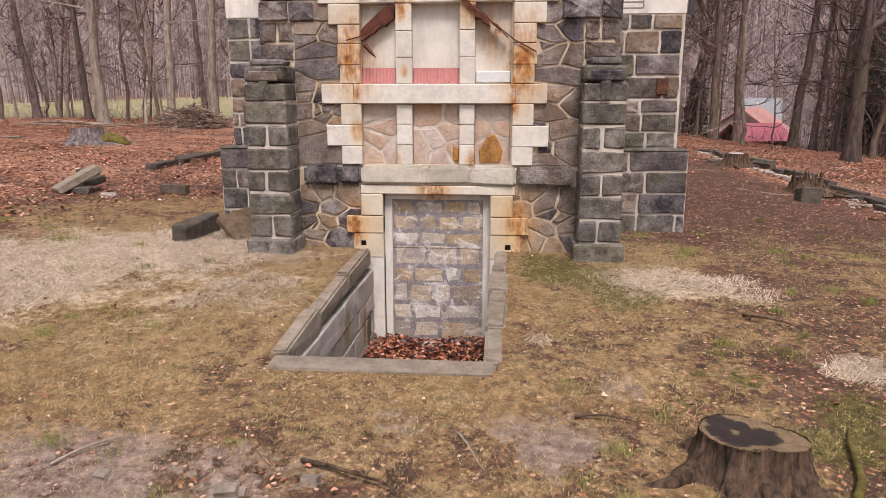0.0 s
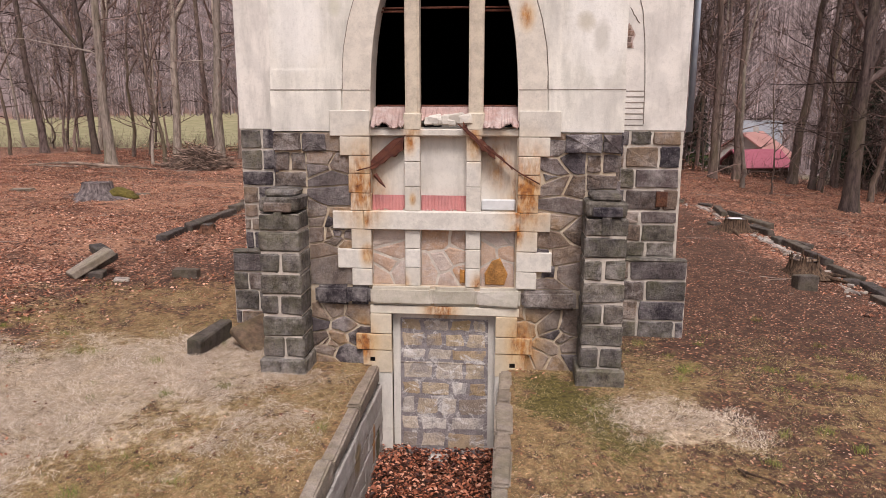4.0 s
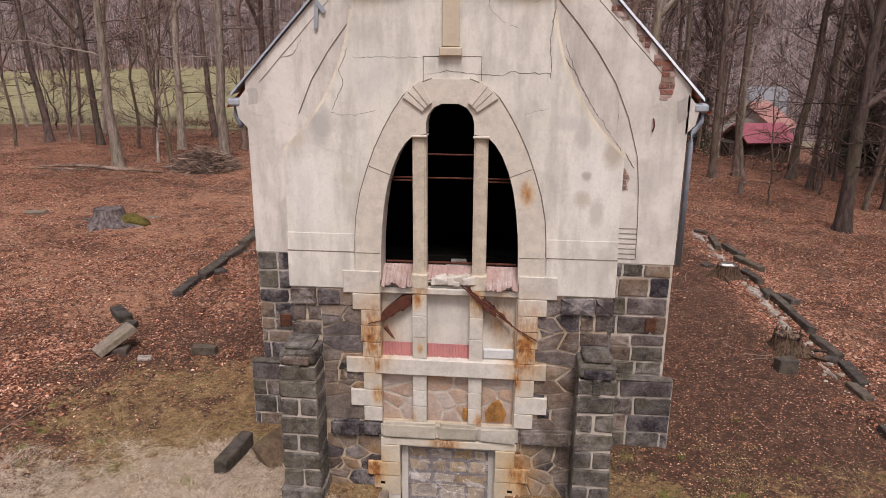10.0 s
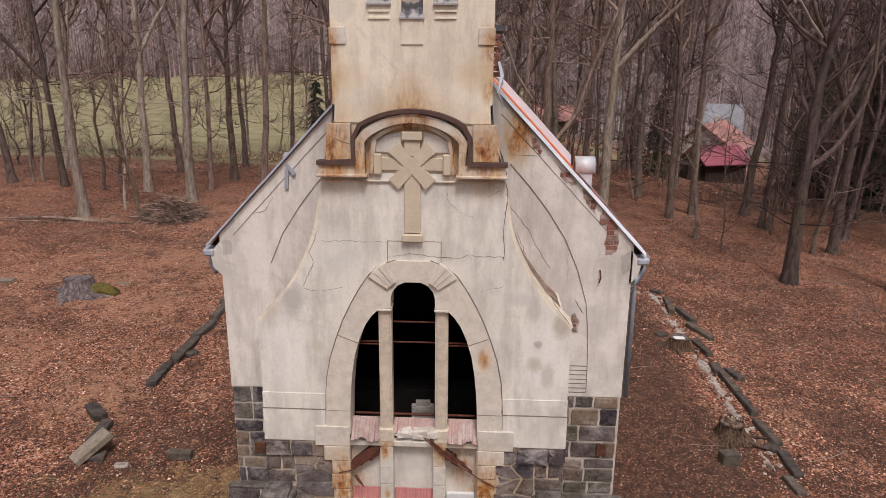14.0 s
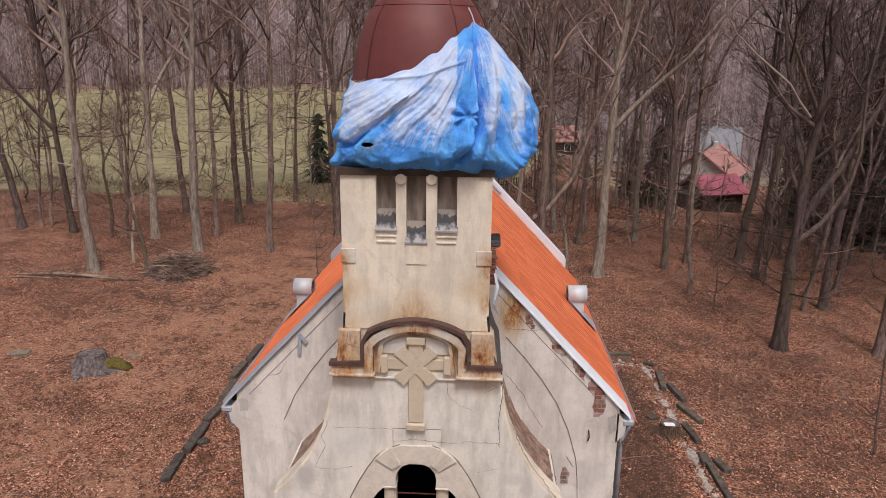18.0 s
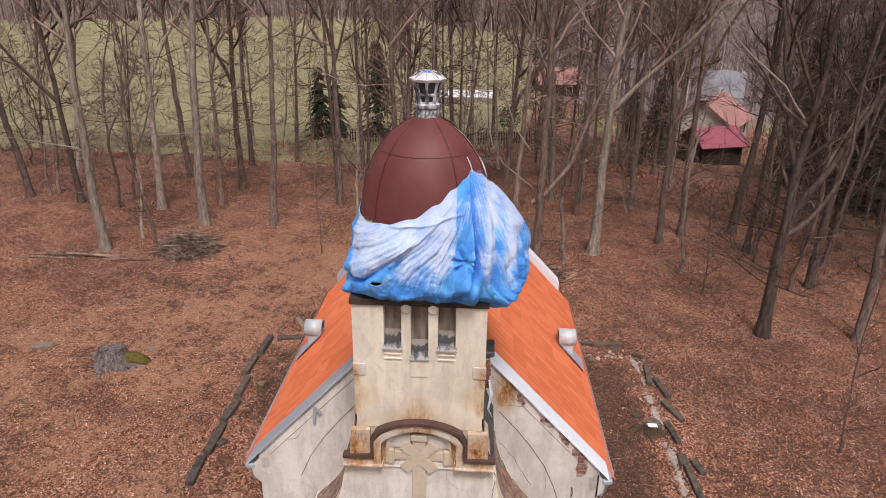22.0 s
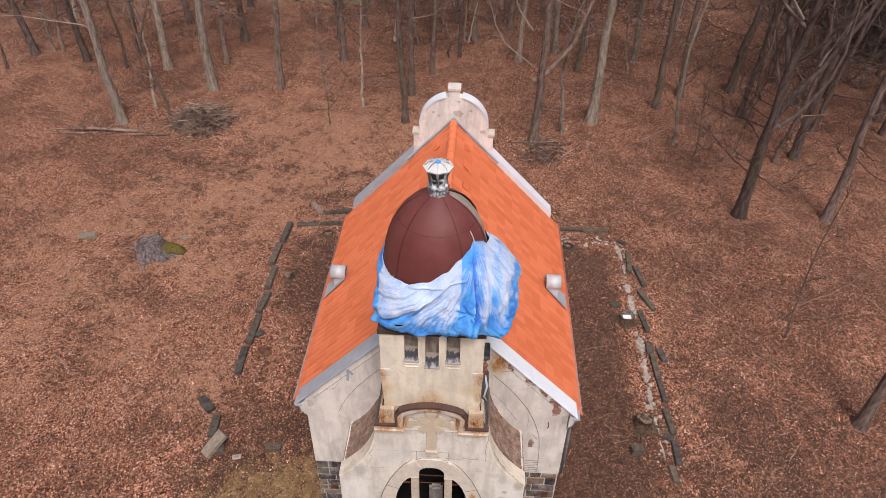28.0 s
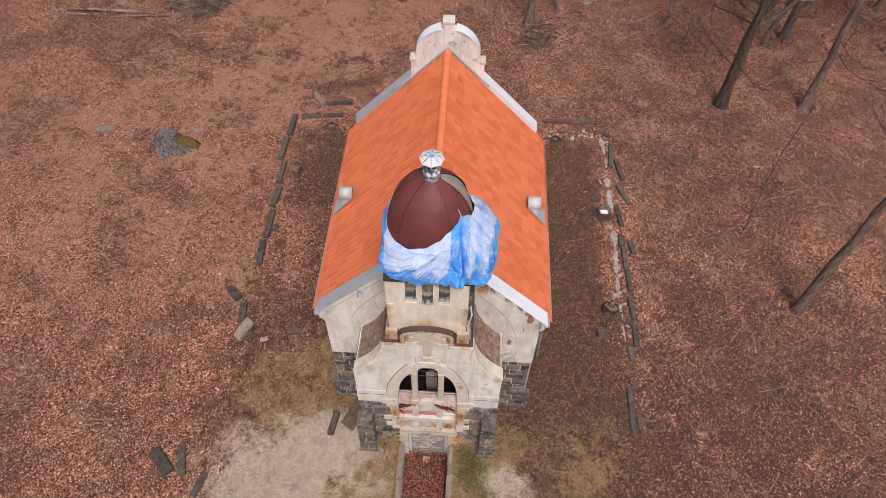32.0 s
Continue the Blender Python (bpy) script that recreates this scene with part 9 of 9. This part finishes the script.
for s in (-1, 1):
    x0, x1 = sorted((s * 1.14, s * 1.70))
    lay([[(x / 0.62, z) for x, z in q] for q in rubble(x0 * 0.62, x1 * 0.62, 1.05, 2.95, 19, 0.020, 30 + s, 1)], 0.0, 0.020, [RUBBLE, RUBBLE, DARKSTONE, DARKSTONE], lower_wall, 31 + s, inset=0.008)
    x0, x1 = sorted((s * 0.92, s * 1.70))
    lay([[(x / 0.75, z) for x, z in q] for q in rubble(x0 * 0.75, x1 * 0.75, -0.05, 0.80, 13, 0.022, 40 + s, 1)], 0.0, 0.018, [RUBBLE, RUBBLE, DARKSTONE], lower_wall, 41 + s)
    x0, x1 = sorted((s * 1.70, s * 2.10))
    lay(courses(x0, x1, 2.28, 2.72, 2, 0.45, 0.032, 50 + s), 0.0, 0.022, [DARKSTONE], lower_wall, 51 + s)
    x0, x1 = sorted((s * 1.44, s * 2.115))
    lay(courses(x0, x1, 2.72, 2.955, 1, 0.55, 0.02, 60 + s), -0.01, 0.045, [DARKSTONE], lower_wall, 61 + s)
    lay(courses(0.0, 1.60, 0.0, 2.95, 11, 0.42, 0.03, 65 + s), s * 2.10, 0.02, [DARKSTONE], lower_wall, 66 + s, facing="+x" if s > 0 else "-x")
    lay(courses(*sorted((s * 2.05, s * 2.12)), 0.0, 2.7, 11, 0.3, 0.02, 67 + s), -0.0, 0.02, [DARKSTONE], lower_wall, 68 + s)
    # nave base
    x0, x1 = sorted((s * 2.12, s * 3.17))
    lay(courses(x0, x1, 1.15, 2.95, 7, 0.50, 0.034, 70 + s), 1.61, 0.020, [DARKSTONE, DARKSTONE, BUTTRESS, RUBBLE], nave_base, 71 + s)
    x0, x1 = sorted((s * 2.12, s * 3.33))
    part("plinth", block(x0, x1, 1.46, 1.62, -0.5, 1.11, 0.02), MORTAR, chapel)
    part("plinth_cap", block(x0, x1, 1.44, 1.60, 1.112, 1.16, 0.02, 0.008), BUTTRESS, chapel)
    lay(courses(x0, x1, -0.05, 1.12, 4, 0.55, 0.032, 80 + s), 1.46, 0.022, [DARKSTONE, BUTTRESS], nave_base, 81 + s)
piece("stone", [(2.86, 1.88), (3.02, 1.88), (3.02, 2.10), (2.86, 2.10)], 1.60, 0.04, BROWN_ROCK, nave_base, 5)
piece("stone", [(-2.85, 1.72), (-2.66, 1.72), (-2.66, 1.93), (-2.85, 1.93)], 1.60, 0.04, BROWN_ROCK, nave_base, 6)

# buttresses: alternate courses of one and two blocks, with a cap
for s in (-1, 1):
    xa, xb = (-2.22, -1.68) if s < 0 else (1.66, 2.18)
    butt = part("buttress_core", block(xa + 0.034, xb - 0.034, -0.430, 0.0, -0.3, 2.0, 0), MORTAR, chapel, "mossy dark stone buttress")
    rows = [-0.12, 0.20, 0.47, 0.74, 1.00, 1.27, 1.53, 1.79, 2.02]
    for i, (a, b) in enumerate(zip(rows, rows[1:])):
        grow_out = 0.035 if i == 0 else 0.0
        batter = 0.005 * i
        cuts = [xa - grow_out + batter * 0.3, xb + grow_out - batter * 0.3]
        if i % 2 == 1:
            cuts.insert(1, xa + (xb - xa) * rng.uniform(0.42, 0.58))
        for p, q in zip(cuts, cuts[1:]):
            part("buttress_block", block(p + 0.012, q - 0.012, -0.455 - grow_out + batter * 0.3, 0.0, a + 0.011, b - 0.011, 0.020, 0.010), BUTTRESS, butt)
    part("buttress_cap", block(xa + 0.03, xb - 0.03, -0.425, 0.02, 2.025, 2.20, 0.025, 0.010), BUTTRESS, butt, "dark weathered cap stone")
    part("buttress_cap", block(xa + 0.08, xb - 0.08, -0.36, 0.02, 2.20, 2.29, 0.03, 0.012), BUTTRESS, butt)
    mid = (xa + xb) / 2
    part("relief_bar", block(mid - 0.165, mid + 0.165, -0.466, -0.30, 2.03, 2.14, 0.012, 0.005), DARKSTONE, butt, "worn relief bar on the buttress head")
    part("relief_stem", block(mid - 0.055, mid + 0.055, -0.468, -0.30, 1.81, 2.03, 0.012, 0.005), BUTTRESS, butt)

# panel stones, doorway blocking, pit walls
for i, (x0, x1) in enumerate(((-0.90, -0.485), (-0.285, 0.27), (0.46, 0.875))):
    part("panel_bed", block(x0, x1, 0.055, 0.10, 1.05, 1.77, 0), MORTAR, recess)
    lay(rubble(x0, x1, 1.05, 1.77, 7 if i == 1 else 5, 0.030, 90 + i, 1), 0.058, 0.008, [INFILL], recess, 91 + i, bulge=0.008)
piece("stone", [(0.52, 1.08), (0.76, 1.08), (0.80, 1.22), (0.70, 1.42), (0.60, 1.38), (0.51, 1.22)], 0.05, 0.022, OCHRE_ROCK, recess, 3)
piece("stone", [(0.20, 1.09), (0.265, 1.09), (0.265, 1.25), (0.20, 1.27)], 0.05, 0.02, OCHRE_ROCK, recess, 4)
rough = random.Random(12)
lay([[(x + rough.uniform(-0.018, 0.018), z + rough.uniform(-0.016, 0.016)) for x, z in q] for q in courses(-0.56, 0.56, -1.20, 0.60, 8, 0.40, 0.055, 95)], 0.09, 0.003, [BLOCKING], blocking, 96, jag=0.010, bulge=0.004, inset=0.012)
lay(courses(-3.40, -0.02, -1.28, -0.255, 4, 0.95, 0.022, 97), -0.80, 0.02, [TRENCH], wall_l, 98, facing="+x")
lay(courses(-3.40, -0.02, -1.28, -0.255, 4, 0.95, 0.022, 99), 0.74, 0.02, [TRENCH], wall_r, 98, facing="-x")

# bricks of the sweeps
brick_me = None
for s, sw in zip((-1, 1), sweeps):
    pts = [Vector((s * x, 0, z)) for x, z in SWEEP[:-1]]
    seg = [(a, b, (b - a).length) for a, b in zip(pts, pts[1:])]
    total = sum(q[2] for q in seg)

    def along(d):
        for a, b, l in seg:
            if d <= l:
                return a.lerp(b, d / l), (b - a).normalized()
            d -= l
        return seg[-1][1], (seg[-1][1] - seg[-1][0]).normalized()

    rows = 12
    for j in range(rows):
        y = 0.42 + 1.14 * j / rows
        d = -0.12 * (j % 2)
        while d < total - 0.06:
            a, b = max(d, 0) + 0.006, min(d + 0.24, total) - 0.006
            if b - a > 0.05:
                c, t = along((a + b) / 2)
                if brick_me is None:
                    brick_me = mesh_of("brick", block(-0.5, 0.5, -0.5, 0.5, -0.5, 0.5, 0.06, 0.02), BRICK)
                ob = new("brick", brick_me)
                ob.parent = sw
                nrm = Vector((-t.z, 0, t.x)) if t.x < 0 else Vector((t.z, 0, -t.x))
                if nrm.z < 0:
                    nrm = -nrm
                m = Matrix((t, Vector((0, 1, 0)), t.cross(Vector((0, 1, 0))))).transposed().to_4x4()
                ob.matrix_basis = Matrix.Translation(c + Vector((0, y + 0.047, 0)) + nrm * (0.012 + rng.uniform(-0.004, 0.006))) @ m @ Matrix.Diagonal((b - a, 0.086, 0.05, 1))
            d += 0.24
# bare brick where the plaster has come off the gable


def inside(x, z, poly):
    hit = False
    for (xa, za), (xb, zb) in zip(poly, poly[1:] + poly[:1]):
        if (za > z) != (zb > z) and x < xa + (z - za) / (zb - za) * (xb - xa):
            hit = not hit
    return hit


def torn(poly, seed, jag=0.025, step=0.06):
    """A ragged version of an outline."""
    r = random.Random(seed)
    out = []
    for (xa, za), (xb, zb) in zip(poly, poly[1:] + poly[:1]):
        n = max(1, int(math.hypot(xb - xa, zb - za) / step))
        out += [(xa + (xb - xa) * k / n + r.uniform(-jag, jag), za + (zb - za) * k / n + r.uniform(-jag, jag)) for k in range(n)]
    return out


def bare_brick(poly, y, seed, label, mats):
    outline = torn(poly, seed)
    bed = part("fallen_plaster_scar", slab(outline, [], y - 0.004, y + 0.02), BRICK_BED, chapel, label)
    r = random.Random(seed)
    z0 = min(q[1] for q in poly)
    for j in range(40):
        z = z0 + 0.078 * j
        x = min(q[0] for q in poly) - 0.12 * (j % 2)
        while x < max(q[0] for q in poly):
            l = r.choice((0.24, 0.115, 0.24))
            a, b = x, x + l
            while a < b - 0.02 and not inside(a + 0.012, z + 0.035, outline):
                a += 0.02
            while b > a + 0.02 and not inside(b - 0.012, z + 0.035, outline):
                b -= 0.02
            if b - a > 0.045:
                piece("brick", [(a, z), (b - 0.012, z), (b - 0.012, z + 0.064), (a, z + 0.064)], y - 0.003, 0.008, r.choice(mats), bed, seed * 99 + j, 0.003, inset=0.006)
            x += l


bare_brick([(1.56, 7.12), (1.66, 7.08), (1.78, 6.90), (1.70, 6.85), (1.60, 6.99)], 1.60, 3, "small patch of bare red brick", [RED_BRICK, BRICK])
for i, poly in enumerate(([(2.00, 6.71), (2.31, 6.43), (2.22, 6.36), (2.06, 6.50)], [(2.40, 6.34), (2.62, 6.12), (2.58, 5.96), (2.45, 6.12)], [(2.70, 6.04), (2.93, 5.82), (2.98, 5.42), (2.78, 5.34), (2.76, 5.70), (2.66, 5.92)])):
    bare_brick(poly, 1.60, 4 + 10 * i, "ragged patch of bare red brick", [RED_BRICK, RED_BRICK, BRICK, PINK_TILE])
bare_brick([(2.31, 4.06), (2.33, 4.32), (2.38, 4.37), (2.46, 4.22), (2.43, 4.06)], 1.60, 6, "dark brown hole in the plaster", [BRICK])
for k in range(7):
    piece("brick", [(0.98, 7.98 + k * 0.075), (1.06 + rng.uniform(0, .05), 7.98 + k * 0.075), (1.06, 8.045 + k * 0.075), (0.98, 8.045 + k * 0.075)], 0.40, 0.05, RED_BRICK, chapel, k + 70, 0.004, inset=0.005)

# cracks, joints and bare patches of the plaster


def crack(points, y, seed, width=0.0035, material=None, jag=0.012):
    r = random.Random(seed)
    out = []
    for (xa, za), (xb, zb) in zip(points, points[1:]):
        n = max(2, int(math.hypot(xb - xa, zb - za) / 0.045))
        out += [(xa + (xb - xa) * k / n + r.uniform(-jag, jag), y, za + (zb - za) * k / n + r.uniform(-jag, jag)) for k in range(n)]
    out.append((points[-1][0], y, points[-1][1]))
    part("crack", tube(out, [width * r.uniform(0.5, 1.5) for _ in out], 3), material or GROOVE, chapel, "fine crack in the plaster")


for i, (pts, y, w) in enumerate((([(-1.24, 6.03), (-1.31, 5.87), (-1.36, 5.74), (-1.31, 5.58), (-1.46, 5.28)], 0.0, 0.005), ([(-0.05, 5.75), (0.16, 5.72), (0.56, 5.69), (0.73, 5.74), (1.19, 5.72)], 0.0, 0.005), ([(0.87, 5.24), (1.07, 5.30), (1.19, 5.33)], 0.0, 0.003),
                                  ([(1.19, 6.70), (1.21, 6.5), (1.16, 6.13), (1.19, 5.66)], 0.0, 0.006), ([(2.07, 4.83), (1.66, 5.39), (1.49, 5.69), (1.35, 6.06)], 0.0, 0.005), ([(-2.28, 6.15), (-2.42, 5.92), (-2.6, 5.87)], 1.6, 0.005), ([(2.23, 5.33), (2.22, 4.88)], 1.6, 0.003), ([(2.37, 4.59), (2.51, 4.38)], 1.6, 0.008),
                                  ([(0.45, 6.68), (0.43, 6.49), (0.60, 6.31), (0.78, 6.24)], 0.0, 0.003), ([(0.98, 6.68), (1.13, 6.60), (0.95, 6.52)], 0.0, 0.003), ([(1.32, 6.05), (1.58, 5.74), (1.77, 5.39), (1.96, 5.08)], 1.6, 0.006), ([(1.33, 6.84), (1.63, 6.82), (1.88, 6.83)], 1.6, 0.004), ([(-1.19, 5.90), (-0.33, 5.90)], 0.0, 0.003),
                                  ([(-1.48, 5.23), (-1.18, 5.21), (-0.93, 5.27)], 0.0, 0.003), ([(-0.32, 5.70), (-0.05, 5.75)], 0.0, 0.004), ([(-1.06, 7.14), (-1.0, 7.18), (-0.94, 7.26), (-0.88, 7.2), (-0.78, 7.18)], -0.09, 0.006), ([(-1.0, 7.18), (-1.02, 7.04)], -0.09, 0.006), ([(-0.94, 7.26), (-0.92, 7.40)], -0.09, 0.005))):
    crack(pts, y, 300 + i, w)
for pts in ([(-0.33, 5.92), (-0.33, 5.62)], [(0.37, 5.92), (0.37, 5.60)], [(-0.33, 5.915), (-0.14, 5.915)], [(0.14, 5.915), (0.37, 5.915)]):
    part("head_joint", tube([(x, 0.0, z) for x, z in pts], 0.005, 4), GROOVE, chapel)
for i, (poly, y) in enumerate((([(-3.14, 5.42), (-3.0, 5.45), (-2.99, 5.22), (-3.12, 5.18)], 1.6), ([(3.02, 5.32), (3.16, 5.40), (3.17, 5.10), (3.06, 5.02)], 1.6))):
    part("bare_patch", slab(torn(poly, 60 + i, 0.02), [], y - 0.003, y + 0.01), BARE_RENDER, chapel, "bare grey render where plaster has flaked")

# ---- roof tiles ----
TILE_W, COURSE_L = 0.205, 0.345
SECTION = [(-0.5, 0.010), (-0.44, 0.013), (-0.36, 0.009), (-0.30, 0.0), (0.10, 0.003), (0.42, 0.0), (0.5, 0.006)]


def tile_verts():
    """A clay pan tile with a raised roll along one side."""
    vs = []
    k = len(SECTION)
    for dz in (0.0, -0.012):
        for d in (0.0, -0.42):
            vs += [(u * (TILE_W + 0.002), d, h + dz) for u, h in SECTION]
    fs = []
    for i in range(k - 1):
        fs += [(i, i + 1, k + i + 1, k + i), (2 * k + i, 3 * k + i, 3 * k + i + 1, 2 * k + i + 1), (k + i, k + i + 1, 3 * k + i + 1, 3 * k + i)]
    return vs, fs


tv, tf = tile_verts()
tile_me = bpy.data.meshes.new("roof_tile")
tile_me.from_pydata(tv, [], tf)
tile_me.materials.append(ROOFTILE)
slope_len = 3.45 * math.hypot(1, RAKE)
for s, roof in ((-1, roof_l), (1, roof_r)):
    down = Vector((s, 0, -RAKE)).normalized()
    across = Vector((0, s, 0))
    nrm = across.cross(-down)
    if nrm.z < 0:
        nrm = -nrm
    fv, ff = [], []
    rows = int((slope_len - 0.10) / COURSE_L)
    for j in range(rows):
        d = j * slope_len / rows + 0.04
        off = 0.0
        for i in range(-1, 38):
            y = 1.90 + (i + off) * TILE_W
            if not 1.88 < y < 9.30:
                continue
            o = Vector((0, y, RIDGE - 0.085)) + down * d + nrm * 0.030
            tilt = (-down + nrm * -0.032).normalized()
            m = Matrix((across, tilt, across.cross(tilt))).transposed().to_4x4()
            if m.to_3x3().col[2].z < 0:
                m = Matrix((-across, tilt, (-across).cross(tilt))).transposed().to_4x4()
            m = Matrix.Translation(o + nrm * rng.uniform(0, 0.004)) @ m @ Matrix.Rotation(rng.gauss(0, 0.006), 4, "Z")
            if y < 3.85:
                ob = new("roof_tile", tile_me)
                ob.parent = roof
                ob.matrix_basis = m
            else:
                n0 = len(fv)
                fv += [tuple(m @ Vector(q)) for q in tv]
                ff += [tuple(n0 + k for k in q) for q in tf]
    field = raw("roof_tile_field", fv, ff, ROOFTILE_FIELD, roof)
    tagged(field, "interlocking orange clay tiles", kind="stuff")
for k in range(20):
    y = 1.95 + k * 0.37
    bm = bmesh.new()
    rr = [[bm.verts.new((0.125 * e * math.cos(math.radians(a)), y + dy, RIDGE - 0.06 + 0.125 * e * math.sin(math.radians(a)))) for a in range(0, 181, 20)] for dy, e in ((0, 1.08), (0.05, 1.05), (0.39, 0.96))]
    for p, q in zip(rr, rr[1:]):
        for i in range(len(p) - 1):
            bm.faces.new((p[i], p[i + 1], q[i + 1], q[i]))
    thicken(bm, 0.015)
    part("ridge_tile", bm, ROOFTILE_FIELD, roof_l)
for s, roof in ((-1, roof_l), (1, roof_r)):
    for k in range(5):
        y, x = 4.6 + k * 1.0, s * 0.42
        bm = block(-0.10, 0.10, -0.11, 0.11, 0, 0.07, 0.02)
        ob = part("vent_tile", bm, ROOFTILE, roof)
        ob.matrix_basis = Matrix.Translation((x, y, rake(x) - 0.03)) @ Matrix.Rotation(s * math.atan(RAKE), 4, "Y")
